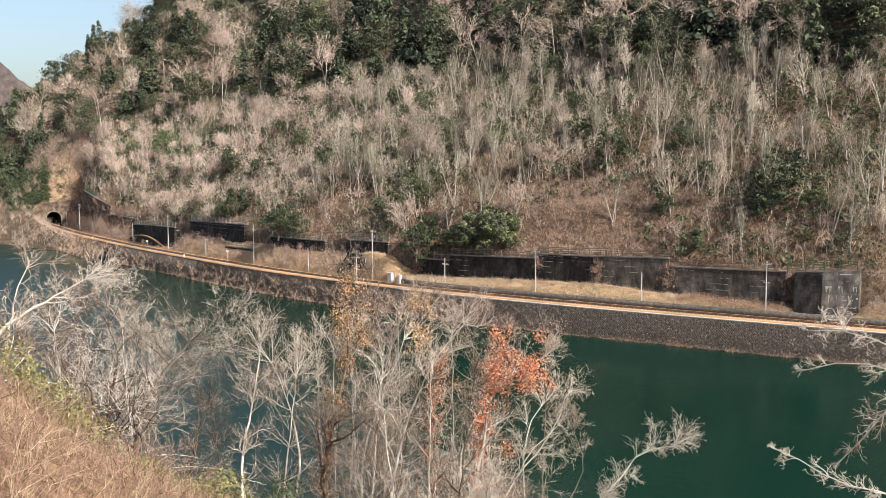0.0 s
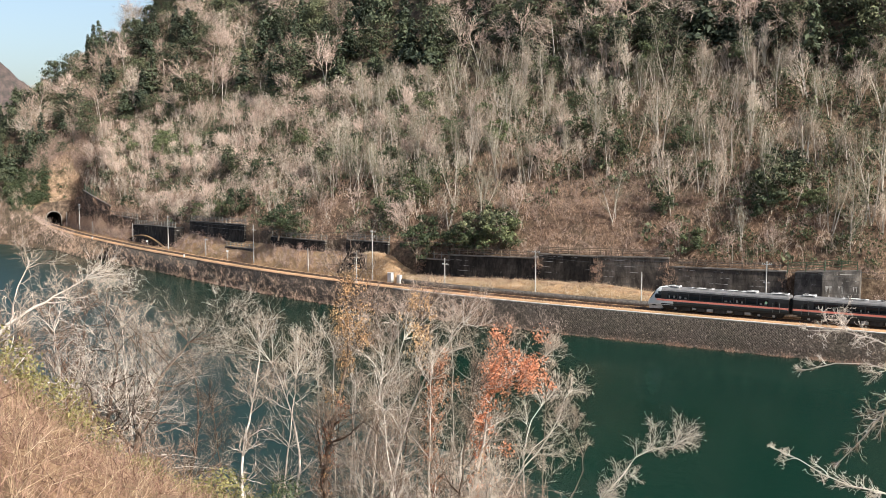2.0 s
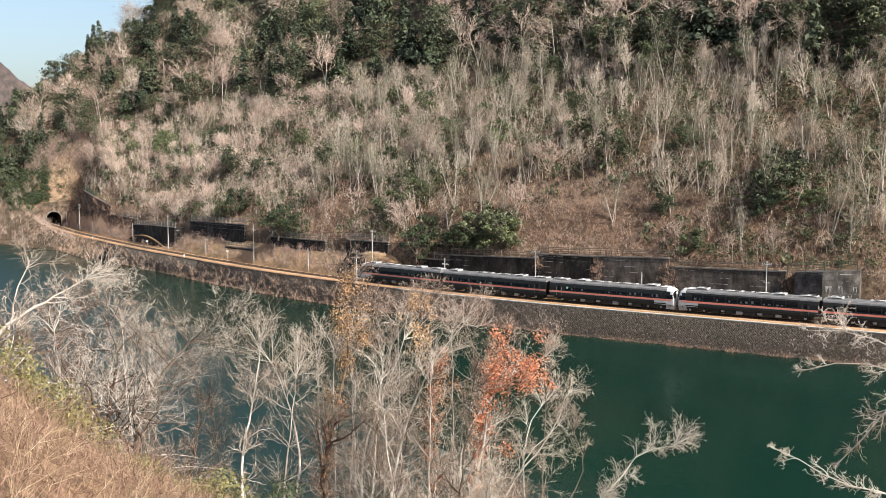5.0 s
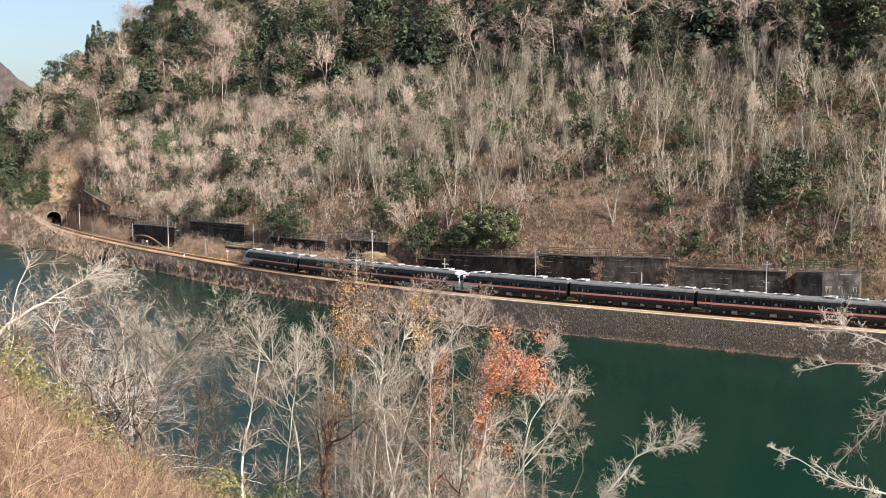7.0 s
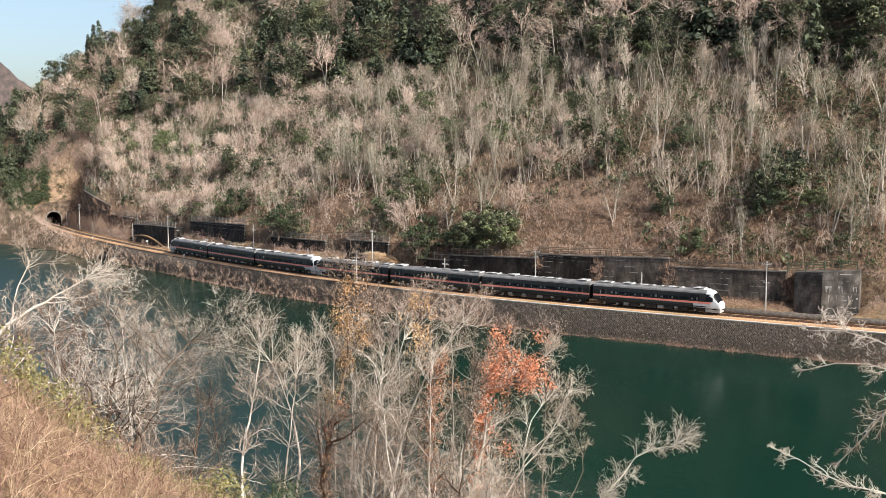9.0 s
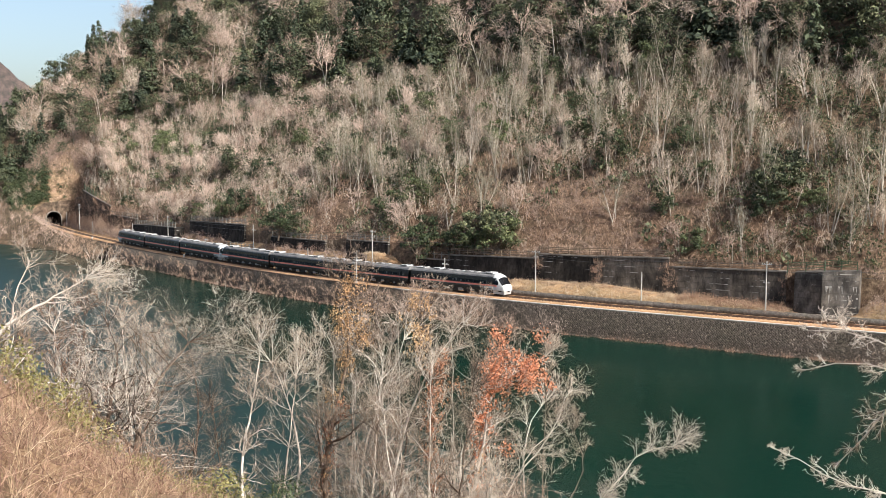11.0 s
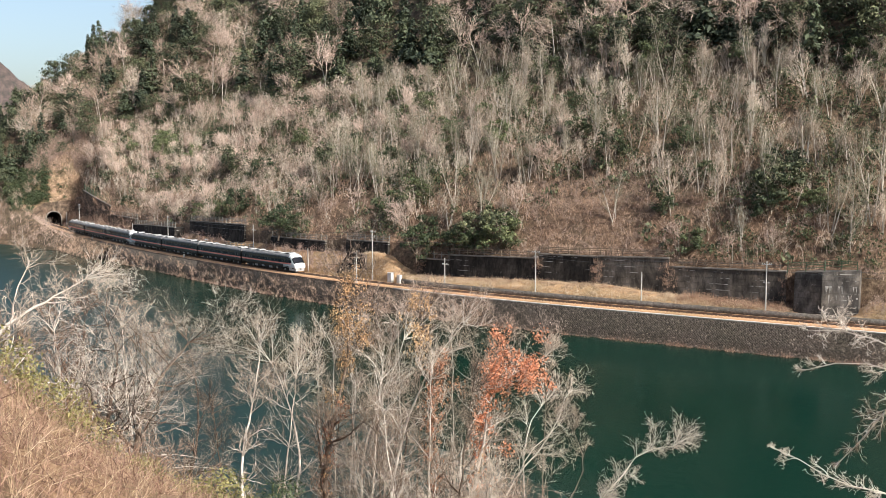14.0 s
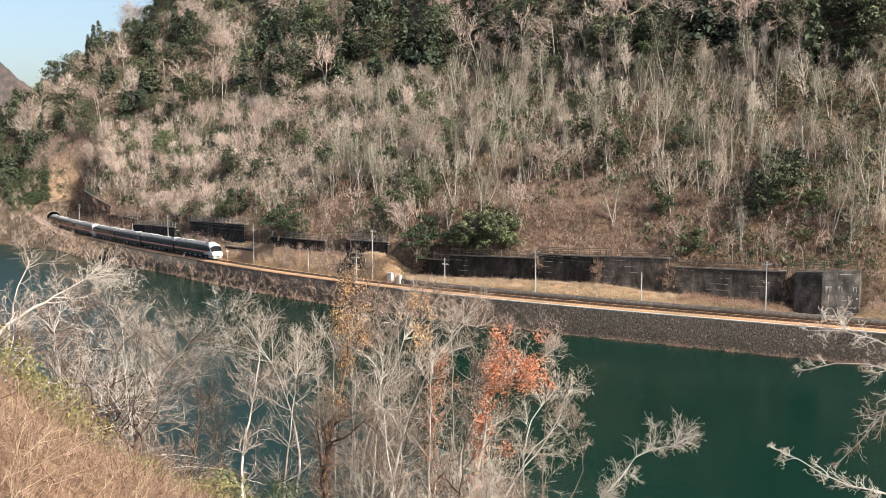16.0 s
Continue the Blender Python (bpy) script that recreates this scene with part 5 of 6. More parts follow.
cedars = [conifer(rng, h, w, 17) for h, w in ((13, 2.8), (11, 2.6), (15, 3.0))]
protos = [tree_thing("cedar_tree", t, M["fg_dark_bark"], M["needle"], "dark green cedar standing among bare trees", "tree", "cedars on the hillside") for t in cedars]
planted(protos, np.concatenate([spots[~half][:165], right[66:95]]), rng, 0.85, 1.3)


def thicket(rng, kinds, spots, z, lo, hi):
    """Many copies of small plants joined into one mesh."""
    out = Bunch()
    which = rng.integers(len(kinds), size=len(spots))
    for k, (V, T, Q) in enumerate(kinds):
        p, zz = spots[which == k], z[which == k]
        m = len(p)
        if not m:
            continue
        a, s = rng.uniform(0, 6.28, m), (rng.uniform(lo, hi, m) if np.ndim(lo) == 0 else rng.uniform(lo[which == k], hi[which == k]))
        c, sn = np.cos(a) * s, np.sin(a) * s
        W = np.empty((m, len(V), 3), np.float32)
        W[..., 0] = c[:, None] * V[:, 0] - sn[:, None] * V[:, 1] + p[:, :1]
        W[..., 1] = sn[:, None] * V[:, 0] + c[:, None] * V[:, 1] + p[:, 1:]
        W[..., 2] = s[:, None] * V[:, 2] * rng.uniform(0.8, 1.2, (m, 1)) + zz[:, None]
        off = (np.arange(m) * len(V))[:, None, None]
        out.add(W.reshape(-1, 3), (T[None] + off).reshape(-1, 3) if len(T) else None, (Q[None] + off).reshape(-1, 4) if len(Q) else None)
    return out


def sapling(rng, high, stems, twigs, r=0.03, spread=26, fine=0, share=0.4, flop=0.22):
    b = Bunch()
    P = rng.normal(0, 0.25, (stems, 3)) * np.array([1, 1, 0])
    D = unit(rng.normal(0, flop, (stems, 3)) + np.array([0, 0, 1.0]))
    L = high * rng.uniform(0.55, 1.0, stems)
    nodes, dirs, rad = limbs(rng, P, D, L, np.full(stems, r), 2, 0.07, 0.05, 0.35)
    V, T = spikes(P, D, L * 0.97, np.full(stems, r))
    b.add(V, T)
    nodes = P[:, None] + D[:, None] * (L[:, None] * np.array([0, 0.5, 1.0]))[..., None]
    dirs = np.repeat(D[:, None], 2, 1)
    A = offshoots(rng, nodes, dirs, rad, L, twigs, 0.2, spread, share, 0.7)
    V, T = slivers(rng, A[0], A[1], A[2], np.full(len(A[2]), r * 0.6))
    b.add(V, T)
    if fine:
        B = offshoots(rng, A[0][:, None] + np.stack([0 * A[1], A[1] * A[2][:, None]], 1), A[1][:, None], np.full((len(A[2]), 2), r), A[2], fine, 0.2, 35, 0.6, 0.7)
        V, T = slivers(rng, B[0], B[1], B[2], np.full(len(B[2]), r * 0.5))
        b.add(V, T)
    return b.arrays()


def tuft(rng, high, blades, wide, r=0.025, flop=0.45):
    b = Bunch()
    P = rng.normal(0, wide, (blades, 3)) * np.array([1, 1, 0.0])
    D = unit(rng.normal(0, flop, (blades, 3)) + np.array([0, 0, 1.0]))
    V, T = spikes(P, D, high * rng.uniform(0.45, 1.0, blades), np.full(blades, r))
    b.add(V, T)
    return b.arrays()


def shrub(rng, high, count, leaf):
    b = Bunch()
    d = unit(rng.normal(size=(count, 3)) + np.array([0, 0, 0.4]))
    P = d * high * 0.5 * rng.uniform(0.4, 1.0, (count, 1)) * np.array([1.1, 1.1, 0.9]) + np.array([0, 0, high * 0.45])
    V, T = leaf_tips(rng, P, d, leaf)
    b.add(V, T)
    return b.arrays()


def ground_z(p):
    z = hill(p)
    s, n = line_place(p)
    k = np.clip((n - 7.5) / 6, 0, 1)
    return np.where((s < PORTAL) & (n < 14), wall_top(s) * (1 - k) + z * k, z) - 0.1


open_slope = lambda s, n, z, p: below_top(z, p)
# tan saplings
spots = scatter(rng, -240, 130, 100, 520, 1.95, lambda s, n, z, p: ~woods(s, n, z, p) & (z > 14) & ~bracken(z, p) & (patch(p, 0.07, 2.0) > -0.06))
kinds = [sapling(rng, h, k, 7, 0.036, 33, 2, 0.45, 0.26) for h, k in ((5.5, 3), (4.5, 3), (6.5, 2), (4, 4), (5, 3))]
tagged(solid("sapling_thicket", thicket(rng, kinds, spots, ground_z(spots), 0.6, 1.15).mesh("sapling_thicket"), M["twig"]), "dense thicket of pale leafless saplings on the slope", "thicket", kind="stuff")
# pinkish brush
spots = scatter(rng, -240, 130, 100, 520, 3.3, lambda s, n, z, p: ~woods(s, n, z, p) & (patch(p, 0.06, 12.0) > -0.1))
kinds = [sapling(rng, h, k, 7, 0.028, 36, 2) for h, k in ((2.8, 5), (2.4, 5), (3.6, 4))]
tagged(solid("brush_thicket", thicket(rng, kinds, spots, ground_z(spots), 0.6, 1.2).mesh("brush_thicket"), M["twig_pink"]), "pinkish brown leafless brush on the hillside", "brush", kind="stuff")
# low evergreen undergrowth
spots = scatter(rng, -240, 130, 100, 520, 2.9, lambda s, n, z, p: open_slope(s, n, z, p) & (patch(p, 0.05, 31.0) + 0.25 * patch(p, 0.17, 33.0) + 0.5 * woods(s, n, z, p) > 0.02))
kinds = [shrub(rng, h, c, 0.27) for h, c in ((1.9, 38), (2.6, 54), (1.4, 30))]
tagged(solid("undergrowth", thicket(rng, kinds, spots, ground_z(spots), 0.8, 1.9).mesh("undergrowth"), M["leaf"]), "dark green evergreen undergrowth on the hillside", "undergrowth", kind="stuff")
spots = scatter(rng, -110, 130, 100, 400, 2.8, lambda s, n, z, p: ~woods(s, n, z, p) & ~bracken(z, p) & (patch(p, 0.045, 81.0) + 0.4 * patch(p, 0.2, 82.0) + 0.3 * (p[:, 0] > -5) > -0.08))
kinds = [shrub(rng, h, c, 0.22) for h, c in ((2.8, 80), (4.2, 120), (2.0, 55))]
tagged(solid("green_scrub", thicket(rng, kinds, spots, ground_z(spots), 0.6, 1.2).mesh("green_scrub"), M["scrub_leaf"]), "dull green evergreen scrub among the saplings", "scrub", kind="stuff")
# brush of the open bracken patch
spots = scatter(rng, 5, 60, 120, 260, 1.25, lambda s, n, z, p: bracken(z, p))
kinds = [sapling(rng, h, 6, 6, 0.024, 46, 2, 0.5, 0.6) for h in (1.2, 1.7, 2.3)]
tagged(solid("bracken_brush", thicket(rng, kinds, spots, ground_z(spots), 0.6, 1.4).mesh("bracken_brush"), M["twig_pink"]), "pinkish brown dead brush on the open patch of slope", "brush", kind="stuff")
# young evergreens among the stems
spots = scatter(rng, -60, 130, 100, 330, 4.2, lambda s, n, z, p: ~woods(s, n, z, p) & ~bracken(z, p) & (patch(p, 0.06, 61.0) + 0.25 * (p[:, 0] > 0) > 0.0))
kinds = [shrub(rng, h, c, 0.24) for h, c in ((3.2, 90), (4.4, 130), (5.4, 150))]
tagged(solid("young_evergreens", thicket(rng, kinds, spots, ground_z(spots) + 0.3, 0.6, 1.15).mesh("young_evergreens"), M["olive_leaf"]), "olive-green young evergreens among the pale stems", "undergrowth", kind="stuff")
# unseen wood, added above the view to darken what the river reflects
spots = scatter(rng, -160, 200, 150, 420, 5.0, lambda s, n, z, p: ~below_top(z, p) & (z < 150) & (n > 0))
kinds = [shrub(rng, h, 70, 0.85) for h in (7.0, 9.0, 11.0)]
tagged(solid("upper_wood", thicket(rng, kinds, spots, ground_z(spots), 0.8, 1.2).mesh("upper_wood"), M["needle"]), "dark unseen evergreen wood added above the view to darken reflections", "wood", kind="stuff")
# dry grass of the slope's foot
spots = scatter(rng, -150, 130, 60, 400, 1.4, lambda s, n, z, p: (n < 26) & (s < PORTAL) & (patch(p, 0.06, 91.0) > -0.1 - 0.4 * (n < 14)))
kinds = [tuft(rng, h, 9, 0.4, 0.045, 0.9) for h in (0.8, 1.1, 1.4)]
tagged(solid("slope_grass", thicket(rng, kinds, spots, ground_z(spots), 0.6, 1.2).mesh("slope_grass"), M["slope_straw"]), "tan dry grass and bracken at the foot of the slope", "grass", kind="stuff")
# bracken and brambles just above the walls
spots = scatter(rng, -150, 130, 60, 400, 1.15, lambda s, n, z, p: (n < 15) & (s < PORTAL))
kinds = [tuft(rng, h, 8, 0.35, 0.035, 1.1) for h in (0.6, 0.9)] + [sapling(rng, h, 4, 5, 0.022, 42, 0, 0.5, 0.6) for h in (1.2, 1.8)]
tagged(solid("bramble", thicket(rng, kinds, spots, ground_z(spots), 0.6, 1.3).mesh("bramble"), M["slope_straw"]), "tan brambles and bracken above the railway walls", "brush", kind="stuff")
# taller scrub against the rock cutting
ss = np.concatenate([rng.uniform(211, 286, 150), rng.uniform(238, 286, 170)])
nn = rng.uniform(4.0, 6.3, 320)
spots = beside(ss, nn, 0)[:, :2]
kinds = [sapling(rng, h, 5, 7, 0.03, 32, 1) for h in (2.0, 2.8, 3.6, 4.6)]
tagged(solid("cutting_scrub", thicket(rng, kinds, spots, verge_z(ss, nn) - 0.1, 0.6, 1.2).mesh("cutting_scrub"), M["red_straw"]), "tall leafless scrub against the rock cutting", "scrub", kind="stuff")
# low brush on the open foot of the slope
spots = scatter(rng, -100, 130, 60, 330, 1.4, lambda s, n, z, p: (n < 42) & (s < 150) & ~woods(s, n, z, p) & (patch(p, 0.08, 17.0) > -0.3))
kinds = [sapling(rng, h, 5, 5, 0.03, 44, 0, 0.55, 0.7) for h in (1.4, 2.0, 2.6)]
tagged(solid("russet_hill_brush", thicket(rng, kinds, spots, ground_z(spots), 0.6, 1.3).mesh("russet_hill_brush"), M["slope_straw"]), "russet dead brush sprawling on the lower slope", "brush", kind="stuff")
# olive scrub
spots = scatter(rng, -240, 130, 100, 520, 2.9, lambda s, n, z, p: ~woods(s, n, z, p) & ~bracken(z, p) & (patch(p, 0.05, 51.0) > 0.0))
kinds = [sapling(rng, h, k, 6, 0.026, 36, 0, 0.5, 0.35) for h, k in ((3.0, 4), (4.0, 4))]
tagged(solid("olive_scrub", thicket(rng, kinds, spots, ground_z(spots), 0.6, 1.2).mesh("olive_scrub"), M["twig_olive"]), "olive-grey leafless scrub among the saplings", "scrub", kind="stuff")
# dry grass and creepers along the railway
ss = rng.uniform(-25, PORTAL - 2, 5200)
nn = rng.uniform(2.95, 7.0, 5200)
ok = ~((ss > 178) & (ss < 211) & (nn > 3.3)) & ~((ss > 136) & (ss < 152) & (nn > 4.3)) & ~((ss > 3.5) & (ss < 14) & (nn > 3.8)) & ~((ss > 84) & (ss < 90) & (nn < 3.6))
ss, nn = ss[ok], nn[ok]
pl = beside(ss, nn, 0)[:, :2]
zz = verge_z(ss, nn)
inside = (ss > 86.5) & (ss < 103.5)
zz = np.where(inside, np.maximum(zz, 4.3 + 5.0 * np.clip(np.sin(np.clip((ss - 86.5) / 17, 0, 1) * math.pi), 0, 1) ** 0.55 * np.clip((nn - 2.9) / 2.2, 0, 1) ** 0.6), zz)
grassy = (ss < 86) | inside
kinds = [tuft(rng, h, 11, 0.3, 0.03, 0.7) for h in (0.6, 0.8, 1.0)]
tagged(solid("dry_grass_tufts", thicket(rng, kinds, pl[grassy], zz[grassy] - 0.05, 0.6, 1.1).mesh("dry_grass_tufts"), M["straw"]), "dry straw-coloured grass along the railway verge", "grass", kind="stuff")
kinds = [sapling(rng, h, k, 6, 0.026, 44, 1, 0.5, 0.6) for h, k in ((1.5, 5), (1.9, 5), (1.1, 6))]
tagged(solid("verge_brush", thicket(rng, kinds, pl[~grassy][::2], zz[~grassy][::2] - 0.05, 0.6, 1.4).mesh("verge_brush"), M["twig_pink"]), "leafless brown brush crowding the railway verge", "brush", kind="stuff")
ss = np.concatenate([rng.uniform(14, 31, 150), rng.uniform(31, 84, 150)])
nn = np.where(ss < 31, rng.uniform(3.2, 6.4, 300), rng.uniform(4.6, 6.8, 300))
kinds = [sapling(rng, h, 7, 6, 0.022, 48, 1, 0.5, 0.8) for h in (1.0, 1.4, 1.8)] + [tuft(rng, 1.2, 16, 0.35, 0.03, 0.7)]
tagged(solid("verge_weeds", thicket(rng, kinds, beside(ss, nn, 0)[:, :2], verge_z(ss, nn) - 0.05, np.where(ss < 31, 0.7, 0.35), np.where(ss < 31, 1.25, 0.8)).mesh("verge_weeds"), M["slope_straw"]), "tangled dead weeds in front of the concrete walls", "weeds", kind="stuff")
ss, nn = rng.uniform(-45, 4.5, 420), rng.uniform(3.3, 13, 420)
spots = beside(ss, nn, 0)[:, :2]
kinds = [sapling(rng, h, 6, 6, 0.024, 44, 1, 0.5, 0.6) for h in (1.2, 1.8, 2.6)]
tagged(solid("corner_brush", thicket(rng, kinds, spots, np.where(nn < 7.3, verge_z(ss, nn), ground_z(spots)) - 0.05, 0.6, 1.3).mesh("corner_brush"), M["twig_pink"]), "tangled leafless brush past the forward wall", "brush", kind="stuff")
# brush and grass at the foot of the river wall and on the embankment
ss = np.concatenate([rng.uniform(-20, 90, 200), rng.uniform(60, 90, 150), rng.uniform(90, 288, 1000)])
nn = np.where(ss < 62, rng.uniform(-4.2, -3.7, len(ss)), -rng.uniform(2.7, 4.2, len(ss)) - np.where(ss > 205, rng.uniform(0, 5, len(ss)), 0))
zz = np.where(ss < 62, 0.0, np.where(ss > 205, np.interp(-nn, [2.3, 3.2, 5, 7, 9.5], [4.25, 3.8, 2.4, 0.9, 0]), np.interp(-nn, [2.7, 3.9], [3.4, 0.0])))
pl = beside(ss, nn, 0)[:, :2]
kinds = [sapling(rng, h, k, 5, 0.026, 40, 0, 0.5, 0.6) for h, k in ((1.1, 5), (1.6, 4), (0.9, 5))]
high_up = ss > 62
foot = thicket(rng, [tuft(rng, h, 14, 0.45, 0.03, 1.0) for h in (0.5, 0.7)], pl[~high_up], zz[~high_up] - 0.1, 0.5, 1.2)
tagged(solid("wall_foot_grass", foot.mesh("wall_foot_grass"), M["red_straw"]), "brown dry growth at the foot of the river wall", "grass", kind="stuff")
kinds_dry = [tuft(rng, h, 12, 0.3, 0.03, 0.5) for h in (0.9, 1.3, 1.7)]
ws = np.concatenate([rng.uniform(-25, 150, 420), rng.normal(28, 1.2, 30), rng.normal(8, 1.0, 25), rng.normal(58, 1.5, 30)])
wn_ = -rng.uniform(3.5, 4.2, len(ws))
tagged(solid("wall_foot_reeds", thicket(rng, kinds_dry, beside(ws, wn_, 0)[:, :2], np.full(len(ws), -0.1), 0.3, 0.9).mesh("wall_foot_reeds"), M["red_straw"]), "brown dry reeds along the foot of the river wall", "grass", kind="stuff")
js = np.concatenate([rng.normal(c, w, k) for c, w, k in ((45.6, 0.5, 60), (33.2, 0.6, 50), (57.0, 0.4, 30), (84.0, 0.8, 50), (15.0, 0.6, 30), (226, 7, 60), (252, 9, 130), (276, 7, 60))])
jz = rng.uniform(5.6, 10.8, len(js))
jz = np.where(js > 200, rng.uniform(5.5, 15, len(js)), jz)
jk = [sapling(rng, h, 5, 5, 0.022, 42, 0, 0.5, 0.9) for h in (0.7, 1.1)]
tagged(solid("wall_creeper", thicket(rng, jk, beside(js, 6.75 - 0.05 * (10 - jz), 0)[:, :2], jz, np.where(js > 200, 1.2, 0.5), np.where(js > 200, 2.8, 1.1)).mesh("wall_creeper"), M["red_straw"]), "brown dead creeper hanging on the concrete walls", "creeper", kind="stuff")
pl, zz = pl[high_up], zz[high_up]
tagged(solid("river_brush", thicket(rng, kinds, pl, zz - 0.1, 0.6, 1.5).mesh("river_brush"), M["red_straw"]), "leafless grey-brown brush over the river wall", "brush", kind="stuff")

# growth on the slope above the portal
a, c = rng.uniform(0, 15.99, 1100), rng.uniform(0, 3.6, 1100)
i, j = a.astype(int), c.astype(int)
fa, fc = (a - i)[:, None], (c - j)[:, None]
R0 = PORTAL_ROWS
spot = (R0[i, j] * (1 - fa) + R0[i + 1, j] * fa) * (1 - fc) + (R0[i, j + 1] * (1 - fa) + R0[i + 1, j + 1] * fa) * fc
upper = spot[spot[:, 2] + 0.5 * rng.normal(0, 2, len(spot)) > 22]
kinds = [sapling(rng, h, 4, 7, 0.034, 36, 2, 0.5, 0.3) for h in (4.0, 5.5, 7.0)]
tagged(solid("portal_thicket", thicket(rng, kinds, upper[::2, :2], upper[::2, 2] - 0.2, 0.7, 1.2).mesh("portal_thicket"), M["twig_pink"]), "pinkish leafless thicket high above the tunnel portal", "thicket", kind="stuff")
sunny = spot[:, 0] / spot[:, 1] > -0.40
kinds = [tuft(rng, h, 10, 0.4, 0.04, 0.9) for h in (0.7, 1.1)] + [sapling(rng, 1.6, 5, 6, 0.026, 38)]
open_spot, wild = spot[sunny], spot[~sunny]
tagged(solid("portal_grass", thicket(rng, kinds, open_spot[:, :2], open_spot[:, 2] - 0.1, 0.6, 1.5).mesh("portal_grass"), M["slope_straw"]), "dry grass and scrub above the tunnel portal", "grass", kind="stuff")
spot = np.concatenate([spot[rng.permutation(len(spot))[:60]], wild])
j = np.arange(len(spot))
kinds = [shrub(rng, h, 64, 0.28) for h in (1.5, 2.2, 3.2)]
tagged(solid("portal_shrubs", thicket(rng, kinds, spot[j, :2], spot[j, 2] - 0.1, 0.6, 1.2).mesh("portal_shrubs"), M["scrub_leaf"]), "small dull green shrubs above the tunnel portal", "shrubs", kind="stuff")
# brush beside the portal, down to the water
ss, nn = rng.uniform(228, 300, 900), -rng.uniform(4, 34, 900)
spots = beside(ss, nn, 0)[:, :2]
zz = np.minimum(hill(spots), np.where(ss < PORTAL + 1, 3.9 + 1.2 * np.maximum(0, -nn - 5), 99))
ok = zz > 0.4
kinds = [sapling(rng, h, 4, 6, 0.032, 38, 1, 0.5, 0.4) for h in (2.2, 3.0, 3.8)]
tagged(solid("shore_brush", thicket(rng, kinds, spots[ok], zz[ok] - 0.15, 0.6, 1.25).mesh("shore_brush"), M["twig_pink"]), "pale leafless brush on the shore beside the tunnel", "brush", kind="stuff")


# ---- the near bank: trees, brush ----
def grown_tree(rng, name, path, r0, r1, n1, n2, n3, n4, reach, label, bark, twig, spread=50, lift=0.05, start=0.35, group="trees on the near bank", foliage=None):
    """A leafless tree whose trunk follows a few waypoints; foliage: (material, count, from, to, size, name)."""
    n3, n4 = max(3, n3 - 2), max(2, n4 - 1)
    pts = np.array(path, float)
    foot = pts[0].copy()
    foot[2] = bank(pts[:1, :2])[0] - 0.3
    if foot[2] < pts[0, 2] - 0.4:
        pts = np.concatenate([[foot], pts])
    d = np.r_[0, np.cumsum(np.linalg.norm(np.diff(pts, axis=0), axis=1))]
    u = np.linspace(0, d[-1], 22)
    nodes = np.stack([natural(d, pts[:, k], u) for k in range(3)], 1) if len(pts) > 2 else np.stack([np.interp(u, d, pts[:, k]) for k in range(3)], 1)
    nodes[1:-1] += rng.normal(0, 0.025, (20, 3))
    nodes = nodes[None]
    dirs = unit(np.diff(nodes, axis=1))
    rad = np.linspace(r0, min(r1, 0.012), 22)[None]
    ob = tagged(new(name), label, "tree", group)
    ob.location = pts[0]
    base = pts[0]
    tr, br, tw = Bunch(), Bunch(), Bunch()
    V, q = tubes(nodes - base, rad, 7)
    tr.add(V, None, q)
    A = offshoots(rng, nodes, dirs, rad, np.array([reach * 1.3]), n1, start, spread, 0.8, 0.55)
    tips, tip_reach = (2, 0.4) if name == "overhanging_tree" else (5, 1.0)
    lead = np.repeat(dirs[0, -1][None], tips, 0)
    A = [np.concatenate(x) for x in zip(A, (np.repeat(nodes[0, -1][None], tips, 0), unit(lead + 0.45 * rng.normal(size=lead.shape)), tip_reach * reach * rng.uniform(0.5, 0.9, tips), np.full(tips, 0.018)))]
    A[3] = np.maximum(A[3], 0.011)
    n_, d_, r_ = limbs(rng, A[0], A[1], A[2], A[3], 8, 0.15, lift, 0.25, 0.06)
    V, q = tubes(n_ - base, r_, 4)
    br.add(V, None, q)
    B = offshoots(rng, n_, d_, r_, A[2], n2, 0.08, 46, 0.66, 0.6)
    n2_, d2_, r2_ = limbs(rng, B[0], B[1], B[2], np.maximum(B[3], 0.0075), 5, 0.17, lift, 0.4, 0.10)
    V, q = tubes(n2_ - base, r2_, 3)
    br.add(V, None, q)
    C = offshoots(rng, n2_, d2_, r2_, B[2], n3 + 1, 0.08, 46, 0.55, 0.62)
    n3_, d3_, r3_ = limbs(rng, C[0], C[1], C[2], np.maximum(C[3], 0.0048), 3, 0.16, lift * 1.2, 0.45, 0.12)
    V, q = tubes(n3_ - base, r3_, 3)
    tw.add(V, None, q)
    E = offshoots(rng, n3_, d3_, r3_, C[2], n4 + 1, 0.08, 44, 0.5, 0.7)
    V, T = slivers(rng, E[0] - base, unit(E[1] + np.array([0, 0, lift])), E[2], np.full(len(E[2]), 0.0045))
    tw.add(V, T)
    V, T, Q = br.arrays()
    tr.add(V, None, Q)
    solid("trunk", tr.mesh("trunk"), bark, ob, smooth=True)
    solid("crown", tw.mesh("crown"), twig, ob)
    for mat, count, lo, hi, size, pname, wide in (foliage or ()):
        t = rng.uniform(lo, hi, count) * 21
        i = np.minimum(t.astype(int), 20)
        f = (t - i)[:, None]
        P = nodes[0, i] * (1 - f) + nodes[0, i + 1] * f
        hub = P + rng.normal(0, wide, P.shape)
        P = np.repeat(hub, 22, 0) + rng.normal(0, wide * 0.4, (count * 22, 3))
        lv = Bunch()
        V, q = leaves(rng, P - base, unit(rng.normal(size=P.shape)), size, 1.5)
        lv.add(V, None, q)
        solid(pname, lv.mesh(pname), mat, ob)
    return ob


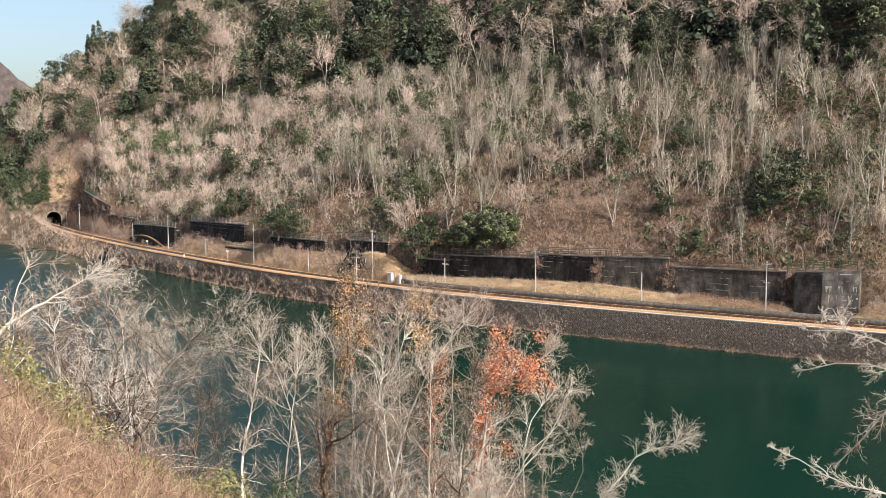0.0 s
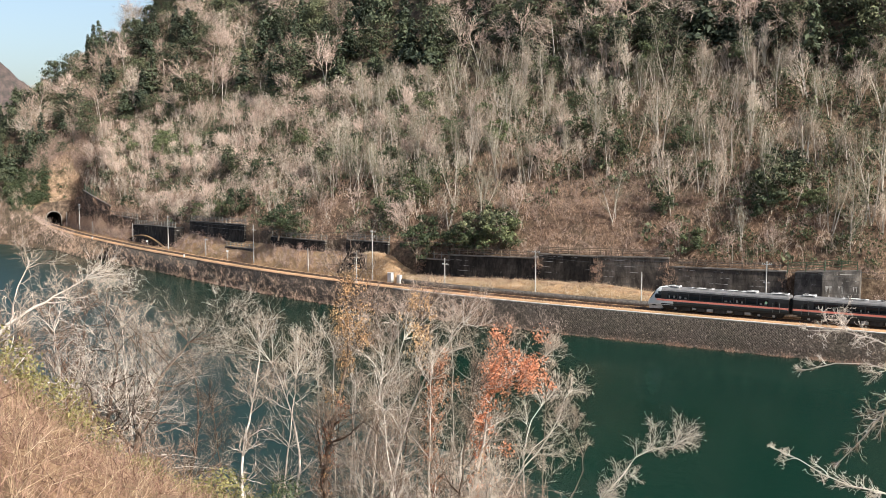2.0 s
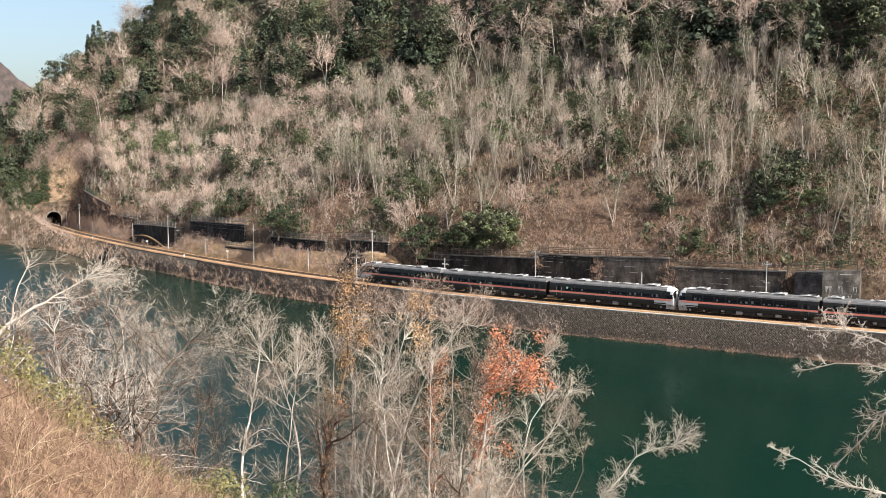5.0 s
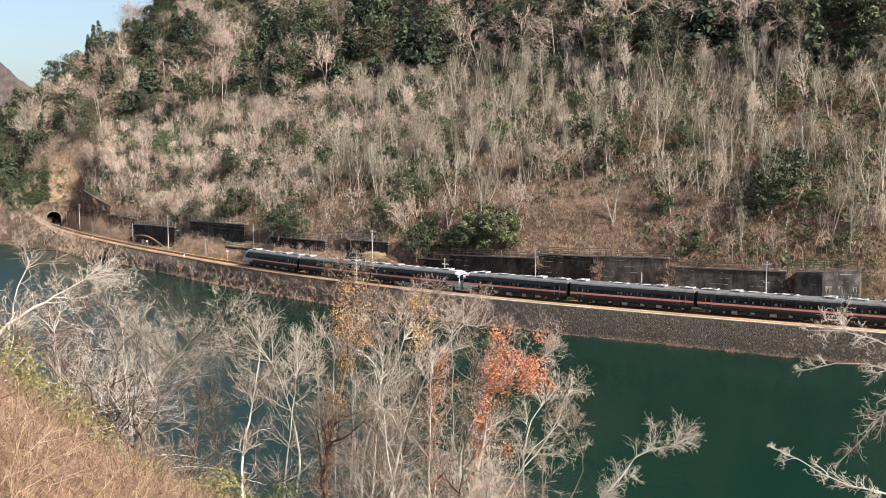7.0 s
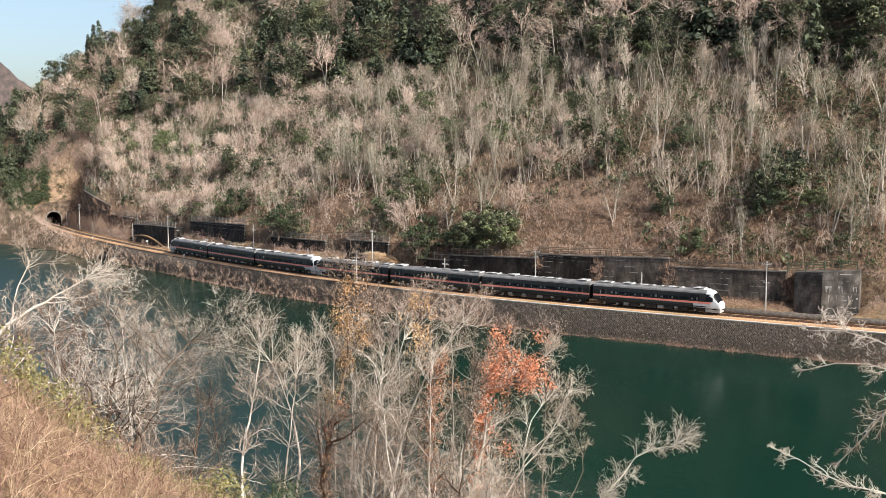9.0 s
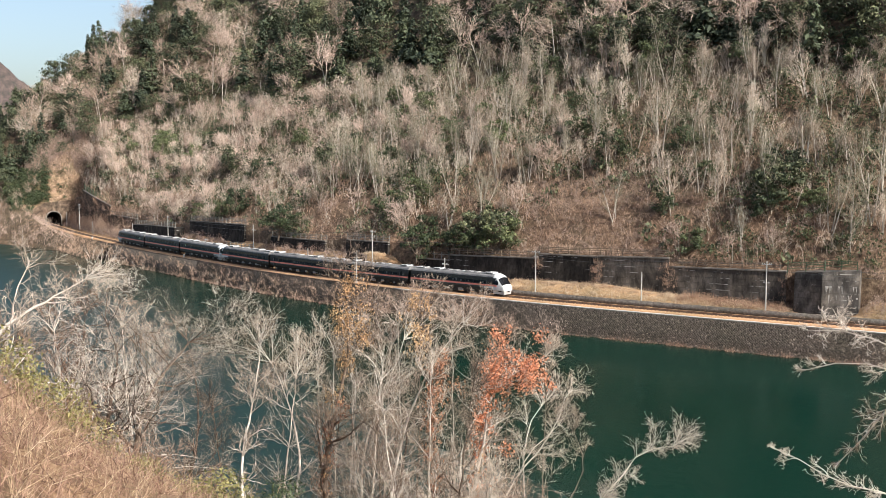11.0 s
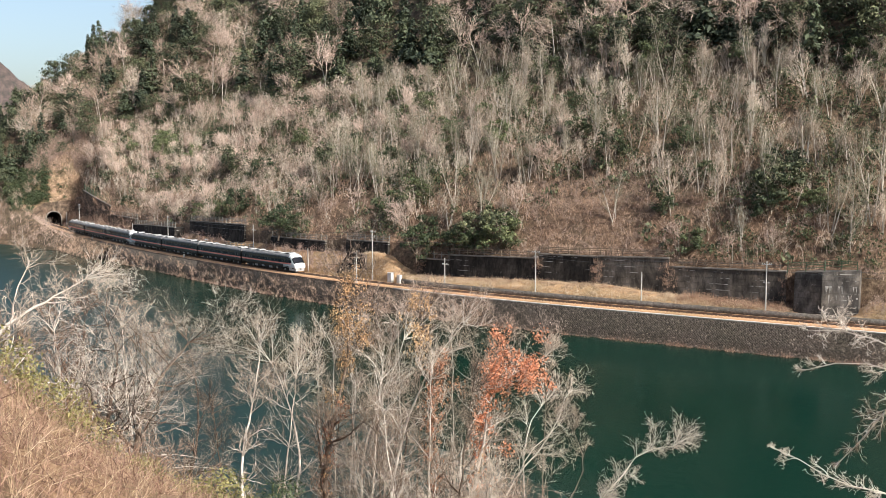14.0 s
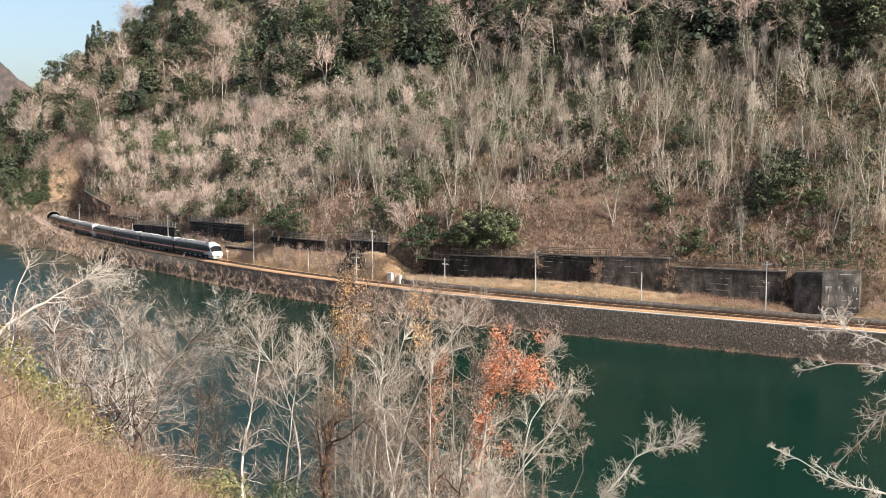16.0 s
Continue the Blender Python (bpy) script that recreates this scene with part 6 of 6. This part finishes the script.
def leaf_clusters(tree, name, mat, clusters, size):
    """Leaves of a tree in dense uneven clusters: (centre x, y, z, radius, count)."""
    lv = Bunch()
    base = np.array(tree.location)
    for x, y, z, r, count in clusters:
        hubs = np.array([x, y, z]) + rng.normal(0, r * 0.58, (max(5, count // 18), 3)) * np.array([1, 1, 1.1])
        P = hubs[rng.integers(len(hubs), size=count)] + rng.normal(0, 0.10, (count, 3)) * np.array([1, 1, 1.4])
        V, q = leaves(rng, P - base, unit(rng.normal(size=P.shape) + np.array([0.3, -0.6, 0.3])), size, 1.5)
        lv.add(V, None, q)
    solid(name, lv.mesh(name), mat, tree)


rng = np.random.default_rng(5)
pale_label = "pale leafless tree on the near river bank"
vine_label = "leafless tree wrapped in rust-brown creeper leaves"
G, D_, TW = M["fg_bark"], M["fg_dark_bark"], M["fg_twig"]
grown_tree(rng, "slim_tree", [(-6.9, 33, 15.98), (-6.94, 33.5, 17.43), (-6.6, 34, 19.5), (-6.5, 34.5, 21.0)], 0.11, 0.03, 14, 7, 6, 4, 1.5, pale_label, G, TW, 42, 0.12, 0.45)
vined = grown_tree(rng, "creeper_tree", [(-4.08, 33, 15.6), (-3.9, 33.5, 18.2), (-3.41, 34, 20.5), (-3.38, 34.5, 23.0)], 0.17, 0.05, 18, 7, 6, 4, 1.9, vine_label, D_, TW, 48, 0.10, 0.3, foliage=[(M["ochre_leaf"], 70, 0.35, 0.9, 0.03, "creeper", 0.10)])
leaf_clusters(vined, "foliage", M["ochre_leaf"], [(-3.33, 34.0, 22.92, 0.47, 420), (-3.04, 34.0, 21.92, 0.51, 380), (-3.63, 34.0, 22.12, 0.39, 220), (-2.65, 34.0, 21.32, 0.31, 160), (-3.45, 34.0, 20.52, 0.27, 160), (-3.96, 34.0, 19.31, 0.24, 130)], 0.055)
leaf_clusters(vined, "dead_creeper", M["dead_leaf"], [(-3.89, 33.3, 18.29, 0.24, 150), (-4.00, 33.3, 17.29, 0.24, 150), (-3.49, 33.3, 19.08, 0.24, 130), (-4.10, 33.3, 16.48, 0.24, 120)], 0.05)
grown_tree(rng, "leaning_tree", [(-1.86, 33.5, 15.6), (-0.91, 33.9, 19.33), (0.12, 34.3, 21.07), (0.73, 34.7, 21.7)], 0.12, 0.03, 17, 8, 6, 4, 1.7, "pale leaning leafless tree on the river bank", G, TW, 46, 0.09, 0.35)
vined = grown_tree(rng, "creeper_tree", [(-0.37, 33, 15.6), (-0.31, 33.5, 18.2), (-0.48, 34, 20.5), (-0.78, 34.5, 22.0)], 0.15, 0.05, 18, 7, 6, 4, 2.0, vine_label, D_, TW, 50, 0.09, 0.3, foliage=[(M["dead_leaf"], 70, 0.35, 0.85, 0.03, "creeper", 0.10)])
leaf_clusters(vined, "foliage", M["ochre_leaf"], [(-0.97, 34.0, 22.42, 0.39, 300), (-0.77, 34.0, 21.52, 0.43, 300), (-0.97, 34.0, 20.92, 0.35, 180)], 0.055)
leaf_clusters(vined, "dead_creeper", M["dead_leaf"], [(-0.12, 33.3, 20.47, 0.35, 260), (-0.18, 33.3, 19.48, 0.35, 300), (-0.31, 33.3, 18.59, 0.31, 260), (-0.37, 33.3, 17.49, 0.27, 220), (-0.24, 33.3, 16.48, 0.27, 200), (0.55, 33.3, 19.68, 0.24, 90)], 0.05)
autumn = grown_tree(rng, "autumn_tree", [(1.01, 33.0, 15.78), (1.47, 33.4, 18.22), (1.84, 33.8, 19.56), (2.61, 34.2, 20.13), (3.45, 34.6, 20.46)], 0.17, 0.03, 17, 7, 6, 4, 1.5, "pale tree with rust-orange autumn leaves", G, TW, 50, 0.07, 0.4, foliage=[(M["ochre_leaf"], 60, 0.3, 0.75, 0.03, "creeper", 0.10)])
leaf_clusters(autumn, "foliage", M["rust_leaf"], [(2.08, 33.6, 20.60, 0.67, 800), (1.84, 33.6, 19.97, 0.51, 500), (3.16, 33.6, 20.30, 0.51, 600), (2.77, 33.6, 20.05, 0.43, 300), (2.03, 33.6, 21.30, 0.43, 300), (3.34, 33.6, 21.40, 0.20, 90), (1.57, 33.6, 19.41, 0.39, 300), (1.34, 33.6, 18.50, 0.31, 260), (1.30, 33.6, 17.39, 0.31, 260), (1.21, 33.6, 16.38, 0.35, 260), (2.29, 33.6, 17.39, 0.24, 80)], 0.062)
grown_tree(rng, "leaning_tree", [(2.05, 33.0, 15.78), (3.07, 33.4, 17.21), (3.99, 33.8, 18.31), (4.32, 34.2, 19.16)], 0.10, 0.025, 15, 7, 6, 4, 1.5, "pale leafless tree leaning over the water", G, TW, 46, 0.06, 0.35)
grown_tree(rng, "dark_tree", [(4.27, 33.0, 15.78), (4.9, 33.4, 16.95), (4.6, 33.8, 18.04)], 0.08, 0.02, 10, 6, 5, 4, 1.1, "dark-barked leafless tree over the water", D_, TW, 50, 0.08, 0.45)
grown_tree(rng, "spray_tree", [(5.38, 33.0, 15.78), (6.38, 33.4, 16.81), (7.08, 33.8, 17.33), (8.2, 34.2, 17.42)], 0.07, 0.012, 18, 7, 6, 4, 1.35, "pale low tree reaching out over the water", G, M["white_twig"], 36, 0.03, 0.66)
grown_tree(rng, "spreading_tree", [(-10.21, 32, 18.0), (-9.95, 32.5, 19.5), (-9.3, 33, 20.6), (-8.75, 33.5, 21.3)], 0.20, 0.05, 20, 8, 7, 4, 3.4, "dark-trunked spreading leafless tree above the river", D_, M["white_twig"], 72, 0.03, 0.5)
grown_tree(rng, "spreading_tree", [(-10.9, 31, 18.5), (-10.76, 31.5, 20.1), (-10.78, 32, 21.3), (-11.2, 32.5, 22.0)], 0.15, 0.04, 16, 8, 6, 4, 2.8, "dark-trunked spreading leafless tree above the river", D_, M["white_twig"], 70, 0.03, 0.5)
grown_tree(rng, "branching_tree", [(-13.3, 27, 21.5), (-12.2, 27.5, 23.0), (-11.26, 28, 23.6), (-10.45, 28.5, 24.1)], 0.12, 0.03, 11, 6, 5, 4, 1.4, pale_label, G, TW, 46, 0.06, 0.35)
grown_tree(rng, "branching_tree", [(-13.1, 28, 20.5), (-12.84, 28.5, 22.0), (-12.82, 29, 23.2), (-12.56, 29.5, 24.3)], 0.11, 0.03, 12, 6, 5, 4, 1.3, pale_label, G, TW, 50, 0.06, 0.35)
hang = "pale branch of a tree hanging over the water"
grown_tree(rng, "overhanging_tree", [(9.98, 20.0, 23.44), (9.37, 20.4, 22.24), (9.11, 20.8, 21.6), (8.75, 21.2, 20.93)], 0.07, 0.012, 11, 6, 5, 3, 0.8, hang, G, TW, 46, 0.0, 0.66)
grown_tree(rng, "overhanging_tree", [(9.37, 18.5, 20.81), (8.43, 18.9, 21.08), (7.92, 19.3, 21.16), (7.38, 19.7, 21.38), (6.95, 20.1, 21.56)], 0.05, 0.008, 11, 6, 5, 3, 0.55, hang, G, M["white_twig"], 42, 0.03, 0.75)
grown_tree(rng, "overhanging_tree", [(12.13, 24.0, 22.46), (11.09, 24.4, 23.02), (10.33, 24.8, 23.17), (9.46, 25.2, 23.17)], 0.06, 0.01, 19, 7, 6, 4, 0.95, hang, G, M["white_twig"], 44, 0.02, 0.66)
grown_tree(rng, "overhanging_tree", [(11.4, 22.5, 22.11), (10.37, 22.9, 22.7), (9.59, 23.3, 22.71), (8.87, 23.7, 22.45)], 0.05, 0.01, 15, 7, 6, 4, 0.85, hang, G, M["white_twig"], 42, 0.0, 0.66)
bank_label = "leafless grey-tan tree on the near river bank"
for path, r, reach, twig, bark in (([(-3.07, 36, 14.5), (-2.76, 36.4, 17.4), (-2.0, 36.8, 19.2), (-1.5, 37.2, 20.7)], 0.12, 2.1, TW, G), ([(-5.46, 35, 14.85), (-5.3, 35.4, 17.1), (-5.8, 35.8, 18.7), (-6.4, 36.2, 20.0)], 0.11, 2.2, TW, G),
                             ([(0.68, 37, 14.1), (1.0, 37.4, 17.1), (1.8, 37.8, 18.2), (2.4, 38.2, 18.8)], 0.11, 1.8, TW, G), ([(2.33, 34, 15.2), (3.36, 34.4, 17.4), (3.8, 34.8, 17.6), (4.2, 35.2, 17.9)], 0.09, 1.4, TW, G),
                             ([(-1.9, 38, 13.8), (-1.44, 38.4, 16.9), (-1.9, 38.8, 18.9), (-2.8, 39.2, 20.2)], 0.12, 2.2, TW, D_), ([(-9.65, 36, 14.9), (-9.4, 36.4, 16.5), (-9.34, 36.8, 18.6), (-9.8, 37.2, 20.7)], 0.11, 2.0, TW, D_),
                             ([(3.28, 38, 13.8), (3.4, 38.4, 16.9), (3.6, 38.8, 17.2), (4.0, 39.2, 17.6)], 0.09, 1.6, TW, G), ([(-13.05, 33, 18.4), (-12.96, 33.4, 19.9), (-13.45, 33.8, 21.0), (-13.85, 34.2, 22.0)], 0.12, 1.8, TW, D_)):
    grown_tree(rng, "bank_tree", path, r, 0.02, 15, 7, 6, 3, reach, bank_label, bark, twig, 48, 0.07, 0.3)
# younger growth between the larger trees
for k in range(15):
    x, y = (-8.5 + 13.0 * (k + rng.uniform(0, 1)) / 7 if k < 7 else -4.6 + 7.4 * (k - 7 + rng.uniform(0, 1)) / 8), rng.uniform(28, 37)
    z = bank([(x, y)])[0]
    top = rng.uniform(16.5, 19.5) + (1.2 if k > 6 else 0) + max(0, -x - 3) * 0.25 - max(0, x) * 0.5
    lean = rng.uniform(-1, 1)
    grown_tree(rng, "young_tree", [(x, y, z), (x + 0.3 * lean, y, (z + top) / 2), (x + 1.0 * lean, y + 0.2, top)], 0.075, 0.015, 13, 6, 5, 4, 1.9, "thin leafless young tree on the river bank", D_ if k % 3 == 0 else G, TW, 44, 0.1, 0.45, group="young trees on the near bank")

for k, (x, y, top, lean) in enumerate([(-3.62, 38.0, 21.14, -0.5), (-2.66, 38.5, 21.85, 0.4), (-1.79, 39.0, 21.43, -0.3), (-0.87, 38.5, 21.96, 0.5), (0.36, 39.0, 21.66, -0.4), (1.27, 39.0, 21.43, 0.6), (-1.97, 36.0, 20.95, 0.8), (2.56, 38.0, 20.81, 0.5), (-4.96, 38.0, 20.36, -0.6), (4.06, 37.5, 20.68, 0.8), (-12.40, 31.0, 22.61, -0.5), (-12.13, 33.0, 22.86, 0.5), (-11.23, 34.0, 22.22, -0.6), (-13.15, 30.0, 22.24, 0.4), (-10.57, 35.0, 21.14, 0.6)]):
    z = bank([(x, y)])[0]
    grown_tree(rng, "brushy_tree", [(x - 0.9 * lean, y, z), (x - 0.5 * lean, y, z + 0.45 * (top - z)), (x - 0.2 * lean, y, z + 0.75 * (top - z)), (x, y, top - 0.5)], 0.07, 0.012, 15, 6, 5, 4, 1.6,
               "leafless pinkish-brown brushy tree on the river bank", D_ if k % 2 else G, M["twig_pink"] if k < 10 else M["red_straw"], 46, 0.1, 0.5, group="young trees on the near bank")

# brush of the near slope
def near_spots(rng, count, test):
    p = np.c_[rng.uniform(-16, 3, count), rng.uniform(6.5, 29, count)]
    return p[test(p[:, 0], p[:, 1])]


def near_thicket(name, kinds, spots, lo, hi, mat, label, category):
    tagged(solid(name, thicket(rng, kinds, spots, bank(spots) - 0.08, lo, hi).mesh(name), mat), label, category, kind="stuff")


slope = lambda x, y: x / y < -0.16
near_thicket("russet_brush", [sapling(rng, h, k, 6, 0.007, 44, 1, 0.5, 0.8) for h, k in ((0.65, 7), (0.5, 8), (0.95, 6))], near_spots(rng, 2100, slope), 0.55, 1.3, M["red_straw"], "dense russet dry brush on the near slope", "brush")
near_thicket("straw_brush", [sapling(rng, h, k, 5, 0.007, 36, 0, 0.5, 0.5) for h, k in ((0.8, 6), (1.2, 5))], near_spots(rng, 420, slope), 0.5, 1.2, M["straw"], "straw-coloured dry stems on the near slope", "brush")
near_thicket("grass_blades", [tuft(rng, h, 16, 0.12, 0.006, 0.5) for h in (0.5, 0.8)], near_spots(rng, 800, slope), 0.6, 1.2, M["straw"], "dry grass blades on the near slope", "grass")
near_thicket("green_brush", [shrub(rng, h, c, 0.036) for h, c in ((0.6, 220), (0.9, 300))], near_spots(rng, 950, lambda x, y: (x / y < -0.15) & (((y > 19.5) & (rough(np.c_[x, y], 0.3, 4.0) > -0.1)) | (x / y > -0.23))), 0.7, 1.5, M["bush_leaf"], "yellow-green leafy bushes on the near slope", "bush")

# one dark evergreen bush low on the slope
bush_at = np.array([(-4.76, 27.0), (-4.91, 26.5), (-4.61, 27.5)])
near_bush = thicket(rng, [shrub(rng, 1.5, 700, 0.055), shrub(rng, 1.1, 500, 0.05)], bush_at, np.full(3, 17.39), 0.7, 1.0)
tagged(solid("evergreen_bush", near_bush.mesh("evergreen_bush"), M["scrub_leaf"]), "dark green leafy evergreen bush below the dry brush", "bush")

# a wooded ridge far down the valley
fx, fy = np.meshgrid(np.linspace(-1000, -250, 190), np.linspace(780, 1000, 56), indexing="ij")
far = np.c_[fx.ravel(), fy.ravel()]
fz = 166 * np.exp(-((far[:, 0] + 540) / 200) ** 2) * np.clip(1 - np.abs(far[:, 1] - 950) / 195, 0, 1) + 12 * rough(far, 0.02, 5.0) + 5 * rough(far, 0.08, 6.0) + 5 * np.abs(rough(far, 0.16, 8.0)) - 3
idx = np.arange(len(far)).reshape(fx.shape)
q = np.stack([idx[:-1, :-1], idx[1:, :-1], idx[1:, 1:], idx[:-1, 1:]], -1).reshape(-1, 4)
tagged(solid("far_ridge", raw_mesh("far_ridge", np.c_[far, fz], None, q), M["far_wood"], smooth=True), "distant brown wooded ridge down the valley", "ridge", kind="structure")


motions()
